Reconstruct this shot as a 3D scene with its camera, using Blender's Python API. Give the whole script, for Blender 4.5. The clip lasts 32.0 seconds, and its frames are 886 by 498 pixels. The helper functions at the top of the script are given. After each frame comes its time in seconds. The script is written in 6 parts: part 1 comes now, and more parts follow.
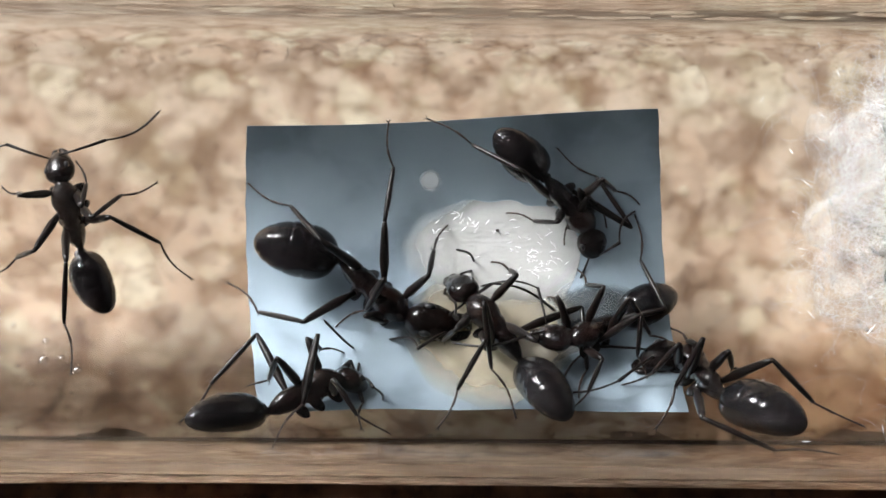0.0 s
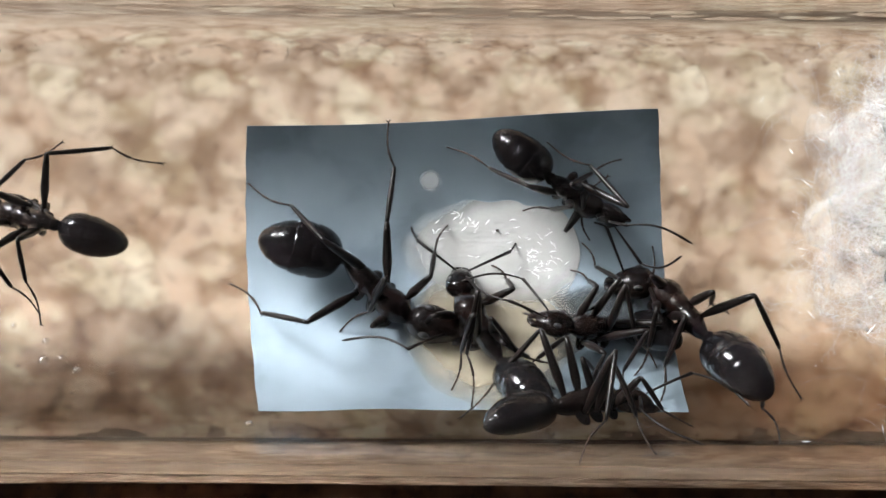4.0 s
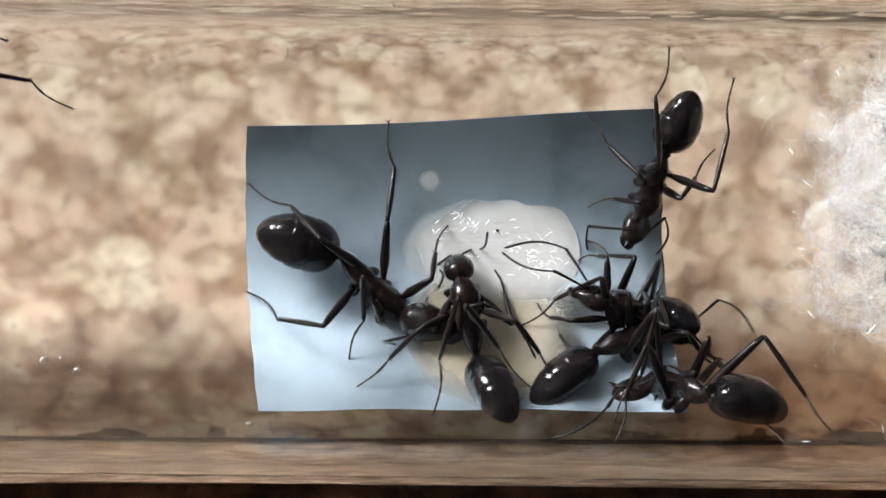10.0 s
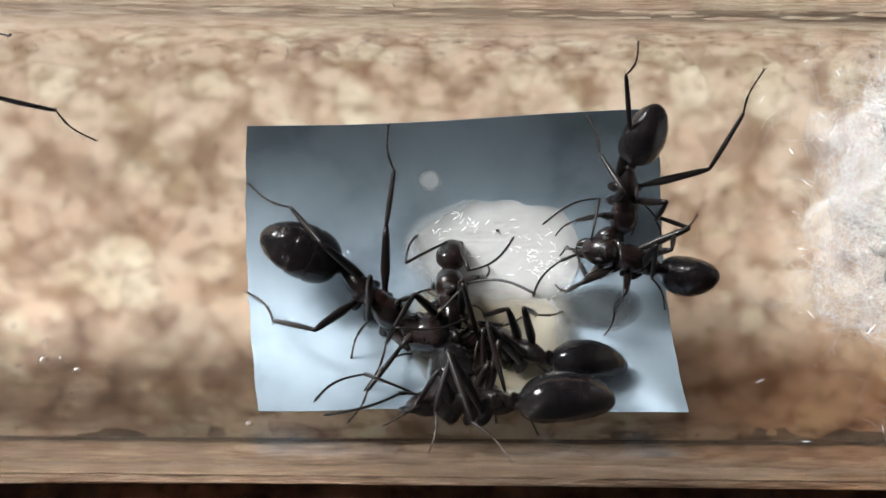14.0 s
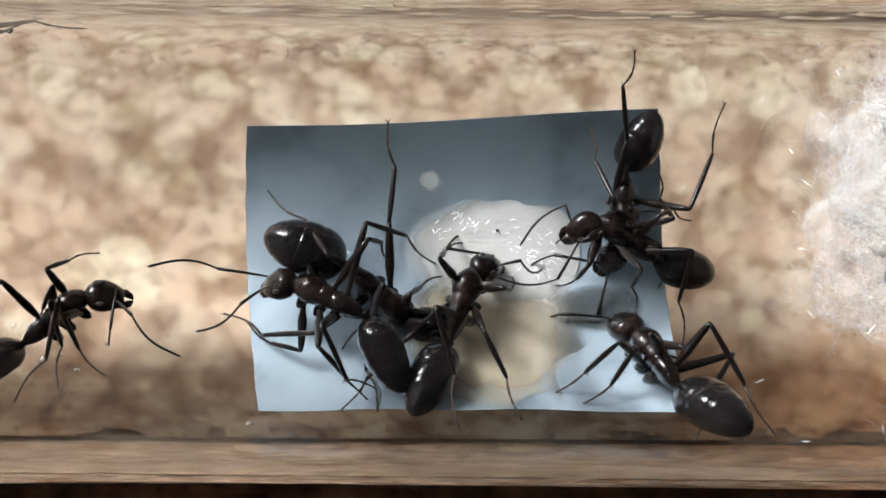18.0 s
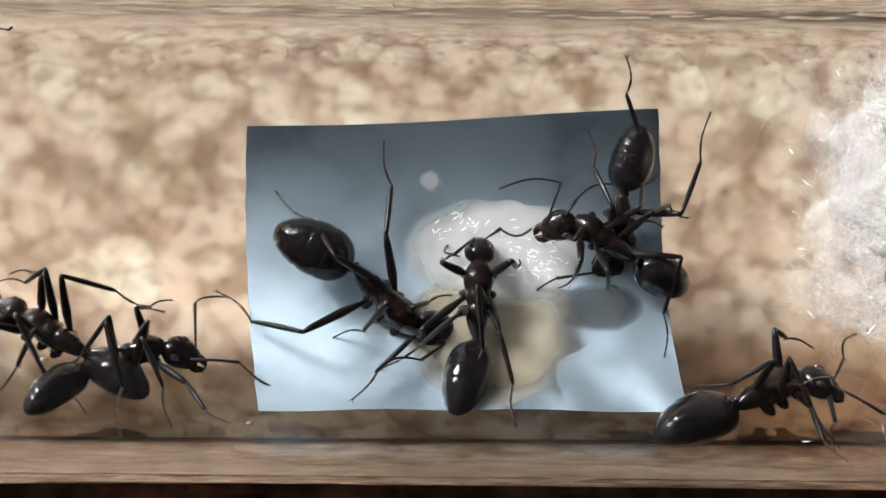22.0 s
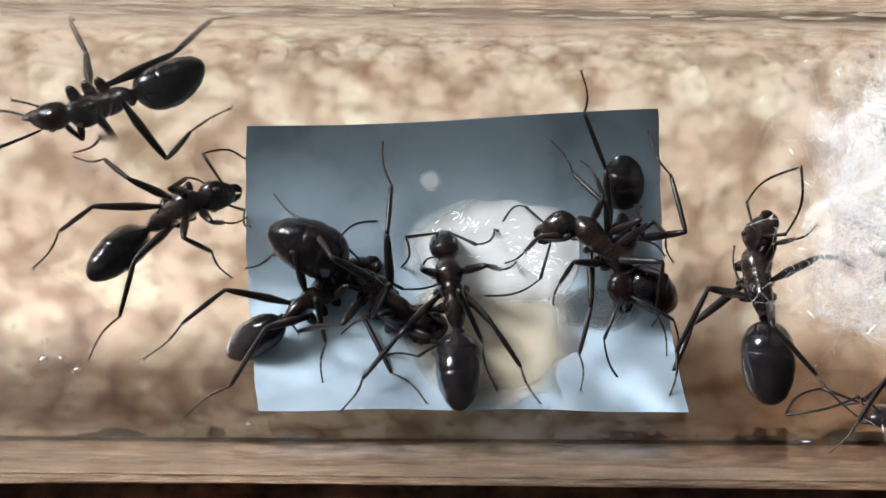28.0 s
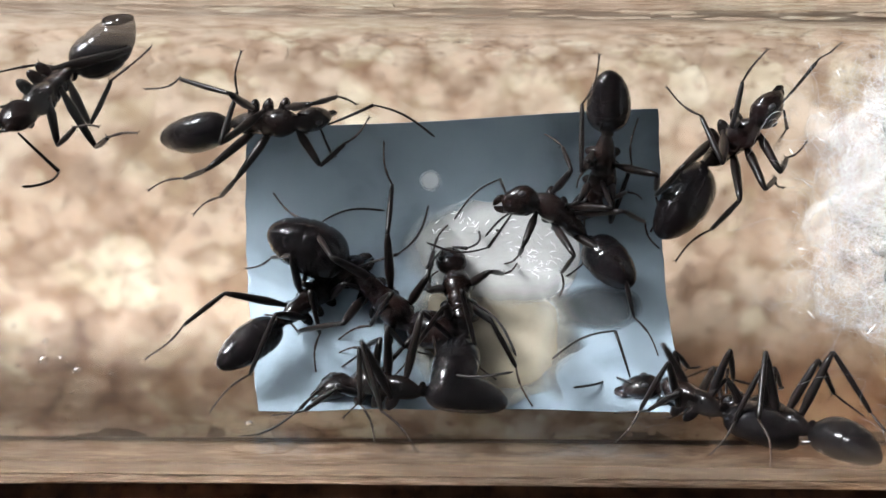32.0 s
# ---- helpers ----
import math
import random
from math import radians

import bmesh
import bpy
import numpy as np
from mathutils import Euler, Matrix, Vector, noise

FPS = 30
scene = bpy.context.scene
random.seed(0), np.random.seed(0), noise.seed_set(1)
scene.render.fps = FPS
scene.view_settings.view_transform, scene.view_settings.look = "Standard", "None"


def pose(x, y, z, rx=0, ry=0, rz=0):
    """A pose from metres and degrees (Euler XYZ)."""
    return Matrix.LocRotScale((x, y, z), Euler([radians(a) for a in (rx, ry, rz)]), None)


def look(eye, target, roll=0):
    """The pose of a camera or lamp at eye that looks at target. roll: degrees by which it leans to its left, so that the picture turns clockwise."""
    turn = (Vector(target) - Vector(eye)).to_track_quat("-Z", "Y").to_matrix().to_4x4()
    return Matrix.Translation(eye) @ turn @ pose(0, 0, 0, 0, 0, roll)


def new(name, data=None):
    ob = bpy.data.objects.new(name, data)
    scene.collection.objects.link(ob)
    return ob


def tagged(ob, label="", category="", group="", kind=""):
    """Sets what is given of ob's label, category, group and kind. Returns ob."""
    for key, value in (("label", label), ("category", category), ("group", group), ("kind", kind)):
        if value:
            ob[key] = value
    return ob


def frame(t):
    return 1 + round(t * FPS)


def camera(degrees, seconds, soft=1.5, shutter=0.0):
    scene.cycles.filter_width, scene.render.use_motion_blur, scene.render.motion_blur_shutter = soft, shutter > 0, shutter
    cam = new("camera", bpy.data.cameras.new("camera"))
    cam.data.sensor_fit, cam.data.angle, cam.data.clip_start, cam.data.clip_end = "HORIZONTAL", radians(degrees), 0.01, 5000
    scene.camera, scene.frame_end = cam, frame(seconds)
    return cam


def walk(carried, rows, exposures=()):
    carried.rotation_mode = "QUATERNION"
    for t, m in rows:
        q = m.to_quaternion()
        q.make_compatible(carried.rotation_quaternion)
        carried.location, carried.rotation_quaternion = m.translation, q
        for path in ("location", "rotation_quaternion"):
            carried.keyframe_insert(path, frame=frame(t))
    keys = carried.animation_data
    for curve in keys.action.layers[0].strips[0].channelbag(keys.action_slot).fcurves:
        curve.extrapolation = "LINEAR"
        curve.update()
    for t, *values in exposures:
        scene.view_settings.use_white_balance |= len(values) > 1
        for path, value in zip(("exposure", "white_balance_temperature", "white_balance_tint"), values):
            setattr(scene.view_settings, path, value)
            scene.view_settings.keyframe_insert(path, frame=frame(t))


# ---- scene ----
cam = camera(36, 32.0, soft=1.5, shutter=0.4)
walk(cam, [(0, pose(0, 0, 0.06675)), (32, pose(0, 0, 0.06675))], [(0, 0.12, 6500, 10), (25.5, 0.12, 6500, 10), (27.5, 0.33, 6280, 10), (32, 0.33, 6280, 10)])

# ---- light: a dim room with one window beyond the tube's far side ----
world = bpy.data.worlds.new("world")
scene.world = world
world.use_nodes = True
wn = world.node_tree.nodes
sky = wn.new("ShaderNodeTexSky")
sky.sky_type, sky.sun_disc, sky.sun_elevation, sky.sun_rotation = "NISHITA", False, radians(35), radians(20)
wn["Background"].inputs["Strength"].default_value = 0.1
world.node_tree.links.new(sky.outputs[0], wn["Background"].inputs["Color"])


def area(name, m, sx, sy, watts, colour):
    d = bpy.data.lights.new(name, "AREA")
    d.shape, d.size, d.size_y, d.energy, d.color = "RECTANGLE", sx, sy, watts, colour
    ob = new(name, d)
    ob.matrix_world = m
    return ob


for pane_x in (-1.32, -0.98):
    area("window_light", look((pane_x, 1.17, 0.66), (pane_x + 0.65, 0.0, 0.22)), 0.32, 0.50, 31.5, (0.985, 0.99, 1.0))

# ---- geometry of the tube, in millimetres ----
MM = 0.001
EYE = 66.75
FOC = 784 / math.tan(radians(18))
RI, RO, AXZ = 9.2, 10.0, 10.0


def axis_y(x):
    return 0.31 - 0.0105 * x


def on_wall(px, py, h=0.0, near=False):
    """The point h off the tube's inner wall that is seen from the eye in that direction, in mm; near: on its upper half."""
    dx, dy, r = (px - 784) / FOC, (441 - py) / FOC, RI - h
    x = dx * (EYE - 2)
    for _ in range(3):
        oy, oz = -axis_y(x), EYE - AXZ
        a, b, c = dy * dy + 1, dy * oy - oz, oy * oy + oz * oz - r * r
        q = max(b * b - a * c, 0.0)
        s = (-b - math.sqrt(q) if near else -b + math.sqrt(q)) / a
        x = dx * s
    return Vector((x, dy * s, EYE - s))


def wall_up(p):
    """The way from a point to the tube's axis."""
    return Vector((0, axis_y(p.x) - p.y, AXZ - p.z)).normalized()


def to_wall(p, h=0.0):
    c = Vector((p.x, axis_y(p.x), AXZ))
    return c + (p - c).normalized() * (RI - h)


def ray_sphere(px, py, centre, r, near, by=None):
    """The point seen in that direction at distance r from centre: the near or the far one, the one nearer to a place, or the closest."""
    d = Vector(((px - 784) / FOC, (441 - py) / FOC, -1)).normalized()
    o = Vector((0, 0, EYE)) - centre
    b, c = o.dot(d), o.length_squared - r * r
    q = b * b - c
    if q <= 0:
        v = o - d * b
        return centre + v.normalized() * r
    one, two = centre + o + d * (-b - math.sqrt(q)), centre + o + d * (-b + math.sqrt(q))
    if by is not None:
        return one if (one - by).length < (two - by).length else two
    return one if near else two


def frame_of(o, fwd, up):
    """A pose in mm: x along fwd, z as near to up as may be."""
    x = fwd.normalized()
    y = up.cross(x).normalized()
    z = x.cross(y)
    return Matrix(((x.x, y.x, z.x, o.x), (x.y, y.y, z.y, o.y), (x.z, y.z, z.z, o.z), (0, 0, 0, 1)))


# ---- materials ----
def material(name):
    m = bpy.data.materials.new(name)
    m.use_nodes = True
    t = m.node_tree
    return m, t.nodes, t.links, t.nodes["Principled BSDF"]


def add(n, kind, **settings):
    nd = n.new("ShaderNode" + kind)
    for k, v in settings.items():
        nd.inputs[k.replace("_", " ")].default_value = v
    return nd


def ramp(n, stops):
    r = n.new("ShaderNodeValToRGB")
    e = r.color_ramp.elements
    while len(e) < len(stops):
        e.new(0.5)
    for el, (at, col) in zip(e, stops):
        el.position, el.color = at, (*col, 1)
    return r


def shell(name, dark, light, rough, scale, bump=0.15, coat=0.0, gloss=0.3):
    """Glossy insect skin: a fine grain and cloudier tint, scale in cells a metre."""
    m, n, l, p = material(name)
    co = n.new("ShaderNodeTexCoord")
    big = add(n, "TexNoise", Scale=scale * 0.12, Detail=3.0)
    fine = add(n, "TexNoise", Scale=scale, Detail=4.0)
    l.new(co.outputs["Object"], big.inputs["Vector"])
    l.new(co.outputs["Object"], fine.inputs["Vector"])
    r = ramp(n, [(0.35, dark), (0.7, light)])
    l.new(big.outputs[0], r.inputs[0])
    l.new(r.outputs[0], p.inputs["Base Color"])
    rr = add(n, "MapRange", To_Min=rough * 0.75, To_Max=rough * 1.5)
    l.new(fine.outputs[0], rr.inputs[0])
    l.new(rr.outputs[0], p.inputs["Roughness"])
    p.inputs["Coat Weight"].default_value, p.inputs["Coat Roughness"].default_value = coat, 0.035
    p.inputs["Specular IOR Level"].default_value = gloss
    b = add(n, "Bump", Strength=bump, Distance=0.00002)
    l.new(fine.outputs[0], b.inputs["Height"])
    l.new(b.outputs[0], p.inputs["Normal"])
    return m


M_GASTER = shell("gaster_shell", (0.003, 0.003, 0.0035), (0.007, 0.005, 0.005), 0.14, 9000, 0.05, 1.0, 0.05)
M_BODY = shell("body_shell", (0.0025, 0.002, 0.002), (0.0085, 0.004, 0.003), 0.22, 7000, 0.12, 0.7, 0.15)
M_LEG = shell("leg_shell", (0.003, 0.0024, 0.0022), (0.008, 0.0045, 0.0036), 0.3, 9000, 0.05, 0.1, 0.25)
M_FOOT = shell("foot_shell", (0.010, 0.006, 0.0045), (0.030, 0.016, 0.010), 0.42, 9000)
M_EYE = shell("eye_shell", (0.01, 0.01, 0.011), (0.03, 0.03, 0.032), 0.3, 30000, 0.5)


def cork_material(name, stops, spread):
    """Pressed cork: each granule has a tone of its own, clouded, pitted and speckled."""
    m, n, l, p = material(name)
    info = n.new("ShaderNodeObjectInfo")
    geo = n.new("ShaderNodeNewGeometry")
    tone = ramp(n, stops)
    cloud = add(n, "TexNoise", Scale=330.0, Detail=2.0)
    l.new(geo.outputs["Position"], cloud.inputs["Vector"])
    wide = add(n, "MapRange", From_Min=0.3, From_Max=0.7)
    l.new(cloud.outputs[0], wide.inputs[0])
    odd = n.new("ShaderNodeMath")
    odd.operation = "ADD"
    l.new(info.outputs["Random"], odd.inputs[0])
    l.new(geo.outputs["Random Per Island"], odd.inputs[1])
    one = n.new("ShaderNodeMath")
    one.operation = "FRACT"
    l.new(odd.outputs[0], one.inputs[0])
    blend = add(n, "Mix", Factor=1 - spread)
    l.new(one.outputs[0], blend.inputs["A"])
    l.new(wide.outputs[0], blend.inputs["B"])
    l.new(blend.outputs[0], tone.inputs[0])
    fine = add(n, "TexNoise", Scale=1500.0, Detail=4.0, Roughness=0.55)
    blotch = add(n, "TexNoise", Scale=560.0, Detail=3.0)
    l.new(geo.outputs["Position"], fine.inputs["Vector"])
    l.new(geo.outputs["Position"], blotch.inputs["Vector"])
    out = tone.outputs[0]
    grain = add(n, "TexVoronoi", Scale=620.0, Randomness=1.0)
    bend = add(n, "TexNoise", Scale=900.0, Detail=2.0)
    l.new(geo.outputs["Position"], bend.inputs["Vector"])
    wob = n.new("ShaderNodeVectorMath")
    wob.operation = "MULTIPLY_ADD"
    l.new(bend.outputs["Color"], wob.inputs[0])
    wob.inputs[1].default_value = (0.0012, 0.0012, 0.0012)
    l.new(geo.outputs["Position"], wob.inputs[2])
    l.new(wob.outputs[0], grain.inputs["Vector"])
    for tex, fac, marks in ((grain, 1.0, [(0.3, (1.1, 1.1, 1.1)), (0.52, (0.98, 0.96, 0.93)), (0.8, (0.58, 0.48, 0.39))]),
                            (fine, 0.6, [(0.33, (0.3, 0.2, 0.14)), (0.42, (0.92, 0.89, 0.86)), (0.75, (1.08, 1.07, 1.05))]),
                            (blotch, 0.5, [(0.36, (0.42, 0.29, 0.20)), (0.47, (0.95, 0.91, 0.88)), (0.7, (1.1, 1.09, 1.07))])):
        c = ramp(n, marks)
        l.new(tex.outputs[0], c.inputs[0])
        mul = n.new("ShaderNodeMix")
        mul.data_type, mul.blend_type = "RGBA", "MULTIPLY"
        mul.inputs["Factor"].default_value = fac
        l.new(out, mul.inputs["A"])
        l.new(c.outputs[0], mul.inputs["B"])
        out = mul.outputs["Result"]
    l.new(out, p.inputs["Base Color"])
    p.inputs["Roughness"].default_value = 0.85
    b = add(n, "Bump", Strength=0.3, Distance=0.0001)
    l.new(fine.outputs[0], b.inputs["Height"])
    l.new(b.outputs[0], p.inputs["Normal"])
    return m


def plain(name, dark, light, rough, scale, bump=0.2, depth=0.0002):
    m, n, l, p = material(name)
    co = n.new("ShaderNodeTexCoord")
    no = add(n, "TexNoise", Scale=scale, Detail=6.0, Roughness=0.6)
    l.new(co.outputs["Object"], no.inputs["Vector"])
    r = ramp(n, [(0.3, dark), (0.7, light)])
    l.new(no.outputs[0], r.inputs[0])
    l.new(r.outputs[0], p.inputs["Base Color"])
    p.inputs["Roughness"].default_value = rough
    b = add(n, "Bump", Strength=bump, Distance=depth)
    l.new(no.outputs[0], b.inputs["Height"])
    l.new(b.outputs[0], p.inputs["Normal"])
    return m


M_CORK = cork_material("cork_granule", [(0.06, (0.386, 0.281, 0.198)), (0.2, (0.521, 0.398, 0.295)), (0.36, (0.6, 0.451, 0.333)), (0.5, (0.591, 0.483, 0.364)), (0.64, (0.628, 0.509, 0.396)), (0.78, (0.638, 0.545, 0.397)), (0.93, (0.735, 0.667, 0.528))], 0.72)
M_BINDER = cork_material("cork_binder", [(0.2, (0.401, 0.298, 0.217)), (0.5, (0.547, 0.435, 0.332)), (0.8, (0.653, 0.55, 0.43))], 0.3)
M_RIM = cork_material("cork_rim", [(0.2, (0.33, 0.24, 0.171)), (0.5, (0.454, 0.346, 0.257)), (0.8, (0.546, 0.434, 0.323))], 0.3)
# separate cork tone of the board's outer strip
M_EDGE = cork_material("outer_cork", [(0.2, (0.39, 0.293, 0.215)), (0.5, (0.585, 0.455, 0.345)), (0.8, (0.728, 0.598, 0.455))], 0.3)
# cork darkened by colour, for the strip in the tube's shadow
M_SHADE_STRIP = cork_material("tube_shade_cork", [(0.2, (0.075, 0.036, 0.018)), (0.5, (0.15, 0.072, 0.036)), (0.85, (0.285, 0.15, 0.075))], 0.5)
M_WALL = plain("room_paint", (0.045, 0.045, 0.045), (0.06, 0.06, 0.06), 0.8, 8)
M_FLOOR = plain("room_floor", (0.03, 0.022, 0.016), (0.05, 0.035, 0.026), 0.5, 30)
M_CEIL = plain("ceiling_paint", (0.05, 0.05, 0.05), (0.065, 0.065, 0.065), 0.85, 8)


def glass_material(name, shaded):
    """Tube glass with a film of breath low down inside; the shaded side has a brown tint, streaked along the tube,
    painted for the tube's shadow over some real smears.
    """
    m, n, l, p = material(name)
    p.inputs["Transmission Weight"].default_value = 1.0
    p.inputs["IOR"].default_value = 1.45
    p.inputs["Specular IOR Level"].default_value = 0.3
    p.inputs["Specular Tint"].default_value = (0.35, 0.35, 0.35, 1)
    p.inputs["Base Color"].default_value = (0.985, 0.99, 0.99, 1)
    co = n.new("ShaderNodeTexCoord")
    sep = n.new("ShaderNodeSeparateXYZ")
    l.new(co.outputs["Object"], sep.inputs[0])
    film = add(n, "MapRange", From_Min=-0.002, From_Max=-0.0085, To_Min=0.0, To_Max=0.205)
    l.new(sep.outputs["Z"], film.inputs[0])
    l.new(film.outputs[0], p.inputs["Roughness"])
    wav = add(n, "TexNoise", Scale=140.0, Detail=2.0)
    l.new(co.outputs["Object"], wav.inputs["Vector"])
    b = add(n, "Bump", Strength=0.05, Distance=0.0002)
    l.new(wav.outputs[0], b.inputs["Height"])
    l.new(b.outputs[0], p.inputs["Normal"])
    if shaded:
        st = n.new("ShaderNodeMapping")
        st.inputs["Scale"].default_value = (70, 420, 420)
        no = add(n, "TexNoise", Scale=1.0, Detail=5.0, Roughness=0.6)
        l.new(co.outputs["Object"], st.inputs[0])
        l.new(st.outputs[0], no.inputs["Vector"])
        # streaky brown that deepens the tube's shadow by colour, with some real grime
        smear = ramp(n, [(0.25, (0.30, 0.265, 0.235)), (0.75, (0.72, 0.655, 0.59))])
        l.new(no.outputs[0], smear.inputs[0])
        ys = add(n, "MapRange", From_Min=-0.0034, From_Max=-0.0066)
        l.new(sep.outputs["Y"], ys.inputs[0])
        zs = add(n, "MapRange", From_Min=0.002, From_Max=-0.002)
        l.new(sep.outputs["Z"], zs.inputs[0])
        both = n.new("ShaderNodeMath")
        both.operation = "MULTIPLY"
        l.new(ys.outputs[0], both.inputs[0])
        l.new(zs.outputs[0], both.inputs[1])
        end = add(n, "MapRange", From_Min=0.008, From_Max=-0.012, To_Min=0.12, To_Max=1.0)
        l.new(sep.outputs["X"], end.inputs[0])
        wipe = n.new("ShaderNodeMath")
        wipe.operation = "MULTIPLY"
        l.new(both.outputs[0], wipe.inputs[0])
        l.new(end.outputs[0], wipe.inputs[1])
        mix = n.new("ShaderNodeMix")
        mix.data_type = "RGBA"
        mix.inputs["A"].default_value = (0.985, 0.99, 0.99, 1)
        l.new(wipe.outputs[0], mix.inputs["Factor"])
        l.new(smear.outputs[0], mix.inputs["B"])
        # the brown tint turns warmer towards the cotton
        warmer = add(n, "MapRange", From_Min=0.007, From_Max=0.013, To_Min=0.0, To_Max=0.85)
        l.new(sep.outputs["X"], warmer.inputs[0])
        where = n.new("ShaderNodeMath")
        where.operation = "MULTIPLY"
        l.new(both.outputs[0], where.inputs[0])
        l.new(warmer.outputs[0], where.inputs[1])
        warm = n.new("ShaderNodeMix")
        warm.data_type, warm.blend_type = "RGBA", "MULTIPLY"
        warm.inputs["B"].default_value = (0.80, 0.60, 0.44, 1)
        l.new(where.outputs[0], warm.inputs["Factor"])
        l.new(mix.outputs["Result"], warm.inputs["A"])
        l.new(warm.outputs["Result"], p.inputs["Base Color"])
    return m


def foil_material():
    """Rolled foil: fine rolling grooves, dents and dull patches."""
    m, n, l, p = material("foil")
    co = n.new("ShaderNodeTexCoord")
    p.inputs["Metallic"].default_value = 0.9
    cloud = add(n, "TexNoise", Scale=260.0, Detail=4.0)
    l.new(co.outputs["Object"], cloud.inputs["Vector"])
    tint = ramp(n, [(0.36, (0.15, 0.19, 0.225)), (0.5, (0.215, 0.265, 0.305)), (0.68, (0.25, 0.305, 0.35))])
    l.new(cloud.outputs[0], tint.inputs[0])
    l.new(tint.outputs[0], p.inputs["Base Color"])
    rr = add(n, "MapRange", To_Min=0.52, To_Max=0.66)
    l.new(cloud.outputs[0], rr.inputs[0])
    l.new(rr.outputs[0], p.inputs["Roughness"])
    st = n.new("ShaderNodeMapping")
    st.inputs["Scale"].default_value = (110000, 900, 900)
    grooves = add(n, "TexNoise", Scale=1.0, Detail=2.0)
    l.new(co.outputs["Object"], st.inputs[0])
    l.new(st.outputs[0], grooves.inputs["Vector"])
    dent = add(n, "TexNoise", Scale=330.0, Detail=3.0)
    l.new(co.outputs["Object"], dent.inputs["Vector"])
    b = add(n, "Bump", Strength=0.32, Distance=0.0004)
    l.new(dent.outputs[0], b.inputs["Height"])
    b2 = add(n, "Bump", Strength=1.0, Distance=0.000006)
    l.new(grooves.outputs[0], b2.inputs["Height"])
    l.new(b.outputs[0], b2.inputs["Normal"])
    l.new(b2.outputs[0], p.inputs["Normal"])
    return m


def gel_material(name, colour, most, rough, centre, wide, high, wet):
    """Clouded sugar gel that thins out to nothing towards its rim; wet sets the ripples of its wet skin."""
    m, n, l, p = material(name)
    co = n.new("ShaderNodeTexCoord")
    no = add(n, "TexNoise", Scale=900.0, Detail=3.0, Roughness=0.55)
    l.new(co.outputs["Object"], no.inputs["Vector"])
    r = ramp(n, [(0.3, tuple(c * 0.9 for c in colour)), (0.7, colour)])
    l.new(no.outputs[0], r.inputs[0])
    l.new(r.outputs[0], p.inputs["Base Color"])
    p.inputs["Roughness"].default_value = rough
    p.inputs["IOR"].default_value = 1.4
    p.inputs["Subsurface Weight"].default_value = 0.35
    p.inputs["Subsurface Radius"].default_value, p.inputs["Subsurface Scale"].default_value = (1.0, 0.95, 0.85), 0.0004
    mp = n.new("ShaderNodeMapping")
    mp.inputs["Scale"].default_value = (1000 / wide, 1000 / high, 0)
    mp.inputs["Location"].default_value = (-centre.x / wide, -centre.y / high, 0)
    l.new(co.outputs["Object"], mp.inputs[0])
    ln = n.new("ShaderNodeVectorMath")
    ln.operation = "LENGTH"
    l.new(mp.outputs[0], ln.inputs[0])
    big = add(n, "TexNoise", Scale=420.0, Detail=3.0)
    l.new(co.outputs["Object"], big.inputs["Vector"])
    off = add(n, "MapRange", To_Min=-0.22, To_Max=0.22)
    l.new(big.outputs[0], off.inputs[0])
    sm = n.new("ShaderNodeMath")
    sm.operation = "ADD"
    l.new(ln.outputs["Value"], sm.inputs[0])
    l.new(off.outputs[0], sm.inputs[1])
    al = add(n, "MapRange", From_Min=0.5, From_Max=1.08, To_Min=most, To_Max=0.0)
    al.interpolation_type = "SMOOTHSTEP"
    l.new(sm.outputs[0], al.inputs[0])
    l.new(al.outputs[0], p.inputs["Alpha"])
    st = n.new("ShaderNodeMapping")
    st.inputs["Scale"].default_value, st.inputs["Rotation"].default_value = (1100, 2600, 2000), (0, 0, 0.5)
    rip = add(n, "TexNoise", Scale=1.0, Detail=2.0, Distortion=0.8)
    l.new(co.outputs["Object"], st.inputs[0])
    l.new(st.outputs[0], rip.inputs["Vector"])
    step = ramp(n, [(0.53, (0, 0, 0)), (0.60, (1, 1, 1))])
    l.new(rip.outputs[0], step.inputs[0])
    b = add(n, "Bump", Strength=wet, Distance=0.0003)
    l.new(step.outputs[0], b.inputs["Height"])
    l.new(b.outputs[0], p.inputs["Coat Normal"])
    p.inputs["Coat Weight"].default_value, p.inputs["Coat Roughness"].default_value, p.inputs["Coat IOR"].default_value = 1.0, 0.05, 1.6
    return m


M_GLASS = glass_material("tube_glass", False)
M_SHADED_GLASS = glass_material("shaded_tube_glass", True)
M_FOIL = foil_material()
M_GEL = gel_material("white_gel", (0.56, 0.56, 0.54), 0.86, 0.3, on_wall(900, 440), 4.9, 3.2, 0.8)
M_HONEY = gel_material("thin_gel", (0.33, 0.285, 0.205), 0.72, 0.5, on_wall(868, 585), 4.2, 3.6, 0.0)
M_HONEY.node_tree.nodes["Principled BSDF"].inputs["Coat Weight"].default_value = 0.0
M_SPARKLE = plain("sparkle_white", (0.82, 0.82, 0.82), (0.92, 0.92, 0.92), 0.3, 3000)
# dark colour painted for the foil's slopes that turn away from the window
M_FOLD_SHADE = gel_material("fold_shade", (0.075, 0.085, 0.092), 0.66, 0.45, on_wall(1055, 548), 2.3, 1.25, 0.0)
M_FOLD_SHADE.node_tree.nodes["Principled BSDF"].inputs["Coat Weight"].default_value = 0.0
M_LOW_FOLD_SHADE = gel_material("low_fold_shade", (0.06, 0.062, 0.062), 0.5, 0.45, on_wall(1000, 645), 1.3, 2.2, 0.0)
M_LOW_FOLD_SHADE.node_tree.nodes["Principled BSDF"].inputs["Coat Weight"].default_value = 0.0
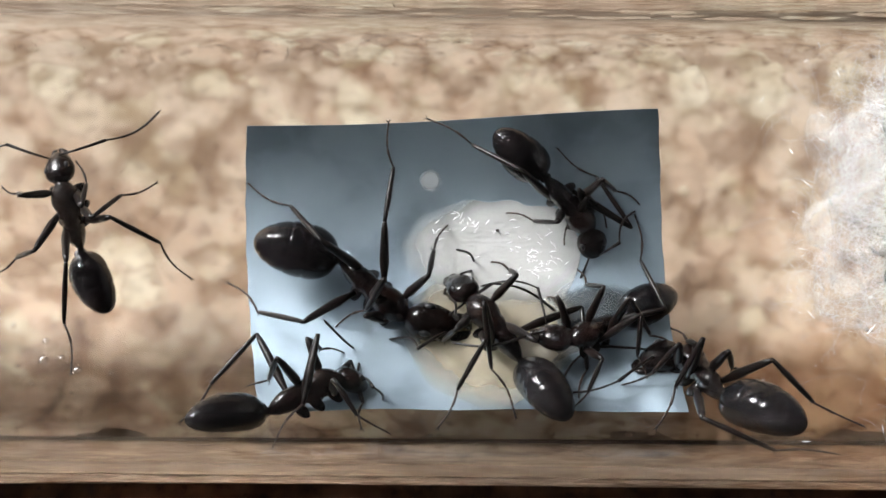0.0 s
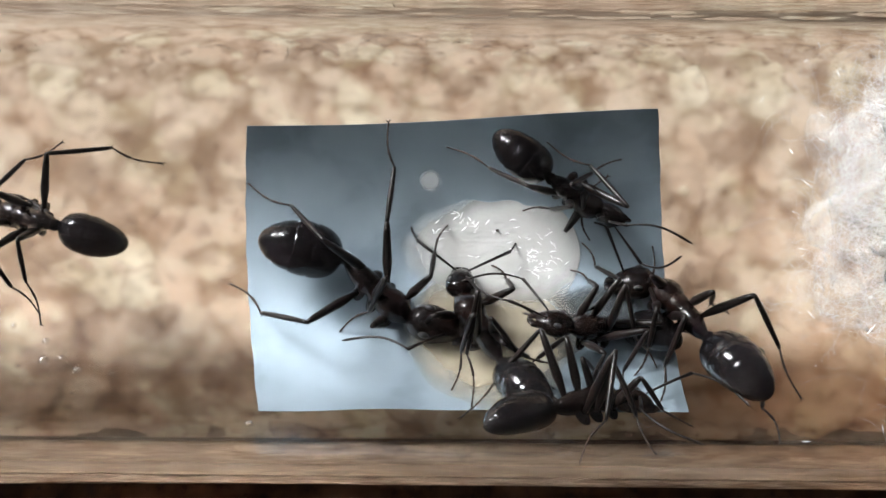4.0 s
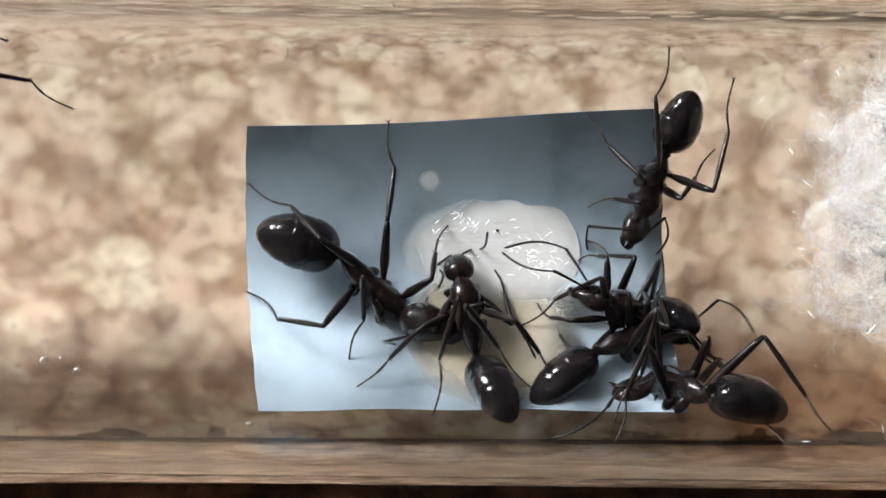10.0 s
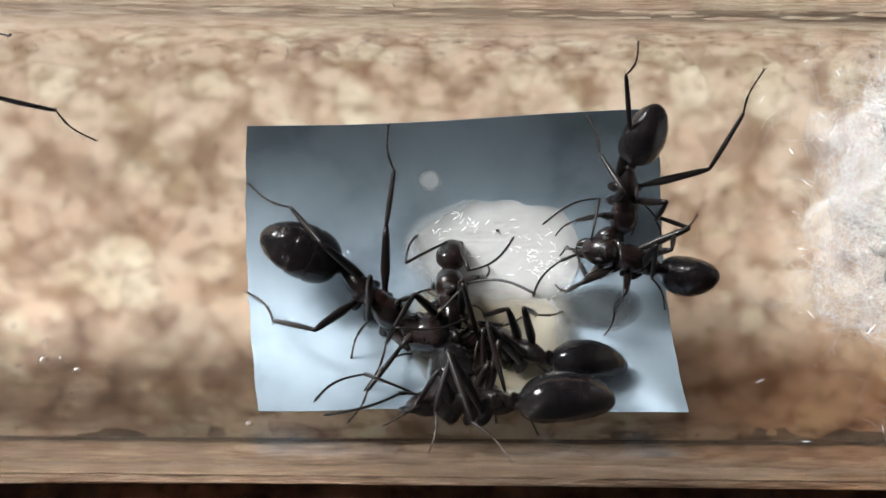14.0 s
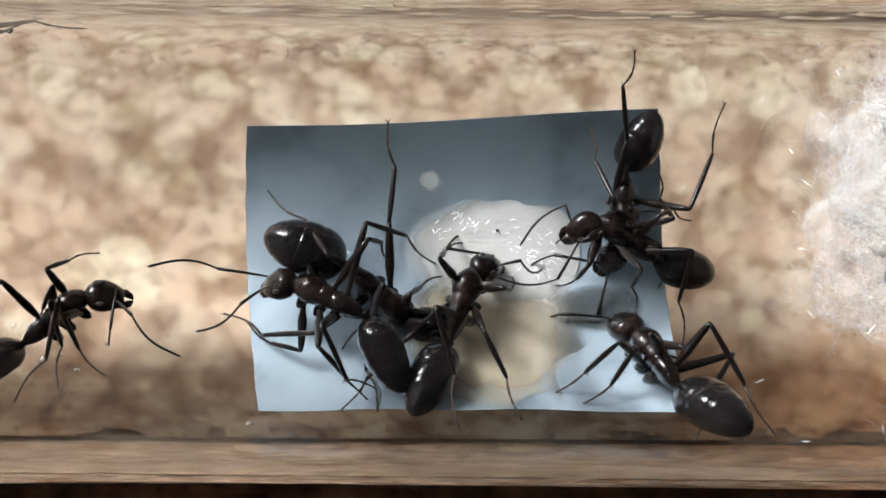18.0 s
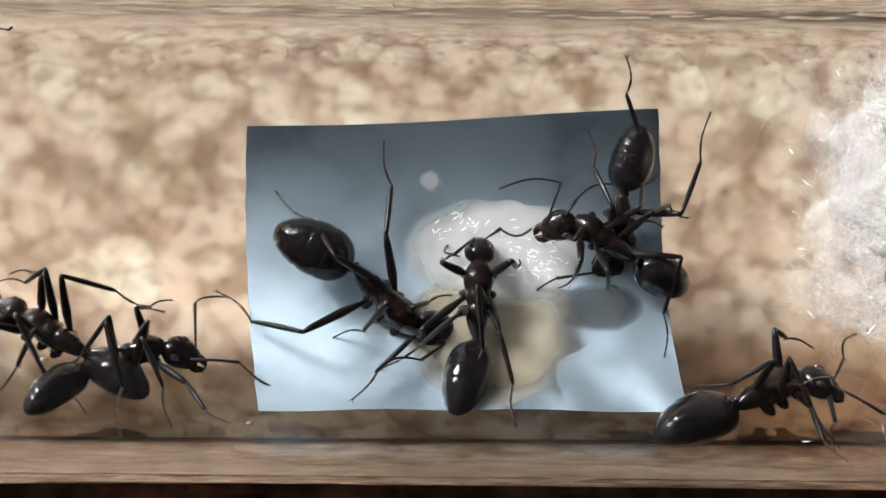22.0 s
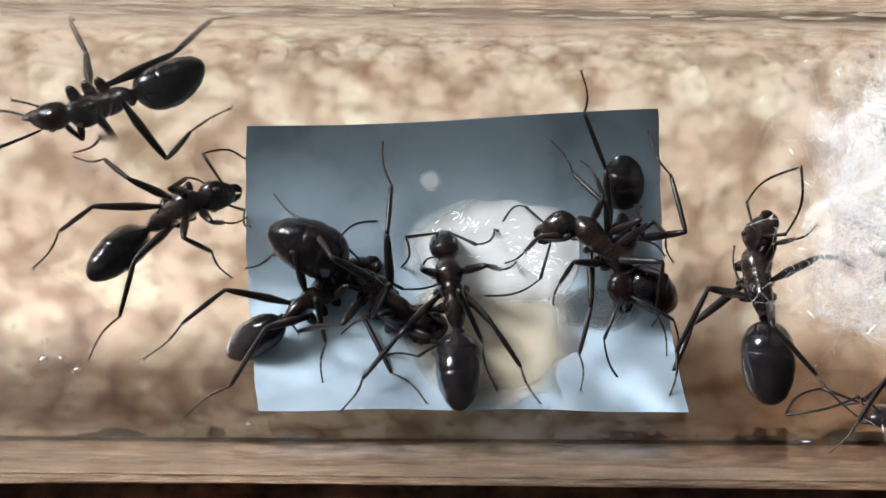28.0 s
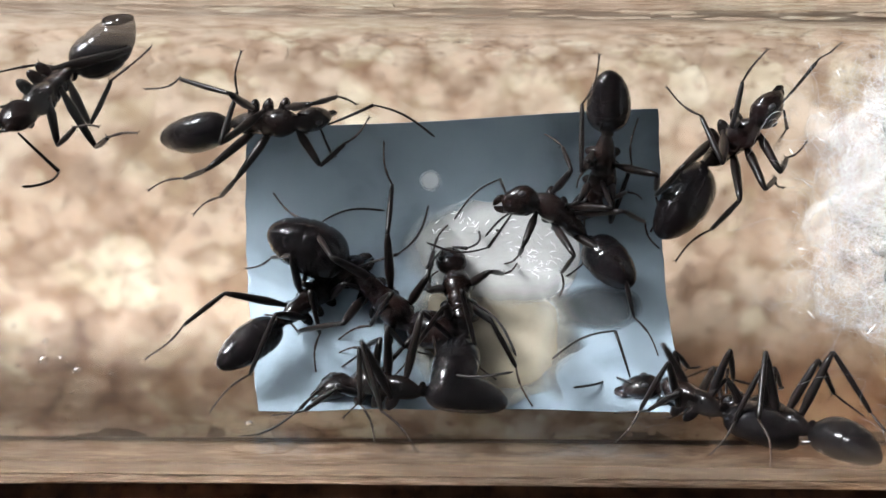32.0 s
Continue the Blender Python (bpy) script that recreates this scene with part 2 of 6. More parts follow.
M_DAB = gel_material("dab_of_gel", (0.6, 0.61, 0.62), 0.34, 0.6, on_wall(762, 318), 0.62, 0.62, 0.0)
M_DAB.node_tree.nodes["Principled BSDF"].inputs["Coat Weight"].default_value = 0.0


def cotton_material():
    m, n, l, p = material("cotton")
    p.inputs["Base Color"].default_value = (0.55, 0.56, 0.575, 1)
    p.inputs["Roughness"].default_value = 0.5
    p.inputs["Transmission Weight"].default_value = 0.25
    p.inputs["Sheen Weight"].default_value = 0.3
    return m


def felt_material():
    m, n, l, p = material("felt")
    p.inputs["Base Color"].default_value = (0.60, 0.60, 0.595, 1)
    p.inputs["Roughness"].default_value = 0.9
    co = n.new("ShaderNodeTexCoord")
    no = add(n, "TexNoise", Scale=900.0, Detail=8.0, Roughness=0.75)
    l.new(co.outputs["Object"], no.inputs["Vector"])
    mr = add(n, "MapRange", From_Min=0.38, From_Max=0.75, To_Min=0.0, To_Max=0.27)
    l.new(no.outputs[0], mr.inputs[0])
    l.new(mr.outputs[0], p.inputs["Alpha"])
    return m


def drop_material():
    m, n, l, p = material("water_drop")
    p.inputs["Base Color"].default_value = (0.97, 0.98, 0.98, 1)
    p.inputs["Roughness"].default_value = 0.02
    p.inputs["IOR"].default_value = 1.33
    p.inputs["Transmission Weight"].default_value = 1.0
    return m


M_DROP = drop_material()
M_SPECK = plain("dark_speck", (0.01, 0.008, 0.007), (0.03, 0.02, 0.015), 0.6, 5000)
M_COTTON = cotton_material()
M_FELT = felt_material()
M_GLINT = plain("glint_white", (0.8, 0.81, 0.83), (0.9, 0.9, 0.92), 0.15, 3000)


# ---- mesh helpers (millimetres in, metres out) ----
def mesh(name, verts, faces, smooth=True):
    me = bpy.data.meshes.new(name)
    me.from_pydata([tuple(c * MM for c in v) for v in verts], [], faces)
    if smooth:
        me.polygons.foreach_set("use_smooth", [True] * len(me.polygons))
    me.update()
    return me


def part(name, data, mat, parent=None, label="", m=None):
    verts, faces = data
    ob = new(name, mesh(name, verts, faces))
    ob.data.materials.append(mat)
    if parent:
        ob.parent = parent
    if m:
        ob.matrix_basis = m
    return tagged(ob, label)


def join(*pieces):
    vs, fs = [], []
    for v, f in pieces:
        k = len(vs)
        vs += v
        fs += [[i + k for i in q] for q in f]
    return vs, fs


def tube_mesh(path, radii, seg=8, flat=1.0, squash=None):
    """A closed skin round a path of points; flat scales its height."""
    path = [Vector(p) for p in path]
    vs, fs = [], []
    side = None
    for i, p in enumerate(path):
        d = (path[min(i + 1, len(path) - 1)] - path[max(i - 1, 0)]).normalized()
        if side is None:
            side = Vector((0, 0, 1)).cross(d)
            side = side.normalized() if side.length > 1e-4 else Vector((0, 1, 0))
        side = (side - d * side.dot(d)).normalized()
        up = d.cross(side)
        for k in range(seg):
            a = 2 * math.pi * k / seg
            vs.append(p + side * (radii[i] * math.cos(a)) + up * (radii[i] * flat * math.sin(a)))
    for i in range(len(path) - 1):
        for k in range(seg):
            fs.append([i * seg + k, i * seg + (k + 1) % seg, (i + 1) * seg + (k + 1) % seg, (i + 1) * seg + k])
    fs.append(list(range(seg))[::-1])
    fs.append([(len(path) - 1) * seg + k for k in range(seg)])
    return vs, fs


def ball(c, r, seg=10, rings=7):
    vs, fs = [], []
    for i in range(rings):
        th = math.pi * (i + 0.5) / rings
        for k in range(seg):
            a = 2 * math.pi * k / seg
            vs.append(Vector((c[0] + r[0] * math.cos(th), c[1] + r[1] * math.sin(th) * math.cos(a), c[2] + r[2] * math.sin(th) * math.sin(a))))
    for i in range(rings - 1):
        for k in range(seg):
            fs.append([i * seg + k, i * seg + (k + 1) % seg, (i + 1) * seg + (k + 1) % seg, (i + 1) * seg + k])
    fs.append(list(range(seg))[::-1])
    fs.append([(rings - 1) * seg + k for k in range(seg)])
    return vs, fs


def curve_at(x, pts):
    """A smooth curve through points, without overshoot."""
    i = max([k for k in range(len(pts) - 1) if pts[k][0] <= x], default=0)
    (x0, y0), (x1, y1) = pts[i], pts[i + 1]

    def slope(k):
        if k == 0 or k == len(pts) - 1:
            k = min(k, len(pts) - 2)
            return (pts[k + 1][1] - pts[k][1]) / (pts[k + 1][0] - pts[k][0])
        p = (pts[k][1] - pts[k - 1][1]) / (pts[k][0] - pts[k - 1][0])
        q = (pts[k + 1][1] - pts[k][1]) / (pts[k + 1][0] - pts[k][0])
        return 2 * p * q / (p + q) if p * q > 0 else 0
    d, u = x1 - x0, min(max((x - x0) / (x1 - x0), 0), 1)
    return ((2 * u ** 3 - 3 * u * u + 1) * y0 + (u ** 3 - 2 * u * u + u) * d * slope(i) + (3 * u * u - 2 * u ** 3) * y1 + (u ** 3 - u * u) * d * slope(i + 1))


def lathe(x0, x1, n, width, height, mid, seg=22):
    """A body along x: half widths, half heights and centre heights as curves of 0..1."""
    vs, fs = [], []
    for i in range(n + 1):
        s = i / n
        x, w, h, z = x0 + (x1 - x0) * s, width(s), height(s), mid(s)
        for k in range(seg):
            a = 2 * math.pi * k / seg
            vs.append(Vector((x, w * math.cos(a), z + h * math.sin(a))))
    for i in range(n):
        for k in range(seg):
            q = [i * seg + k, i * seg + (k + 1) % seg, (i + 1) * seg + (k + 1) % seg, (i + 1) * seg + k]
            fs.append(q if x1 > x0 else q[::-1])
    a, b = list(range(seg)), [n * seg + k for k in range(seg)]
    fs += [a[::-1], b] if x1 > x0 else [a, b[::-1]]
    return vs, fs


def box(x0, x1, y0, y1, z0, z1):
    vs = [(x, y, z) for x in (x0, x1) for y in (y0, y1) for z in (z0, z1)]
    return vs, [[0, 1, 3, 2], [4, 6, 7, 5], [0, 4, 5, 1], [2, 3, 7, 6], [0, 2, 6, 4], [1, 5, 7, 3]]


# ---- the room ----
def room():
    t = 100
    f = part("floor", box(-1700, 1300, -1300, 1300, -60, -10), M_FLOOR)
    tagged(f, "dark brown floor under the cork board", "floor", kind="structure")
    for nm, b in (("wall_south", (-1700, 1300, -1300 - t, -1300, -60, 1500)), ("wall_east", (1300, 1300 + t, -1300, 1300, -60, 1500)),
                  ("wall_west", (-1700 - t, -1700, -1300, 1300, -60, 1500))):
        tagged(part(nm, box(*b), M_WALL), "dark grey painted room wall", "wall", kind="structure")
    n = part("wall_north", join(box(-1700, -1490, 1200, 1300, -60, 1500), box(-810, 1300, 1200, 1300, -60, 1500),
                                box(-1490, -810, 1200, 1300, -60, 380), box(-1490, -810, 1200, 1300, 940, 1500), box(-1165, -1135, 1210, 1290, 380, 940)), M_WALL)
    tagged(n, "dark grey painted room wall with a window opening", "wall", kind="structure")
    c = part("ceiling", box(-1700, 1300, -1300, 1300, 1500, 1560), M_CEIL)
    tagged(c, "grey painted ceiling", "ceiling", kind="structure")


room()


# ---- the cork board ----
def cell(sites, k, near):
    """The outline of the ground nearer to one site than to its neighbours."""
    c = sites[k]
    poly = [c + Vector(v) for v in ((-4, -4), (4, -4), (4, 4), (-4, 4))]
    for q in near:
        d = (q - c).normalized()
        mid = (q + c) / 2
        out = []
        for a, b in zip(poly, poly[1:] + poly[:1]):
            da, db = (a - mid).dot(d), (b - mid).dot(d)
            if da <= 0:
                out.append(a)
            if da * db < 0:
                out.append(a + (b - a) * (da / (da - db)))
        poly = out
    return poly


def slab(outline, c, gap, top, rng):
    """A flat-topped granule with a rough outline and a worn rim."""
    pts = []
    for a, b in zip(outline, outline[1:] + outline[:1]):
        n = max(1, int((b - a).length / 0.3))
        for i in range(n):
            q = a + (b - a) * (i / n)
            d = q - c
            wob = 0.32 * noise.noise(Vector((q.x * 1.3, q.y * 1.3, 2.0))) + 0.16 * noise.noise(Vector((q.x * 3.1, q.y * 3.1, c.x)))
            q = c + d.normalized() * max(d.length - gap + wob, 0.08)
            pts.append(Vector((q.x, max(q.y, -11.93))))
    rim = rng.choice((0.7, 0.8, 0.88, 0.95))
    tilt = Vector((rng.uniform(-0.008, 0.008), rng.uniform(-0.008, 0.008)))
    m = len(pts)
    vs = [Vector((q.x, q.y, top - 0.5)) for q in pts] + [Vector((q.x, q.y, top - 0.02)) for q in pts]
    for q in pts:
        p = c + (q - c) * rim
        vs.append(Vector((p.x, p.y, top + tilt.dot(p - c))))
    fs = []
    for r in (0, m):
        fs += [[r + k, r + (k + 1) % m, r + m + (k + 1) % m, r + m + k] for k in range(m)]
    fs.append([2 * m + k for k in range(m)])
    return vs, fs


def cork_board():
    base = new("cork_board")
    tagged(base, "tan board of pressed cork granules under the tube", "cork board", kind="structure")
    part("board", box(-120, 120, -11.95, 90, -9.5, -2.765), M_BINDER, base)
    part("board", box(-120, 120, -90, -13.0, -9.5, -2.72), M_EDGE, base, "worn greyish brown strip of cork")
    # added dark strip where the board only lies in the tube's shadow
    part("board_seam", box(-120, 120, -13.0, -11.95, -9.5, -4.4), M_SHADE_STRIP, base, "dark brown bark seam in the board")
    rng = random.Random(4)
    step, sites = 2.25, []
    for j in range(-7, 9):
        for i in range(-13, 14):
            sites.append(Vector(((i + (0.5 if j % 2 else 0) + rng.uniform(-0.42, 0.42)) * step, (j + rng.uniform(-0.42, 0.42)) * step * 0.86)))
    vs, fs = [], []
    for k, c in enumerate(sites):
        near = [q for q in sites if q is not c and (q - c).length < 3.2 * step]
        if c.y < -11.8:
            continue
        v, f = slab(cell(sites, k, near), c, rng.choice((-0.42, -0.36, -0.3, -0.24)), -2.7 - rng.uniform(0.0, 0.015), rng)
        if abs(c.x) < 22.2 and -11.3 < c.y < 12.0:
            me = mesh("granule", [p - Vector((c.x, c.y, 0)) for p in v], f, False)
            me.materials.append(M_CORK)
            me.materials.append(M_RIM if rng.random() < 0.4 else M_CORK)
            m = (len(f) - 1) // 2
            me.polygons.foreach_set("material_index", [1] * (2 * m) + [0])
            ob = new("granule", me)
            ob.parent = base
            ob.location = (c.x * MM, c.y * MM, 0)
        else:
            b = len(vs)
            vs += v
            fs += [[q + b for q in g] for g in f]
    # the rest of the board, and the small crumbs pressed into the joints
    for _ in range(1500):
        near = rng.random() < 0.6
        c = Vector((rng.uniform(-24, 24), rng.uniform(-11.5, 13))) if near else Vector((rng.uniform(-70, 70), rng.uniform(-11, 40)))
        r = rng.uniform(0.15, 0.4) if near else rng.uniform(1.0, 1.7)
        if not near and abs(c.x) < 28 and abs(c.y) < 14:
            continue
        turn = rng.uniform(0, 6.3)
        ring = [c + Vector((math.cos(turn + a * 1.05), math.sin(turn + a * 1.05))) * r * rng.uniform(0.7, 1.2) for a in range(6)]
        v, f = slab(ring, c, 0.02, -2.685 if near else -2.72, rng)
        b = len(vs)
        vs += v
        fs += [[q + b for q in g] for g in f]
    ob = part("crumbs", (vs, fs), M_CORK, base, "small cork crumbs between the granules")
    ob.data.polygons.foreach_set("use_smooth", [False] * len(ob.data.polygons))
    tagged(ob, kind="stuff")


# ---- the tube ----
def glass_tube():
    """The round wall in two open strips that meet edge to edge: the clear one, and the low south side, which throws the tube's shadow."""
    tube = tagged(new("glass_tube"), "clear glass test tube lying on the cork board", "test tube", kind="structure")
    tube.matrix_basis = Matrix.LocRotScale((0, 0.31 * MM, (AXZ + 0.02) * MM), Euler((0, 0, -0.0105)), None)
    xs = [-70, -35, -20, 0, 20, 35, 70]
    m = len(xs)
    for nm, a0, a1, shade in (("tube_wall", -SHADE_FROM, 2 * math.pi - SHADE_TO, False), ("tube_wall", -SHADE_TO, -SHADE_FROM, True)):
        vs, fs = [], []
        n = 150 if not shade else 40
        for r in (RO, RI):
            for x in xs:
                for k in range(n + 1):
                    a = a0 + (a1 - a0) * k / n
                    vs.append((x, r * math.cos(a), r * math.sin(a)))
        w = n + 1
        for s in range(2):
            for i in range(m - 1):
                for k in range(n):
                    a, b = (s * m + i) * w, (s * m + i + 1) * w
                    q = [a + k, a + k + 1, b + k + 1, b + k]
                    fs.append(q if s == 0 else q[::-1])
        ob = part(nm, (vs, fs), M_SHADED_GLASS if shade else M_GLASS, tube)
        ob.visible_shadow = shade


# the strip's edges, as angles below the level of the axis, from the north side round the bottom
SHADE_FROM, SHADE_TO = radians(98), radians(200)


# ---- foil and bait ----
def ridge(px, py):
    """A bent ridge in the foil round its pressed corner."""
    dx, dy = px - 1085, py - 632
    away = math.hypot(dx, dy)
    return 0.16 * math.exp(-((away - 112) / 36) ** 2) * min(max((0.45 - (dx + 0.6 * dy) / max(away, 1)) / 0.6, 0), 1)


def foil():
    nu, nv = 90, 64
    vs, fs = [], []
    for j in range(nv + 1):
        v = 0.5 - 0.5 * math.cos(math.pi * j / nv)
        for i in range(nu + 1):
            u = 0.5 - 0.5 * math.cos(math.pi * i / nu)
            top = (438 + (1163 - 438) * u, 221 - 27 * u + 5 * math.sin(u * 5) - 3)
            low = (458 + (1217 - 458) * u, 737 + 5 * u - 6 * math.sin(u * math.pi * 1.2) + 6 * u * math.sin(u * 3.1 + 1.6) + 3 * math.sin(u * 17) * 0.5)
            px = top[0] + (low[0] - top[0]) * v
            py = top[1] + (low[1] - top[1]) * v
            px += -9 * math.sin(v * math.pi) * (1 - u) - 26 * u * math.sin(v * math.pi) * (0.35 + 0.65 * v) + 1.2 * math.sin(v * 40) * (1 if u in (0, 1) else 0)
            h = 0.10
            x, y = px / 100, py / 100
            crease = max(0, u - 0.62) * max(0, v - 0.5) * 5
            h += 0.5 * crease * (0.5 + noise.noise(Vector((x * 0.9, y * 1.3, 0.3)))) + 0.05 * (0.5 + noise.noise(Vector((x * 0.6, y * 0.6, 7))))
            h += 0.03 * max(0, v - 0.86) ** 1.5 * 4 * (0.6 + 0.4 * math.sin(u * 6))
            h += ridge(px, py)
            vs.append(on_wall(px, py, h))
    w = nu + 1
    for j in range(nv):
        for i in range(nu):
            fs.append([j * w + i, (j + 1) * w + i, (j + 1) * w + i + 1, j * w + i + 1])
    ob = part("foil_sheet", (vs, fs), M_FOIL, label="rectangle of dull silver foil lying in the glass tube")
    tagged(ob, category="foil")
    mod = ob.modifiers.new("thickness", "SOLIDIFY")
    mod.thickness, mod.offset = 0.012 * MM, -1


def blob(name, cx, cy, edge, height, mat, label, category, lump, seed, fine=0.0):
    """A pat of gel on the foil: edge gives its radius by angle, height its thickness from middle to rim."""
    vs, fs = [], []
    n, rings = (220, 84) if fine else (96, 26)
    for j in range(rings + 1):
        s = j / rings
        for k in range(n):
            a = 2 * math.pi * k / n
            r = edge(a) * s
            px, py = cx + r * math.cos(a), cy - r * math.sin(a)
            q = Vector((px * 0.02, py * 0.02, seed))
            h = height(a, s) * (1 + lump * noise.noise(q) + lump * 0.6 * noise.noise(q * 2.7))
            if fine:
                f1, f2 = noise.noise(Vector((px * 0.045, py * 0.11, seed))), noise.noise(Vector((px * 0.13, py * 0.10, seed + 5)))
                h += fine * (1 - abs(f1) * 2) + fine * 0.7 * f2
            vs.append(on_wall(px, py, 0.19 + ridge(px, py) + max(h, 0) * (1 - s ** 5) ** 1.5))
    for j in range(rings):
        for k in range(n):
            a, b = j * n, (j + 1) * n
            fs.append([a + k, b + k, b + (k + 1) % n, a + (k + 1) % n])
    # underside, which follows the foil
    base, low = len(vs), 12
    for j in range(low + 1):
        for k in range(n):
            a = 2 * math.pi * k / n
            r = edge(a) * (1 - j / low)
            px, py = cx + r * math.cos(a), cy - r * math.sin(a)
            vs.append(on_wall(px, py, 0.165 + ridge(px, py)))
    for j in range(low + 1):
        a = base + (j - 1) * n if j else rings * n
        b = base + j * n
        for k in range(n):
            fs.append([a + k, b + k, b + (k + 1) % n, a + (k + 1) % n])
    ob = part(name, (vs, fs), mat, label=label)
    tagged(ob, category=category)
    return ob


def bait():
    def e1(a):
        return 1 / math.sqrt((math.cos(a) / 172) ** 2 + (math.sin(a) / 122) ** 2) + 9 * math.sin(3 * a + 0.5) + 5 * math.sin(7 * a)

    blob("syrup_puddle", 880, 602, e1, lambda a, s: 0.05, M_HONEY, "thin pale yellow puddle of sugar gel on the foil", "bait", 0.05, 3.0)

    # flat dark patches laid in place of shade in the folds
    for cx, cy, wide, high, mat in ((1055, 548, 84, 46, M_FOLD_SHADE), (1000, 645, 48, 78, M_LOW_FOLD_SHADE)):
        blob("fold_shade", cx, cy, lambda a: 1 / math.hypot(math.cos(a) / wide, math.sin(a) / high) + 3 * math.sin(3 * a + cx), lambda a, s: 0.01, mat,
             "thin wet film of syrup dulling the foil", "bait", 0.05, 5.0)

    rim = (157, 152, 112, 96, 116, 146, 163, 166, 138, 116, 130, 153)

    def e2(a):
        k, u = int(a / (math.pi / 6)), a / (math.pi / 6) % 1
        r0, r1 = rim[k % 12], rim[(k + 1) % 12]
        return r0 + (r1 - r0) * (3 * u * u - 2 * u ** 3) + 2.5 * math.sin(5 * a + 0.4)

    pat = blob("gel_pat", 868, 455, e2, lambda a, s: 0.07, M_GEL, "wet white pat of sugar gel on the foil", "bait", 0.25, 9.0, 0.012)

    # white ridges whose colour paints the sparkle of the gel's wet skin
    rng = random.Random(21)
    vs, fs = [], []
    for cx, cy, dx, dy, lean, count in ((825, 395, 18, 10, 0.9, 20), (935, 445, 28, 18, -0.5, 34), (945, 478, 24, 10, 0.5, 20), (885, 425, 45, 20, 0.2, 12), (770, 410, 16, 10, 1.0, 6)):
        for _ in range(count):
            px, py, a = rng.gauss(cx, dx), rng.gauss(cy, dy), lean + rng.gauss(0, 0.55)
            r, stride, path = 0.011 + 0.022 * rng.random() ** 2, rng.uniform(0.8, 3.0), []
            curl = rng.uniform(-0.3, 0.3)
            for _ in range(6):
                path.append(on_wall(px, py, 0.285))
                px, py, a = px + stride * math.cos(a), py - stride * math.sin(a), a + curl
            v, f = tube_mesh(path, [r * q for q in (0.3, 0.9, 1.0, 1.1, 0.8, 0.3)], 6)
            k = len(vs)
            vs += v
            fs += [[q + k for q in g] for g in f]
    sparkles = part("gel_sparkles", (vs, fs), M_SPARKLE, pat, "glistening wet ripples")
    sparkles.visible_shadow = False
    tagged(sparkles, kind="stuff")


def small_marks():
    """Drops of gel and water, and a crumb, on foil and glass."""
    blob("gel_drop", 762, 318, lambda a: 24 + 3 * math.sin(2 * a), lambda a, s: 0.03, M_DAB, "small smear of white gel on the foil", "bait", 0.2, 4.0)
    c = on_wall(880, 408, 0.33)
    sp = part("crumb", ball(c, (0.09, 0.08, 0.07), 9, 6), M_SPECK, label="tiny black crumb stuck on the gel")
    tagged(sp, category="crumb")
    rng = random.Random(8)
    for px, py, r in ((85, 610, 0.17), (80, 645, 0.2), (140, 664, 0.2), (112, 640, 0.13), (35, 655, 0.12), (60, 690, 0.1), (200, 670, 0.1), (130, 705, 0.1),
                      (28, 582, 0.12), (235, 690, 0.08), (442, 762, 0.17), (205, 330, 0.09), (1325, 632, 0.1), (1250, 590, 0.08), (762, 785, 0.1), (300, 600, 0.1)):
        p = on_wall(px, py)
        up = wall_up(p)
        v, f = ball((0, 0, 0), (r, r * rng.uniform(0.9, 1.3), r * 0.5), 14, 10)
        m = frame_of(p + up * (r * 0.3), Vector((1, 0, 0)), up)
        ob = part("water_drop", ([m @ q for q in v], f), M_DROP, label="small clear water drop on the glass")
        tagged(ob, category="drop", group="drops on the glass")
        ob.visible_shadow = False


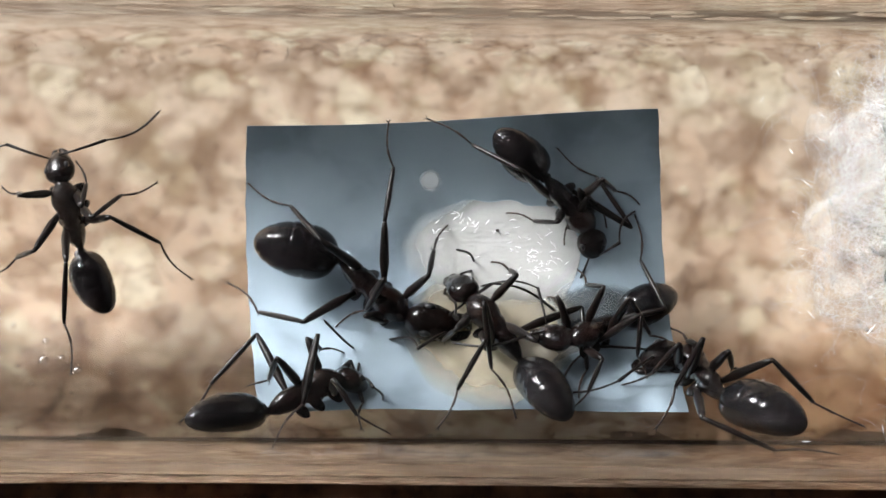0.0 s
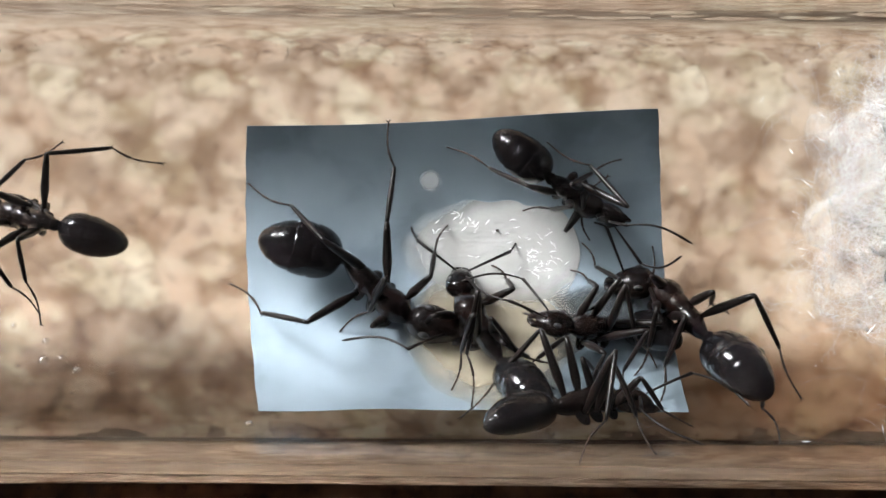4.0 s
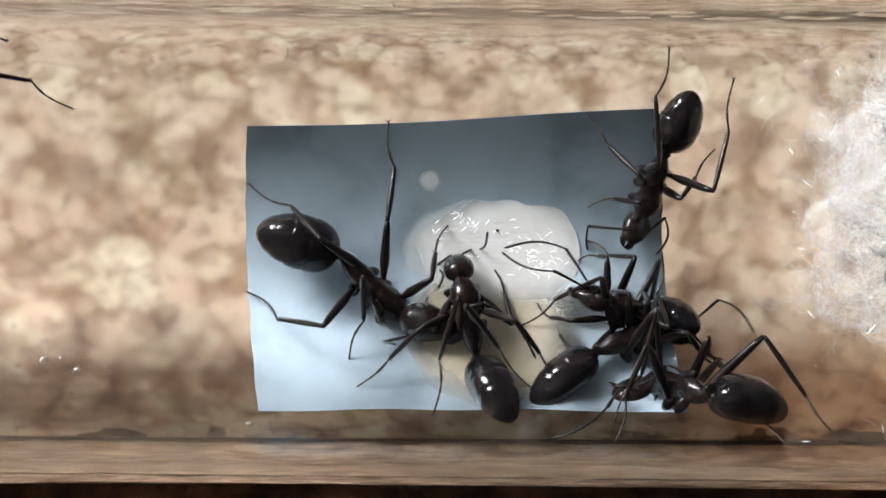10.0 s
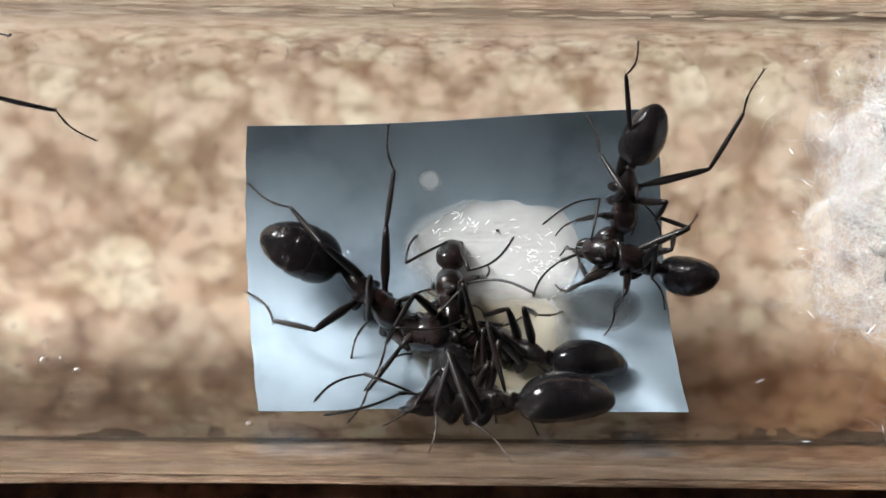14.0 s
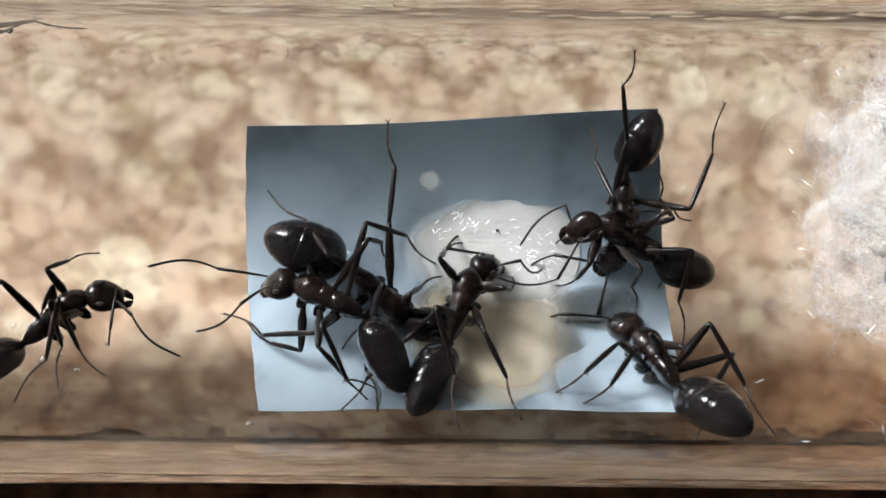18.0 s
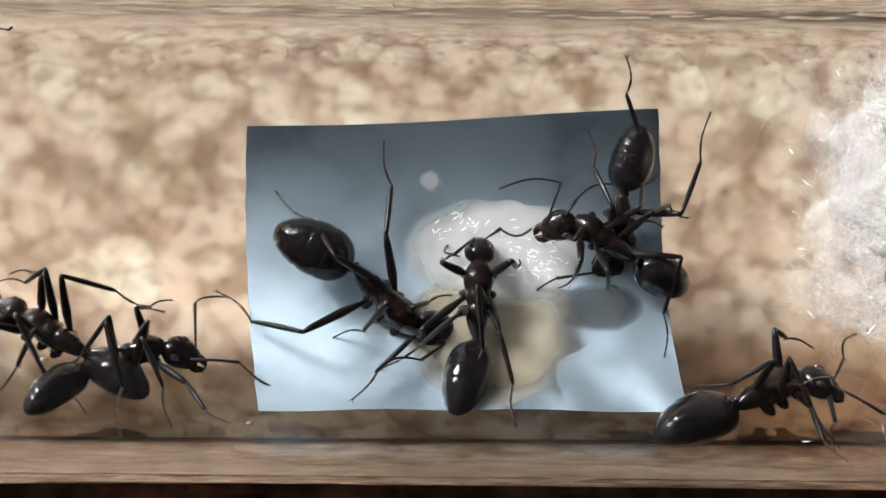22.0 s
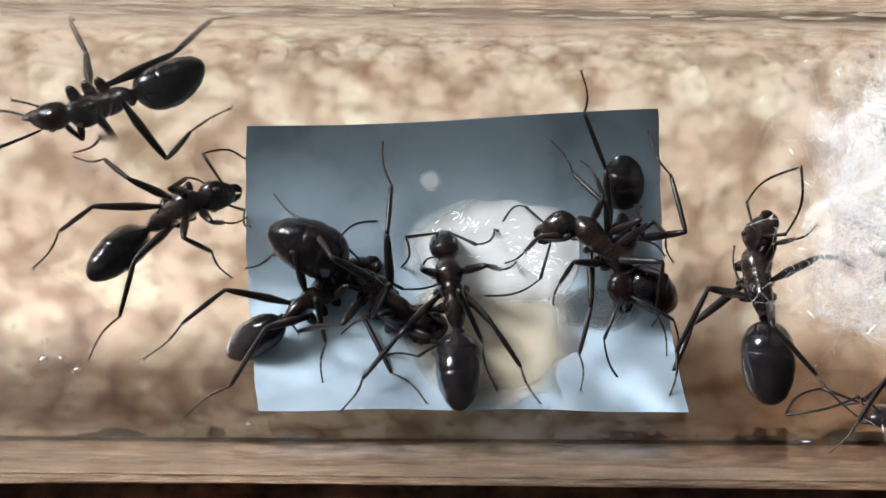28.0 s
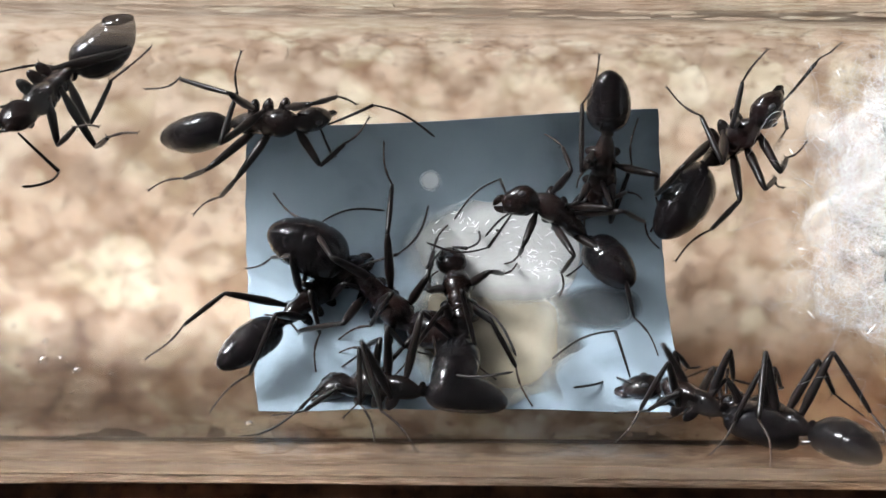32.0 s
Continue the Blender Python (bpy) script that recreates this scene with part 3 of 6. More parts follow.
# ---- cotton ----
def cotton_plug():
    rng = random.Random(11)
    plug = tagged(new("cotton_plug"), "loose white cotton wool plug inside the tube", "cotton wool")
    clumps = [(18.2, 5.8, 12.0, 1.3), (17.8, 4.0, 7.0, 2.0), (18.6, 1.2, 9.0, 2.5), (18.2, -1.4, 6.0, 2.0), (19.2, -2.6, 9.0, 1.8), (19.6, 3.0, 9.0, 2.8), (20.0, 0.0, 12.0, 2.4)]
    for which, (count, r0, r1) in enumerate(((2700, 0.003, 0.006), (300, 0.005, 0.01))):
        vs, fs = [], []
        for i in range(count):
            if rng.random() < 0.55:
                c = rng.choice(clumps)
                p = Vector((c[0] + rng.gauss(0, c[3] * 0.8), c[1] + rng.gauss(0, c[3] * 0.8), c[2] + rng.gauss(0, c[3] * 0.8)))
            else:
                rr, a = (RI - 0.3) * math.sqrt(rng.random()), rng.uniform(0, 2 * math.pi)
                p = Vector((14.2 + 12 * rng.random() ** 0.8, rr * math.cos(a), AXZ + rr * math.sin(a)))
            if p.y < -3.0 and rng.random() < 0.9:
                continue
            if p.x < 16.4 and (p.z > 12 or rng.random() < 0.8):
                continue
            d = Vector((rng.uniform(-1, 0.7), rng.uniform(-1, 1), rng.uniform(-1, 1))).normalized()
            turn = Vector((rng.uniform(-1, 1), rng.uniform(-1, 1), rng.uniform(-1, 1))) * 1.1
            path = []
            for _ in range(10):
                path.append(p.copy())
                d = (d + turn.cross(d) * 0.4 + Vector((rng.uniform(-1, 1), rng.uniform(-1, 1), rng.uniform(-1, 1))) * 0.3).normalized()
                p = p + d * rng.uniform(0.18, 0.42)
                v = Vector((0, p.y - axis_y(p.x), p.z - AXZ))
                if v.length > RI - 0.1:
                    v = v.normalized() * (RI - 0.12)
                    p = Vector((p.x, axis_y(p.x) + v.y, AXZ + v.z))
                p.x = max(p.x, 12.6)
            r = rng.uniform(r0, r1)
            v, f = tube_mesh(path, [r] * len(path), 3)
            k = len(vs)
            vs += v
            fs += [[q + k for q in g] for g in f]
        tagged(part("fibres", (vs, fs), M_COTTON, plug, "fine curled white cotton fibres"), kind="stuff")
    vs, fs = [], []
    # short white flecks that paint in the glints on the cotton fibres
    for _ in range(110):
        rr, a = (RI - 0.4) * math.sqrt(rng.random()), rng.uniform(0, 2 * math.pi)
        p = Vector((13.2 + 10 * rng.random() ** 0.6, rr * math.cos(a), AXZ + rr * math.sin(a)))
        d = Vector((rng.uniform(-1, 1), rng.uniform(-1, 1), rng.uniform(-0.4, 0.4))).normalized() * rng.uniform(0.06, 0.3)
        v, f = tube_mesh([p - d, p, p + d], [0.012, 0.026, 0.01], 5)
        k = len(vs)
        vs += v
        fs += [[q + k for q in g] for g in f]
    tagged(part("lint", (vs, fs), M_GLINT, plug, "short shiny white lint flecks"), kind="stuff")
    # thin felted webs between the fibres
    for c in clumps:
        v, f = ball((0, 0, 0), (1, 1, 1), 28, 18)
        out = []
        for p in v:
            k = 1 + 0.5 * noise.noise(p * 1.3 + Vector(c[:3])) + 0.25 * noise.noise(p * 3.5 + Vector(c[:3]))
            q = Vector((c[0] + 0.7, c[1], c[2])) + p * (c[3] * 1.25 * k)
            o = Vector((0, q.y - axis_y(q.x), q.z - AXZ))
            if o.length > RI - 0.2:
                o = o.normalized() * (RI - 0.2)
                q = Vector((q.x, axis_y(q.x) + o.y, AXZ + o.z))
            out.append(q)
        part("felt", (out, f), M_FELT, plug, "hazy felted cotton")


def loose_threads():
    """Stray curls of cotton on the glass below the foil."""
    rng = random.Random(5)
    for cx, cy, n in ((1130, 764, 3), (1080, 768, 2), (1440, 545, 5), (1400, 610, 3), (1500, 600, 4), (1290, 585, 2)):
        for _ in range(n):
            px, py = cx + rng.uniform(-35, 35), cy + rng.uniform(-14, 14)
            a, c = rng.uniform(0, 6.3), rng.uniform(-0.16, 0.16)
            path = []
            for _ in range(12):
                path.append(on_wall(px, py, 0.05 + 0.08 * rng.random()))
                px, py, a = px + 5 * math.cos(a), py + 1.6 * math.sin(a), a + c + rng.uniform(-0.2, 0.2)
            ob = part("cotton_thread", tube_mesh(path, [0.004] * 12, 4), M_COTTON, label="stray curled cotton thread on the glass")
            tagged(ob, category="thread", group="stray threads")


cork_board()
glass_tube()
foil()
bait()
cotton_plug()
loose_threads()
small_marks()


# ---- ants: one unit is the length of the mesosoma ----
LEGS = (("front", 0.80, 0.66, 0.52, 0.46, (1.45, 0.62)), ("mid", 0.55, 0.88, 0.68, 0.54, (0.45, 1.1)), ("hind", 0.34, 1.03, 0.86, 0.68, (-0.65, 0.92)))


SCAPE, LASH = 0.62, 0.86


def reach(leg):
    """The straight length from knee to foot."""
    return math.sqrt(leg[3] ** 2 + leg[4] ** 2 + 2 * leg[3] * leg[4] * math.cos(0.42))


def shin_mesh(leg, s):
    t = leg[3]
    path = [(0, 0, 0), (0.06, 0, 0.004), (t * 0.4, 0, 0.008), (t * 0.9, 0, 0.004), (t, 0, 0)]
    rad = [0.024, 0.028, 0.036, 0.028, 0.02]
    pieces = [tube_mesh([Vector(p) * s for p in path], [r * s for r in rad], 9),
              tube_mesh([Vector((t * 0.97, 0, -0.02)) * s, Vector((t * 1.05, 0.01, -0.06)) * s], [0.007 * s, 0.002 * s], 4)]
    rng = random.Random(int(t * 1000))
    for i in range(18):
        x = rng.uniform(0.1, 0.98) * t
        a = rng.uniform(0, 6.28)
        o = Vector((0, math.cos(a), math.sin(a)))
        pieces.append(tube_mesh([(Vector((x, 0, 0)) + o * 0.025) * s, (Vector((x + 0.04, 0, 0)) + o * 0.06) * s], [0.003 * s, 0.001 * s], 3))
    return join(*pieces)


def foot_mesh(leg, s, sd):
    """Five joints in a slight bow, with two claws."""
    f, foot = leg[4], []

    def bow(u):
        return Vector((u * f, sd * 0.10 * f * math.sin(math.pi * u) * (1 - 0.4 * u), 0.03 * f * math.sin(math.pi * u)))
    u = 0.0
    for ln, r in ((0.42, 0.016), (0.2, 0.0135), (0.15, 0.0125), (0.10, 0.012), (0.13, 0.013)):
        foot.append(tube_mesh([bow(u) * s, bow(u + ln * 0.4) * s, bow(u + ln * 0.8) * s, bow(u + ln) * s], [r * 0.75 * s, r * 0.9 * s, r * 1.1 * s, r * 0.8 * s], 7))
        u += ln
    p = bow(1.0)
    for q in (-1, 1):
        foot.append(tube_mesh([p * s, (p + Vector((0.03, 0.022 * q, 0.0))) * s, (p + Vector((0.045, 0.03 * q, -0.02))) * s], [0.008 * s, 0.006 * s, 0.001 * s], 4))
    return join(*foot)


def make_ant(length, head=1.0, belly=1.0, label="", long=1.0, near=False, wide=0.95, hold=3.6):
    """An ant whose mesosoma is that many mm long, with its parts; the gait below poses them."""
    s = length
    root = tagged(new("ant"), label, "ant", "ants in the tube")
    # mesosoma with coxae
    w = [(0, 0.05), (0.08, 0.09), (0.25, 0.135), (0.36, 0.138), (0.41, 0.127), (0.47, 0.145), (0.54, 0.158), (0.575, 0.149), (0.63, 0.172), (0.73, 0.192), (0.86, 0.165), (0.95, 0.11), (1, 0.065)]
    h = [(0, 0.06), (0.1, 0.12), (0.25, 0.16), (0.36, 0.157), (0.41, 0.143), (0.47, 0.155), (0.545, 0.164), (0.575, 0.155), (0.63, 0.168), (0.75, 0.178), (0.88, 0.14), (1, 0.06)]
    z = [(0, 0.0), (0.25, 0.03), (0.5, 0.04), (0.75, 0.05), (1, 0.02)]
    bodies = [lathe(0, s, 60, lambda u: s * curve_at(u, w), lambda u: s * curve_at(u, h), lambda u: s * curve_at(u, z), 20)]
    for nm, cx, *_ in LEGS:
        for sd in (-1, 1):
            v, f = ball((0, 0, 0), (0.15 * s, 0.075 * s, 0.075 * s), 12, 9)
            m = Matrix.Translation((cx * s, 0.12 * sd * s, -0.09 * s)) @ Euler((0, 0.7, sd * 1.2)).to_matrix().to_4x4()
            bodies.append(([m @ a for a in v], f))
    part("mesosoma", join(*bodies), M_BODY, root)
    pet = [(0, 0.03), (0.4, 0.055), (0.7, 0.05), (1, 0.03)]
    node = lathe(-0.13 * s, 0.03 * s, 8, lambda u: s * curve_at(u, pet), lambda u: s * curve_at(u, pet), lambda u: 0, 12)
    scale_ = ball((-0.05 * s, 0, 0.06 * s), (0.035 * s, 0.085 * s, 0.11 * s), 12, 8)
    part("petiole", join(node, scale_), M_BODY, root)
    # gaster, its plates overlapping in steps
    def girth(u):
        e = (0.44 - u) / 0.44 if u < 0.44 else (u - 0.44) / 0.56
        r = 0.305 * math.sqrt(max(1 - e ** (2.7 if u < 0.44 else 1.8), 0.004))
        for c in (0.36, 0.60, 0.79, 0.91):
            if 0 <= u - c < 0.08:
                r *= 1 - 0.045 * (1 - (u - c) / 0.08) ** 1.5
        return r * s * belly
    g = part("gaster", lathe(0, -0.92 * s * long, 90, girth, lambda u: girth(u) * 0.93, lambda u: (0.06 * math.sin(u * 3.1)) * s, 30), M_GASTER, root, "glossy black gaster")
    # head
    k = s * head
    hw = [(0, 0.06), (0.08, 0.13), (0.25, 0.20), (0.45, 0.215), (0.7, 0.185), (0.92, 0.13), (1, 0.09)]
    hh = [(0, 0.05), (0.1, 0.11), (0.3, 0.15), (0.6, 0.145), (0.85, 0.1), (1, 0.05)]
    hd = part("head", lathe(0, 0.46 * k, 26, lambda u: k * wide * curve_at(u, hw), lambda u: k * curve_at(u, hh), lambda u: -0.03 * k * u, 22), M_BODY, root, "dark head with a red-brown sheen")
    for sd in (-1, 1):
        part("eye", ball((0.19 * k, 0.15 * k * wide * sd, 0.08 * k), (0.05 * k, 0.03 * k, 0.042 * k), 12, 8), M_EYE, hd)
        part("mandible", tube_mesh([Vector((0.41, 0.085 * sd, -0.06)) * k, Vector((0.47, 0.08 * sd, -0.07)) * k, Vector((0.53, 0.045 * sd, -0.07)) * k, Vector((0.565, 0.008 * sd, -0.075)) * k],
                                   [0.05 * k, 0.055 * k, 0.042 * k, 0.01 * k], 8, 0.6), M_BODY, hd)
    feelers = []
    for sd in (1, -1):
        scape = part("scape", tube_mesh([Vector(q) * s for q in ((0, 0, 0), (0.2, 0, 0.012), (0.42, 0, 0.012), (SCAPE, 0, 0))], [r * s for r in (0.013, 0.017, 0.02, 0.024)], 8), M_LEG, hd)
        scape.location = Vector((0.36 * k, 0.075 * k * sd, 0.09 * k)) * MM
        pth, rad, n = [], [], 22
        for i in range(n + 1):
            u = i / n
            pth.append(Vector((u * LASH, sd * 0.11 * math.sin(math.pi * u) * (1 - 0.3 * u), 0.02 * math.sin(math.pi * u))) * s)
            rad.append((0.0135 + 0.004 * min(u * 2, 1) - (0.002 if i % 2 else 0) - 0.011 * (i == n)) * s)
        lash = part("antenna_lash", tube_mesh(pth, rad, 7), M_LEG, hd)
        feelers.append((scape, lash))
    legs = []
    for leg in LEGS:
        for sd in (1, -1):
            fm = leg[2]
            path = [(0, 0, 0), (0.05, 0, 0), (0.12, 0, 0), (fm * 0.4, 0, 0.01), (fm * 0.85, 0, 0.008), (fm, 0, 0)]
            rad = [0.028, 0.04, 0.034, 0.06, 0.044, 0.027]
            th = part("leg", tube_mesh([Vector(p) * s for p in path], [r * s for r in rad], 10), M_LEG, root)
            legs.append((leg, sd, th, part("shin", shin_mesh(leg, s), M_LEG, th), part("foot", foot_mesh(leg, s, sd), M_FOOT, th, "thin brown jointed foot")))
    return dict(root=root, s=s, gaster=g, head=hd, feelers=feelers, legs=legs, keys=[], steps={}, feels={}, long=0.92 * s * long, jaw=0.6 * k, near=near, girth=0.305 * s * belly, hold=hold)


def in_metres(m):
    m = m.copy()
    m.translation = m.translation * MM
    return m


def glide(keys, t):
    """Keys (t, values...) eased through without overshoot."""
    if t <= keys[0][0]:
        return list(keys[0][1:])
    if t >= keys[-1][0]:
        return list(keys[-1][1:])
    i = max(j for j in range(len(keys) - 1) if keys[j][0] <= t)
    t0, t1 = keys[i][0], keys[i + 1][0]
    u, d, out = (t - t0) / (t1 - t0), t1 - t0, []

    def slope(j, c):
        if j == 0 or j == len(keys) - 1:
            return 0
        a = (keys[j][c] - keys[j - 1][c]) / (keys[j][0] - keys[j - 1][0])
        b = (keys[j + 1][c] - keys[j][c]) / (keys[j + 1][0] - keys[j][0])
        return 2 * a * b / (a + b) if a * b > 0 else 0
    for c in range(1, len(keys[0])):
        p0, p1, m0, m1 = keys[i][c], keys[i + 1][c], slope(i, c) * d, slope(i + 1, c) * d
        out.append((2 * u ** 3 - 3 * u * u + 1) * p0 + (u ** 3 - 2 * u * u + u) * m0 + (3 * u * u - 2 * u ** 3) * p1 + (u ** 3 - u * u) * m1)
    return out


def at(ant, t, tip, waist, neck, jaw, h=1.0):
    """Where the gaster's tip, the waist, the neck and the jaws are seen at t, and the body's height over the glass."""
    ant["keys"].append((t, *tip, *waist, *neck, *jaw, h))


def leg_at(ant, i, *rows):
    """Rows (t, knee, foot): where knee and foot of a leg (0, 1 front left and right, 2, 3 mid, 4, 5 hind) are seen."""
    for t, knee, foot in rows:
        ant["steps"].setdefault(i, []).append((t, *knee, *foot))


def feel_at(ant, i, *rows):
    """Rows (t, elbow, end): where elbow and end of an antenna (0 left, 1 right) are seen."""
    for t, elbow, end in rows:
        ant["feels"].setdefault(i, []).append((t, *elbow, *end))


def held(st, t, hold):
    """Whether rows tell of that moment, from 0 (no) to 1."""
    best = 0.0
    for r, q in zip(st, st[1:] + st[-1:]):
        if r[0] <= t <= q[0] and q[0] - r[0] < hold:
            return 1.0
        best = max(best, min(1.0, (0.7 - abs(t - r[0])) / 0.4))
    return best


def seen(p):
    z = EYE - p.z
    return p.x / z * FOC + 784, 441 - p.y / z * FOC


def joint_between(a, b, la, lb, prefer, spread, cost):
    """The joint of two rods la and lb from a towards b, bent towards prefer, and where their end comes to lie."""
    v = b - a
    dist = min(max(v.length, abs(la - lb) + 0.02), (la + lb) * 0.998)
    v = v.normalized()
    ca = (la * la + dist * dist - lb * lb) / (2 * la * dist)
    core, rad = a + v * (la * ca), la * math.sqrt(max(1 - ca * ca, 0))
    e1 = (prefer - v * prefer.dot(v)).normalized()
    e2, best = v.cross(e1), None
    for q in range(-14, 15):
        an = q / 14 * spread
        j = core + (e1 * math.cos(an) + e2 * math.sin(an)) * rad
        c = cost(j, an)
        if best is None or c < best[0]:
            best = (c, j)
    return best[1], a + v * dist


def room_at(p):
    return RI - math.hypot(p.y - axis_y(p.x), p.z - AXZ)


def animate(ant, seed, dt=0.1, wiggle=1.0):
    rng = random.Random(seed)
    keys, s, root = sorted(ant["keys"]), ant["s"], ant["root"]
    for rows in (*ant["steps"].values(), *ant["feels"].values()):
        rows.sort()
    t0, t1 = keys[0][0], keys[-1][0]
    times = [t0 + dt * i for i in range(int(round((t1 - t0) / dt)) + 1)]
    if t0 > 0:
        times = [0.0] + times
    if t1 < 32:
        times.append(32.0)
    parts = [root, ant["gaster"], ant["head"], *[o for f in ant["feelers"] for o in f], *[o for lg in ant["legs"] for o in lg[2:]]]
    rows = [[] for _ in parts]
    feet, ph = {}, [rng.uniform(0, 6.3) for _ in range(8)]
    for t in times:
        gx, gy, wx, wy, nx, ny, jx, jy, h = glide(keys, t)
        hh = h * s / 3.4
        nr = ant["near"]
        tip, jaw = on_wall(gx, gy, max(hh * 0.9, ant["girth"] + 0.1), nr), on_wall(jx, jy, hh * 0.55, nr)
        mid = on_wall((wx + nx) / 2, (wy + ny) / 2, hh, nr)
        fwd = (ray_sphere(nx, ny, mid, s / 2, True, on_wall(nx, ny, hh, nr)) - mid).normalized()
        body = frame_of(mid - fwd * (s / 2), fwd, wall_up(mid))
        inv = body.inverted()
        row = [body]
        joint = Vector((-0.07 * s, 0, 0.02 * s))
        at_joint = body @ joint
        d = inv.to_3x3() @ (ray_sphere(gx, gy, at_joint, ant["long"], True, tip) - at_joint)
        row.append(frame_of(joint, -d, Vector((0, 0, 1))))
        neck = Vector((0.98 * s, 0, 0.02 * s))
        at_neck = body @ neck
        d = inv.to_3x3() @ (ray_sphere(jx, jy, at_neck, ant["jaw"], True, jaw) - at_neck)
        d = d.normalized()
        if d.x < 0.0:
            d.x = 0.0
        head = frame_of(neck, d, Vector((0, 0, 1)))
        row.append(head)
        head_world = body @ head
        head_inv = head_world.inverted()
        for sd, k in ((1, 0), (-1, 1)):
            base = head_world @ (ant["feelers"][k][0].location / MM)
            yaw = sd * (0.75 + wiggle * (0.28 * math.sin(2.3 * t + ph[k]) + 0.14 * math.sin(5.1 * t + ph[k + 2])))
            pit = 0.2 + wiggle * 0.2 * math.sin(1.9 * t + ph[k + 4])
            d1 = head_world.to_3x3() @ Vector((math.cos(yaw), math.sin(yaw), pit)).normalized()
            d2 = head_world.to_3x3() @ Vector((math.cos(yaw - sd * 1.0), math.sin(yaw - sd * 1.0), -0.3)).normalized()
            st = ant["feels"].get(k)
            w = held(st, t, 2.6) if st else 0
            if w > 0:
                ex, ey, tx, ty = glide(st, t)
                e = ray_sphere(ex, ey, base, SCAPE * s, True, on_wall(ex, ey, hh * 0.9, nr))
                d1 = (d1 * (1 - w) + (e - base).normalized() * w).normalized()
                e = base + d1 * (SCAPE * s)
                d2 = (d2 * (1 - w) + (ray_sphere(tx, ty, e, LASH * s * 0.98, True, on_wall(tx, ty, hh * 0.4, nr)) - e).normalized() * w).normalized()
            elbow = base + d1 * (SCAPE * s)
            up = wall_up(base)
            row.append(head_inv @ frame_of(base, d1, up))
            row.append(head_inv @ frame_of(elbow, d2, up))
        for i, (leg, sd, th, sh, ft) in enumerate(ant["legs"]):
            hip = body @ Vector((leg[1] * s, 0.13 * sd * s, -0.10 * s))
            a, b = leg[2] * s, reach(leg) * s
            st = ant["steps"].get(i)
            if st and held(st, t, ant["hold"]) > 0.5:
                kx, ky, fx, fy = glide(st, t)

                def cost(j, an):
                    jx_, jy_ = seen(j)
                    return math.hypot(jx_ - kx, jy_ - ky) + 4 * abs(an) + 150 * max(0.6 - room_at(j), 0)
                knee, end = joint_between(hip, on_wall(fx, fy, 0.12, nr), a, b, wall_up(hip), 1.9, cost)
            else:
                home = to_wall(body @ Vector((leg[5][0] * s, leg[5][1] * sd * s, -hh)))
                if i not in feet:
                    feet[i] = home + fwd * (rng.uniform(-0.25, 0.25) * s)
                gap = home - feet[i]
                if gap.length > (0.32 if (i % 2) == (leg[0] == "mid") else 0.42) * s:
                    feet[i] = to_wall(home + gap.normalized() * (0.22 * s))
                side = body.to_3x3() @ Vector((0.15 if leg[0] == "front" else -0.2, sd * 0.45, 1.0))
                knee, end = joint_between(hip, feet[i], a, b, side, 0.0, lambda j, an: 0)
            feet[i] = end
            lean = 0.7 * sd * (1 if leg[0] == "front" else -1)
            ankle, end = joint_between(knee, end, leg[3] * s, leg[4] * s, -wall_up(knee), 2.2, lambda j, an: abs(an - lean) + 60 * max(0.13 - room_at(j), 0))
            fm = frame_of(hip, knee - hip, wall_up(hip))
            back = fm.inverted()
            row += [inv @ fm, back @ frame_of(knee, ankle - knee, wall_up(knee)), back @ frame_of(ankle, end - ankle, wall_up(ankle))]
        for r, m in zip(rows, row):
            r.append((t, in_metres(m)))
    for ob, r in zip(parts, rows):
        walk(ob, r)


# ---- the ants, in the order in which they come ----
queenly = make_ant(4.0, 1.4, 1.1, "large black ant with a long head feeding at the foil", 1.1, False, 0.78, 40)
middle = make_ant(3.75, 1.0, 0.94, "glossy black ant stretched over the white gel", 1.17, False, 0.92, 9)
upper = make_ant(3.55, 1.0, 0.94, "black ant reaching down to the gel from the foil edge", 1.0, False, 0.95, 9)
crouch = make_ant(3.4, 1.1, 0.98, "black ant crouching at the rim of the gel", 1.0, False, 0.95, 9)
right = make_ant(3.9, 1.1, 1.05, "stout black ant wandering beside the gel", 1.2)
runner = make_ant(3.7, 1.05, 0.88, "slim black ant running along the side of the tube", 1.14)
leaver = make_ant(3.6, 1.0, 0.9, "slim black ant walking on the bare glass")
comer = make_ant(3.6, 1.1, 0.84, "slim black ant coming to the foil along the tube wall", 1.14)
woolly = make_ant(3.2, 1.0, 0.9, "dark ant half wrapped in the cotton fibres")
late = make_ant(3.7, 1.0, 0.88, "black ant coming out of the cotton along the tube wall", 1.12)
later = make_ant(3.7, 1.0, 0.9, "dull black ant following along the tube wall")
last_one = make_ant(3.7, 1.0, 0.9, "black ant at the end of the file by the cotton")
high = make_ant(3.1, 1.0, 0.95, "dark ant hanging from the tube's upper side", 1.0, True)


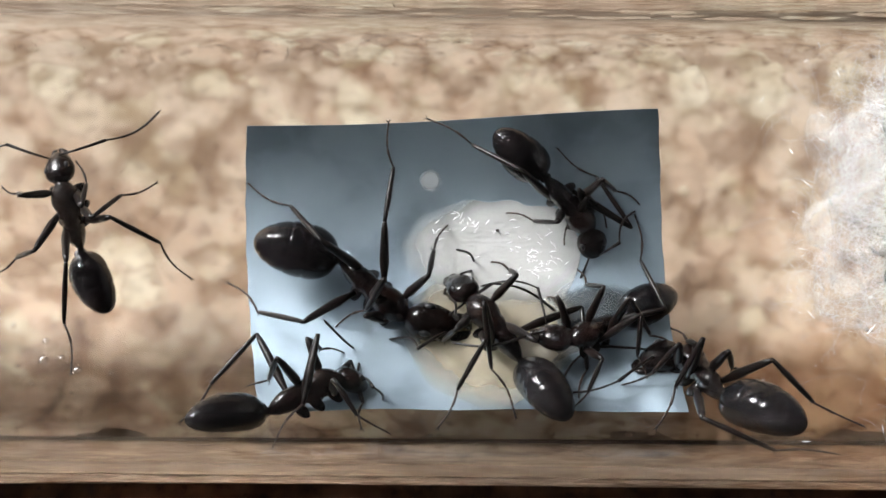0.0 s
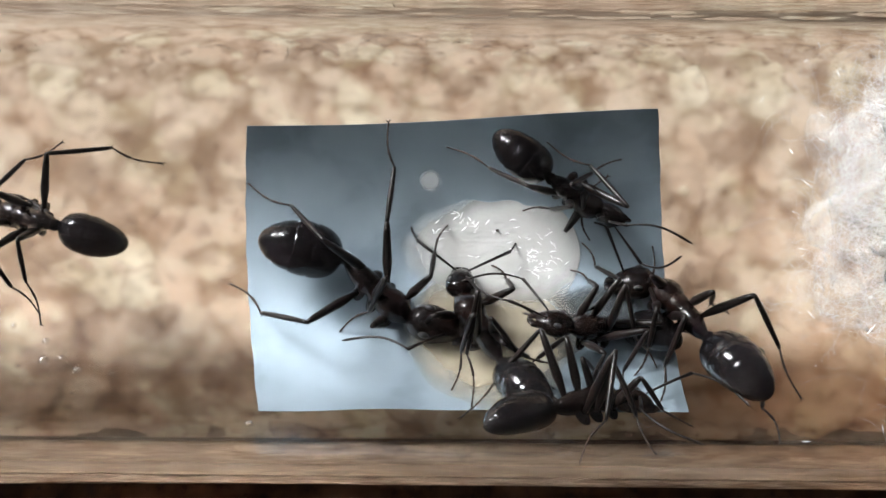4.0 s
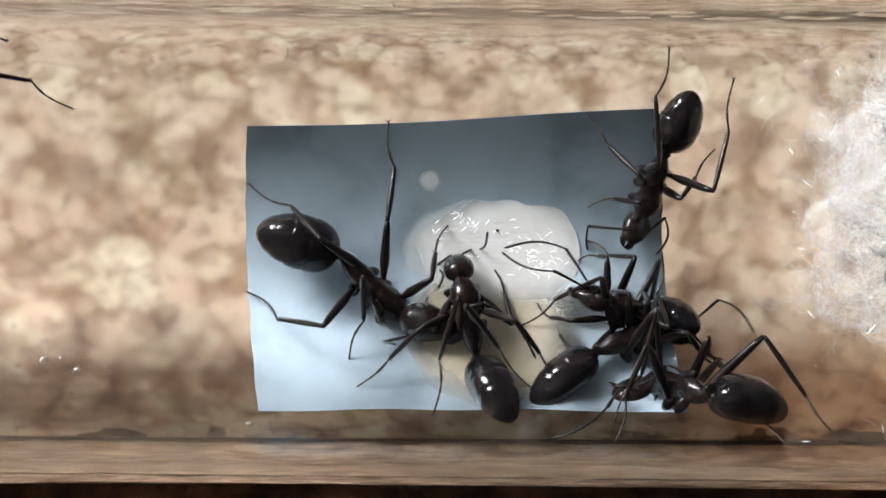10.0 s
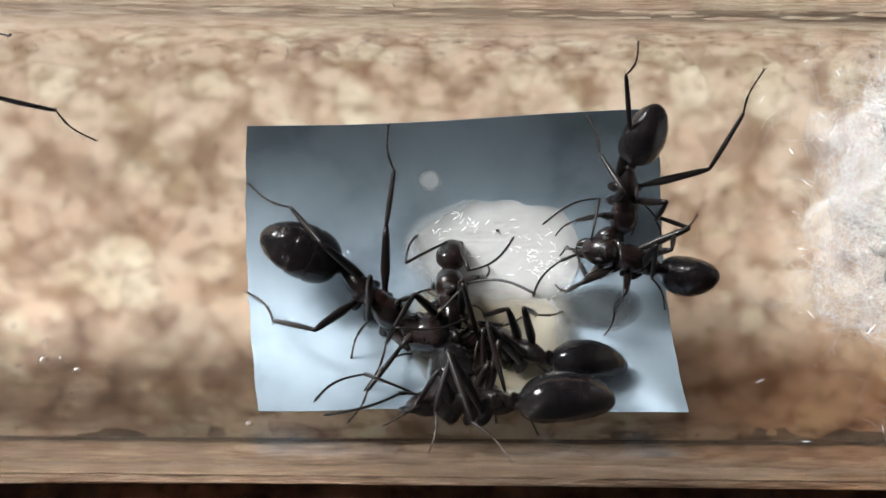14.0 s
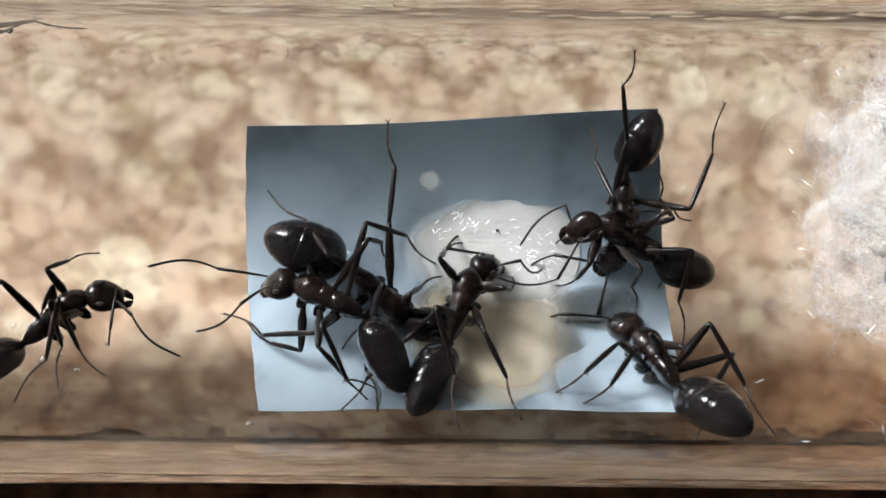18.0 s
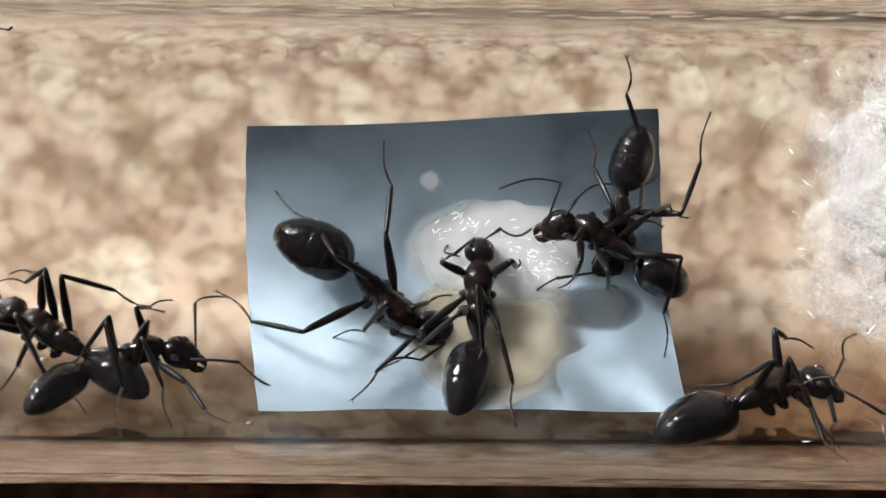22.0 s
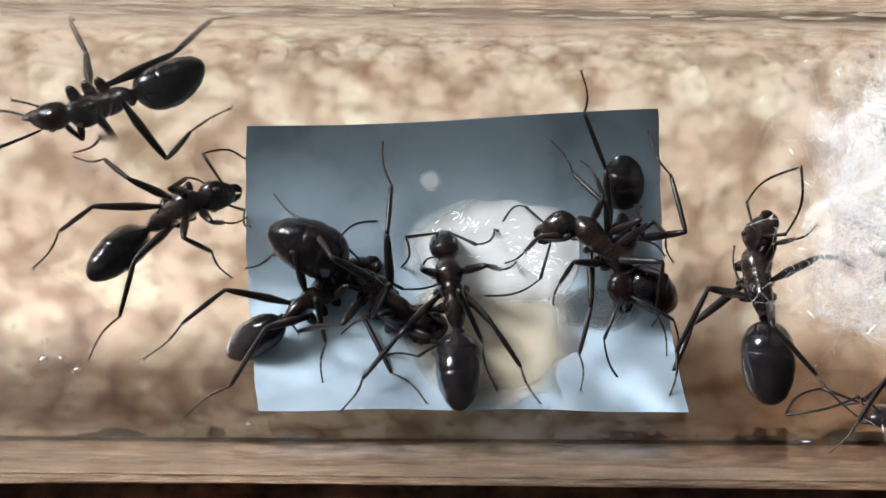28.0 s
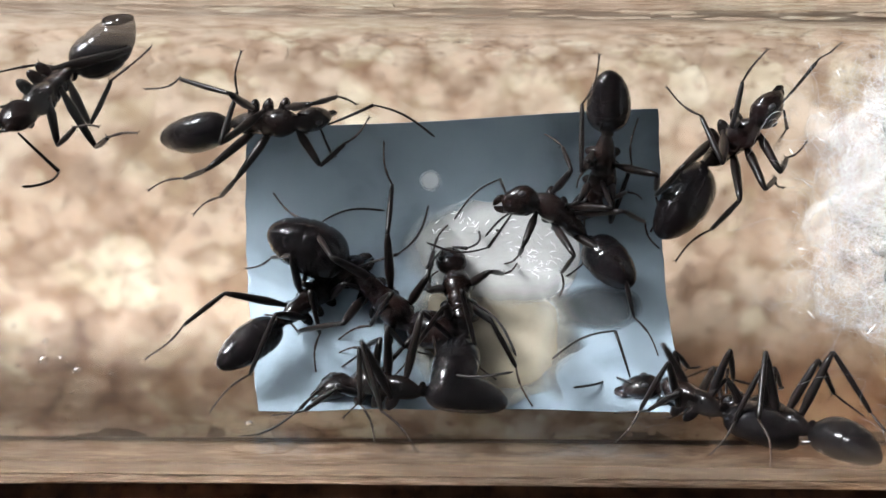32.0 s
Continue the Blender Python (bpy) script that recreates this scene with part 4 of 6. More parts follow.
def cotton_tuft(ant):
    """Fibres clinging to an ant's gaster."""
    rng = random.Random(31)
    vs, fs = [], []
    half = ant["long"] * 0.5
    for _ in range(130):
        u = Vector((rng.gauss(0, 1), rng.gauss(0, 1), abs(rng.gauss(0, 1)))).normalized()
        p = Vector((-half + u.x * half * 1.05, u.y * ant["girth"] * 1.1, u.z * ant["girth"] * 1.1))
        go = Vector((rng.uniform(-1, 0.6), rng.uniform(-1, 1), rng.uniform(-0.3, 0.5))).normalized()
        path = []
        for _ in range(7):
            path.append(p.copy())
            go = (go + Vector((rng.uniform(-1, 1), rng.uniform(-1, 1), rng.uniform(-1, 1))) * 0.45).normalized()
            p = p + go * 0.17
        v, f = tube_mesh(path, [0.006] * 7, 3)
        k = len(vs)
        vs += v
        fs += [[q + k for q in g] for g in f]
    tagged(part("clinging_fibres", (vs, fs), M_COTTON, ant["gaster"], "white cotton fibres clinging to the gaster"), kind="stuff")


cotton_tuft(woolly)


def motions():
    for t, g, w, n, j, h in (
            (0, (439, 422), (606, 466), (720, 568), (844, 589), 1),
            (1, (449, 422), (612, 466), (720, 570), (844, 594), 1),
            (3, (449, 422), (612, 466), (722, 570), (844, 594), 1),
            (6, (466, 412), (616, 462), (728, 575), (834, 592), 1),
            (8, (464, 408), (618, 464), (728, 575), (829, 589), 1),
            (9, (455, 403), (612, 465), (723, 572), (824, 589), 1),
            (10, (437, 400), (605, 455), (715, 570), (824, 589), 1),
            (11, (454, 405), (612, 462), (721, 572), (824, 594), 1)):
        at(queenly, t, g, w, n, j, h)
    for t, g, w, n, j, h in (
            (12, (454, 405), (614, 464), (723, 572), (824, 594), 1),
            (13, (460, 412), (616, 480), (723, 589), (824, 604), 1),
            (14, (444, 405), (606, 480), (723, 590), (804, 604), 1),
            (17, (449, 405), (615, 475), (728, 580), (824, 594), 1),
            (19, (464, 410), (620, 475), (733, 580), (829, 584), 1),
            (20, (474, 408), (625, 467), (742, 570), (834, 584), 1),
            (21, (470, 396), (620, 465), (735, 580), (824, 596), 1),
            (22, (478, 400), (628, 478), (740, 590), (834, 590), 1)):
        at(queenly, t, g, w, n, j, h)
    for t, g, w, n, j, h in (
            (23, (480, 405), (632, 478), (735, 590), (830, 586), 1),
            (24, (475, 400), (628, 470), (725, 590), (825, 588), 1),
            (25, (447, 380), (600, 455), (690, 580), (800, 588), 1),
            (28, (462, 400), (615, 470), (735, 590), (825, 594), 1),
            (29, (457, 398), (610, 470), (735, 590), (822, 596), 1),
            (30, (457, 400), (612, 472), (735, 590), (822, 596), 1),
            (31, (452, 395), (610, 470), (735, 590), (822, 596), 1),
            (32, (458, 398), (615, 470), (735, 590), (822, 596), 1)):
        at(queenly, t, g, w, n, j, h)
    leg_at(queenly, 0, (0, (738, 530), (795, 395)), (11, (738, 530), (795, 395)), (12, (738, 560), (800, 540)), (13, (722, 543), (792, 522)), (14, (710, 532), (775, 515)))
    leg_at(queenly, 0, (17, (735, 525), (770, 505)), (18, (718, 525), (785, 490)), (19, (722, 523), (800, 495)), (20, (735, 507), (800, 488)), (21, (745, 560), (800, 520)))
    leg_at(queenly, 0, (22, (730, 540), (802, 525)), (23, (730, 550), (790, 530)), (24, (705, 555), (800, 490)), (25, (690, 548), (800, 485)), (28, (735, 555), (770, 545)))
    leg_at(queenly, 0, (32, (738, 530), (795, 395)))
    leg_at(queenly, 1, (0, (638, 572), (690, 560)), (25, (615, 583), (650, 575)), (32, (638, 575), (690, 562)))
    leg_at(queenly, 2, (0, (682, 345), (688, 212)), (8, (692, 345), (688, 212)), (12, (685, 342), (688, 212)), (13, (680, 358), (688, 212)), (14, (684, 360), (688, 212)))
    leg_at(queenly, 2, (20, (678, 340), (686, 212)), (21, (692, 355), (682, 245)), (22, (672, 350), (680, 247)), (23, (680, 358), (680, 247)), (24, (663, 350), (678, 247)))
    leg_at(queenly, 2, (25, (645, 340), (688, 212)), (28, (680, 360), (678, 247)), (29, (688, 360), (680, 247)), (30, (690, 360), (678, 247)), (31, (692, 350), (680, 247)))
    leg_at(queenly, 2, (32, (690, 350), (680, 247)))
    leg_at(queenly, 3, (0, (600, 560), (595, 582)), (6, (612, 575), (608, 600)), (9, (610, 588), (622, 645)), (13, (608, 590), (600, 622)), (14, (618, 590), (622, 640)))
    leg_at(queenly, 3, (22, (615, 585), (590, 602)), (28, (620, 560), (605, 595)), (32, (612, 590), (600, 605)))
    leg_at(queenly, 4, (0, (545, 412), (440, 322)), (14, (545, 402), (440, 322)), (20, (535, 410), (487, 340)), (21, (555, 400), (487, 340)), (22, (520, 390), (488, 335)))
    leg_at(queenly, 4, (23, (525, 400), (465, 330)), (24, (520, 400), (483, 342)), (25, (505, 390), (445, 325)), (28, (530, 410), (485, 340)), (29, (535, 410), (485, 335)))
    leg_at(queenly, 4, (32, (530, 400), (485, 340)))
    leg_at(queenly, 5, (0, (530, 577), (405, 503)), (3.4, (530, 577), (405, 503)), (6, (570, 577), (440, 518)), (14, (572, 593), (440, 520)), (17, (520, 597), (392, 552)))
    leg_at(queenly, 5, (20, (545, 600), (430, 575)), (21, (585, 578), (450, 610)), (22, (532, 590), (385, 518)), (23, (548, 602), (430, 578)), (24, (560, 585), (412, 558)))
    leg_at(queenly, 5, (25, (490, 553), (447, 478)), (28, (560, 580), (470, 560)), (32, (560, 580), (470, 560)))
    feel_at(queenly, 1, (0, (740, 620), (688, 606)), (1, (738, 622), (690, 612)), (2, (730, 622), (582, 620)), (3, (720, 620), (610, 604)), (3.5, (720, 620), (610, 604)))
    feel_at(queenly, 1, (6, (740, 628), (592, 632)), (7, (710, 622), (640, 632)), (8, (715, 625), (632, 630)), (9, (712, 615), (660, 628)), (10, (690, 607), (700, 612)))
    feel_at(queenly, 1, (11, (740, 632), (695, 612)), (12, (730, 630), (695, 612)), (13, (760, 640), (708, 640)), (14, (745, 632), (675, 660)), (22, (745, 642), (665, 662)))
    feel_at(queenly, 1, (23, (745, 642), (657, 660)), (24, (745, 640), (662, 640)), (28, (740, 635), (635, 658)), (29, (745, 640), (632, 665)), (30, (745, 635), (635, 668)))
    feel_at(queenly, 1, (31, (700, 625), (620, 640)))
    animate(queenly, 1)
    for t, g, w, n, j, h in (
            (0, (1005, 750), (918, 640), (832, 527), (790, 480), 1.5),
            (1, (1000, 747), (908, 640), (822, 530), (768, 490), 1.5),
            (2, (1000, 747), (908, 648), (825, 535), (815, 468), 1.5),
            (3, (985, 747), (890, 640), (812, 532), (820, 468), 1.5),
            (6, (950, 745), (870, 640), (815, 512), (808, 450), 1.5),
            (7, (945, 752), (850, 635), (812, 512), (805, 447), 1.5),
            (8, (912, 750), (840, 635), (818, 487), (838, 425), 1.5),
            (9, (893, 745), (832, 625), (822, 483), (838, 418), 1.5)):
        at(middle, t, g, w, n, j, h)
    for t, g, w, n, j, h in (
            (10, (905, 757), (842, 632), (815, 490), (803, 440), 1.5),
            (11, (925, 770), (858, 650), (815, 517), (785, 470), 1.5),
            (12, (930, 765), (858, 652), (815, 520), (765, 490), 1.5),
            (13, (885, 765), (828, 625), (812, 495), (803, 437), 1.5),
            (14, (795, 757), (800, 602), (795, 475), (805, 410), 1.5),
            (17, (720, 735), (790, 600), (828, 465), (885, 430), 1.5),
            (18, (730, 745), (795, 605), (838, 478), (898, 462), 1.5),
            (19, (738, 748), (810, 610), (845, 478), (898, 458), 1.5)):
        at(middle, t, g, w, n, j, h)
    for t, g, w, n, j, h in (
            (20, (740, 750), (823, 592), (830, 455), (878, 436), 1.5),
            (21, (775, 745), (825, 605), (842, 465), (880, 430), 1.5),
            (22, (805, 748), (842, 600), (848, 460), (850, 410), 1.5),
            (23, (795, 750), (828, 600), (830, 462), (835, 415), 1.5),
            (24, (790, 745), (828, 605), (832, 460), (845, 408), 1.5),
            (25, (795, 732), (828, 590), (832, 445), (838, 390), 1.5),
            (28, (812, 735), (810, 585), (790, 455), (780, 395), 1.5),
            (29, (795, 778), (825, 640), (800, 505), (812, 446), 1.5)):
        at(middle, t, g, w, n, j, h)
    for t, g, w, n, j, h in (
            (30, (797, 775), (825, 640), (800, 490), (838, 450), 1.5),
            (31, (775, 752), (825, 640), (812, 495), (805, 434), 1.5),
            (32, (785, 725), (820, 600), (805, 480), (785, 428), 1.5)):
        at(middle, t, g, w, n, j, h)
    leg_at(middle, 0, (0, (800, 590), (770, 600)), (7, (780, 550), (745, 530)), (12, (790, 590), (762, 528)), (14, (765, 545), (755, 515)), (17, (772, 480), (820, 428)))
    leg_at(middle, 0, (18, (782, 490), (820, 430)), (19, (795, 485), (822, 430)), (20, (779, 460), (815, 418)), (21, (797, 465), (820, 430)), (22, (800, 485), (815, 455)))
    leg_at(middle, 0, (23, (778, 490), (808, 465)), (24, (782, 490), (808, 465)), (25, (782, 490), (808, 465)), (28, (752, 497), (770, 455)), (29, (755, 540), (772, 480)))
    leg_at(middle, 0, (30, (750, 545), (772, 478)), (31, (765, 530), (775, 500)), (32, (765, 530), (778, 480)))
    leg_at(middle, 1, (0, (888, 545), (866, 465)), (1, (878, 545), (866, 465)), (2, (880, 545), (866, 465)), (3, (875, 560), (866, 470)), (6, (868, 545), (868, 470)))
    leg_at(middle, 1, (7, (855, 545), (866, 468)), (12, (855, 560), (866, 468)), (13, (858, 540), (868, 470)), (14, (840, 500), (862, 470)), (17, (840, 515), (900, 495)))
    leg_at(middle, 1, (18, (850, 522), (905, 492)), (19, (855, 525), (903, 495)), (20, (850, 495), (905, 495)), (21, (865, 505), (905, 500)), (22, (868, 485), (918, 460)))
    leg_at(middle, 1, (23, (870, 480), (918, 462)), (24, (865, 485), (915, 465)), (25, (868, 475), (918, 465)), (28, (850, 470), (915, 462)), (29, (850, 515), (915, 465)))
    leg_at(middle, 1, (30, (860, 495), (915, 465)), (31, (850, 510), (915, 465)), (32, (850, 490), (915, 465)))
    leg_at(middle, 2, (0, (838, 640), (775, 768)), (1, (830, 635), (775, 765)), (2, (838, 640), (800, 710)), (3, (825, 640), (800, 705)), (6, (815, 625), (790, 680)))
    leg_at(middle, 2, (7, (712, 618), (640, 632)), (8, (715, 612), (635, 692)), (10, (712, 615), (632, 692)), (12, (745, 632), (632, 692)), (13, (715, 618), (632, 695)))
    leg_at(middle, 2, (14, (690, 600), (607, 770)), (17, (655, 580), (565, 768)), (18, (652, 600), (570, 768)), (19, (660, 610), (572, 765)), (20, (655, 605), (556, 770)))
    leg_at(middle, 2, (21, (680, 600), (560, 768)), (22, (690, 610), (562, 772)), (23, (690, 605), (562, 768)), (24, (685, 605), (570, 765)), (25, (680, 605), (570, 765)))
    leg_at(middle, 2, (28, (690, 600), (580, 765)), (29, (695, 605), (588, 768)), (30, (695, 605), (588, 768)), (31, (695, 610), (588, 768)), (32, (695, 600), (590, 768)))
    leg_at(middle, 3, (0, (945, 600), (968, 560)), (3, (935, 640), (1000, 670)), (6, (900, 603), (978, 593)), (7, (960, 650), (1050, 730)), (8, (955, 632), (1040, 725)))
    leg_at(middle, 3, (9, (945, 630), (1033, 722)), (10, (955, 615), (1000, 690)), (11, (975, 632), (980, 672)), (12, (975, 600), (972, 662)), (13, (910, 600), (950, 640)))
    leg_at(middle, 3, (14, (850, 560), (825, 575)), (17, (905, 632), (870, 685)), (18, (880, 650), (922, 750)), (19, (885, 650), (922, 765)), (20, (890, 640), (915, 765)))
    leg_at(middle, 3, (21, (900, 650), (915, 765)), (22, (890, 640), (912, 762)), (23, (890, 640), (908, 745)), (24, (890, 640), (906, 722)), (25, (885, 640), (903, 745)))
    leg_at(middle, 3, (28, (905, 635), (957, 725)), (29, (908, 655), (952, 728)), (30, (905, 655), (962, 775)), (32, (905, 640), (942, 728)))
    leg_at(middle, 4, (0, (888, 660), (912, 748)), (2, (855, 650), (875, 695)), (3, (850, 660), (858, 715)), (7, (765, 690), (768, 755)), (8, (780, 640), (765, 725)))
    leg_at(middle, 4, (12, (800, 640), (770, 755)), (13, (782, 640), (768, 750)), (14, (668, 600), (645, 700)), (17, (650, 640), (645, 688)), (18, (672, 650), (668, 735)))
    leg_at(middle, 4, (20, (715, 640), (690, 690)), (22, (705, 645), (670, 660)), (23, (715, 640), (755, 720)), (24, (715, 640), (750, 715)), (25, (715, 640), (755, 720)))
    leg_at(middle, 4, (28, (715, 640), (755, 722)), (29, (690, 640), (680, 688)), (30, (688, 645), (680, 685)), (31, (690, 640), (680, 688)), (32, (700, 640), (680, 688)))
    leg_at(middle, 5, (0, (1012, 645), (1025, 735)), (1, (1015, 650), (1022, 730)), (3, (985, 660), (990, 700)), (7, (930, 665), (985, 722)), (8, (905, 650), (972, 742)))
    leg_at(middle, 5, (9, (895, 645), (960, 742)), (10, (905, 642), (940, 695)), (12, (915, 640), (958, 728)), (14, (840, 640), (850, 700)), (17, (790, 640), (806, 750)))
    leg_at(middle, 5, (18, (790, 640), (812, 768)), (20, (805, 680), (806, 765)), (21, (825, 640), (830, 718)), (25, (840, 650), (858, 720)), (28, (850, 640), (880, 700)))
    leg_at(middle, 5, (32, (830, 660), (845, 720)))
    feel_at(middle, 0, (0, (783, 530), (805, 560)), (1, (768, 510), (755, 560)), (2, (775, 500), (765, 565)), (3, (775, 485), (752, 550)), (6, (780, 470), (765, 545)))
    feel_at(middle, 0, (7, (775, 460), (748, 530)), (8, (795, 450), (762, 488)), (9, (790, 445), (770, 470)), (10, (768, 475), (775, 512)), (11, (762, 510), (760, 558)))
    feel_at(middle, 0, (13, (760, 450), (737, 515)), (14, (718, 466), (762, 403)), (17, (765, 401), (880, 404)), (18, (780, 438), (858, 410)), (19, (800, 437), (760, 440)))
    feel_at(middle, 0, (20, (800, 404), (785, 405)), (21, (830, 422), (800, 435)), (22, (805, 450), (795, 432)), (23, (755, 465), (752, 447)), (24, (785, 440), (805, 405)))
    feel_at(middle, 0, (25, (768, 438), (750, 413)), (28, (718, 420), (706, 477)), (29, (770, 445), (725, 512)), (30, (768, 440), (727, 503)), (31, (770, 470), (765, 535)))
    feel_at(middle, 0, (32, (755, 475), (742, 520)))
    feel_at(middle, 1, (0, (840, 480), (808, 443)), (1, (835, 500), (803, 445)), (2, (868, 490), (925, 452)), (3, (855, 490), (905, 466)), (6, (850, 500), (903, 428)))
    feel_at(middle, 1, (7, (842, 498), (872, 440)), (8, (885, 467), (943, 475)), (9, (915, 455), (1000, 466)), (10, (838, 440), (862, 411)), (11, (820, 465), (803, 422)))
    feel_at(middle, 1, (12, (830, 472), (805, 412)), (13, (875, 465), (898, 412)), (14, (830, 480), (908, 420)), (17, (895, 480), (978, 512)), (18, (920, 462), (958, 478)))
    feel_at(middle, 1, (19, (930, 432), (968, 388)), (20, (905, 425), (930, 447)), (21, (905, 420), (938, 433)), (22, (885, 405), (940, 404)), (23, (880, 400), (935, 412)))
    feel_at(middle, 1, (24, (900, 445), (930, 410)), (25, (885, 385), (922, 378)), (28, (842, 433), (875, 397)), (29, (850, 440), (885, 440)), (30, (875, 425), (925, 418)))
    feel_at(middle, 1, (31, (835, 440), (862, 405)), (32, (825, 440), (845, 404)))
    animate(middle, 2)
    for t, g, w, n, j, h in (
            (0, (877, 228), (968, 316), (1045, 408), (1052, 475), 1),
            (1, (880, 222), (968, 318), (1042, 408), (1058, 470), 1),
            (3, (883, 222), (978, 322), (1050, 400), (1085, 432), 1),
            (5.5, (857, 262), (975, 290), (1085, 292), (1150, 300), 1),
            (6, (860, 290), (985, 278), (1115, 248), (1158, 195), 1),
            (6.5, (910, 232), (1035, 240), (1145, 250), (1205, 252), 1),
            (7, (975, 222), (1090, 245), (1205, 300), (1220, 378), 1),
            (7.5, (1020, 165), (1110, 250), (1170, 340), (1195, 390), 1)):
        at(upper, t, g, w, n, j, h)
    for t, g, w, n, j, h in (
            (8, (1155, 128), (1175, 265), (1172, 365), (1125, 412), 1),
            (9, (1192, 116), (1180, 245), (1152, 355), (1085, 390), 1),
            (10, (1225, 155), (1172, 272), (1135, 380), (1108, 440), 1),
            (11, (1205, 182), (1140, 290), (1095, 400), (1030, 460), 1),
            (12, (1178, 172), (1115, 290), (1078, 405), (1015, 455), 1),
            (13, (1160, 165), (1115, 292), (1092, 412), (1028, 462), 1),
            (14, (1165, 180), (1112, 295), (1098, 412), (1025, 465), 1),
            (17, (1143, 190), (1105, 310), (1105, 435), (1050, 490), 1)):
        at(upper, t, g, w, n, j, h)
    for t, g, w, n, j, h in (
            (18, (1160, 192), (1105, 305), (1100, 440), (1050, 492), 1),
            (19, (1158, 193), (1105, 305), (1100, 440), (1050, 492), 1),
            (20, (1148, 205), (1102, 318), (1100, 442), (1050, 500), 1),
            (21, (1150, 197), (1108, 340), (1102, 452), (1022, 520), 1),
            (22, (1135, 208), (1100, 345), (1098, 455), (1025, 515), 1),
            (23, (1130, 207), (1090, 335), (1090, 455), (1030, 515), 1),
            (24, (1140, 213), (1098, 345), (1090, 460), (1025, 520), 1),
            (25, (1138, 212), (1105, 345), (1095, 460), (1028, 522), 1)):
        at(upper, t, g, w, n, j, h)
    for t, g, w, n, j, h in (
            (28, (1098, 253), (1100, 378), (1095, 485), (1110, 570), 1),
            (29, (1115, 228), (1108, 345), (1115, 445), (1060, 515), 1),
            (30, (1130, 187), (1112, 310), (1090, 430), (1055, 495), 1),
            (31, (1080, 117), (1100, 235), (1095, 345), (1030, 388), 1),
            (32, (1078, 117), (1072, 235), (1060, 345), (1000, 395), 1)):
        at(upper, t, g, w, n, j, h)
    leg_at(upper, 0, (0, (1082, 362), (1072, 402)), (1, (1068, 358), (1050, 395)), (2, (1065, 345), (1055, 370)), (3, (1062, 345), (1060, 368)), (5.5, (1060, 220), (1092, 208)))
    leg_at(upper, 0, (6, (1060, 220), (1092, 208)), (7, (1195, 262), (1238, 275)), (8, (1220, 335), (1195, 352)), (9, (1200, 350), (1165, 385)), (10, (1185, 345), (1165, 380)))
    leg_at(upper, 0, (11, (1155, 375), (1135, 410)), (12, (1138, 390), (1110, 420)), (13, (1140, 395), (1115, 420)), (14, (1130, 395), (1115, 412)))
    leg_at(upper, 1, (0, (1018, 402), (998, 438)), (1, (1020, 408), (998, 438)), (3, (1020, 410), (1015, 440)), (5.5, (1108, 335), (1080, 398)), (6, (1108, 335), (1080, 398)))
    leg_at(upper, 1, (7, (1160, 340), (1238, 392)), (8, (1145, 340), (1085, 385)), (9, (1090, 318), (1032, 372)), (10, (1090, 360), (1040, 365)), (11, (1060, 395), (1000, 435)))
    leg_at(upper, 1, (12, (1040, 390), (998, 435)), (13, (1075, 380), (975, 425)), (14, (1062, 375), (980, 420)))
    leg_at(upper, 2, (0, (1070, 312), (1130, 360)), (1, (1068, 315), (1135, 360)), (2, (1068, 310), (1135, 360)), (3, (1065, 310), (1160, 358)), (5.5, (1035, 232), (985, 138)))
    leg_at(upper, 2, (6, (1035, 232), (985, 138)), (7, (1180, 215), (1230, 148)), (8, (1258, 300), (1262, 262)), (9, (1245, 303), (1262, 255)), (10, (1245, 330), (1262, 262)))
    leg_at(upper, 2, (11, (1190, 370), (1232, 378)), (12, (1165, 355), (1135, 320)), (13, (1175, 365), (1165, 440)), (14, (1172, 358), (1165, 435)), (17, (1155, 358), (1170, 392)))
    leg_at(upper, 2, (18, (1140, 365), (1172, 380)), (19, (1140, 365), (1172, 385)), (20, (1140, 375), (1172, 395)), (21, (1140, 375), (1170, 395)), (25, (1165, 405), (1175, 440)))
    leg_at(upper, 2, (29, (1180, 385), (1175, 455)), (30, (1175, 370), (1175, 430)), (31, (1178, 318), (1175, 355)), (32, (1170, 320), (1180, 370)))
    leg_at(upper, 3, (0, (948, 390), (893, 376)), (1, (945, 390), (893, 376)), (2, (962, 405), (890, 374)), (3, (968, 395), (890, 374)), (5.5, (1060, 315), (985, 370)))
    leg_at(upper, 3, (6, (1060, 315), (985, 370)), (7, (1118, 292), (1065, 338)), (8, (1130, 297), (1047, 293)), (9, (1118, 262), (1022, 190)), (10, (1115, 290), (1030, 195)))
    leg_at(upper, 3, (11, (1110, 295), (1030, 195)), (12, (1080, 295), (1035, 200)), (13, (1080, 298), (1038, 205)), (14, (1085, 300), (1038, 200)), (17, (1060, 315), (1037, 210)))
    leg_at(upper, 3, (18, (1075, 300), (1040, 212)), (19, (1068, 280), (1040, 210)), (20, (1075, 300), (1040, 215)), (21, (1078, 325), (1040, 220)), (22, (1075, 335), (1040, 225)))
    leg_at(upper, 3, (23, (1070, 335), (1040, 225)), (24, (1060, 320), (1038, 230)), (25, (1058, 310), (1038, 230)), (28, (1060, 345), (975, 245)), (29, (1060, 340), (975, 248)))
    leg_at(upper, 3, (30, (1040, 305), (975, 250)), (31, (1080, 265), (985, 250)), (32, (1035, 290), (1020, 330)))
    leg_at(upper, 4, (0, (1070, 284), (985, 258)), (1, (1063, 285), (988, 262)), (2, (1073, 280), (985, 258)), (3, (1073, 288), (988, 260)), (5.5, (985, 222), (928, 223)))
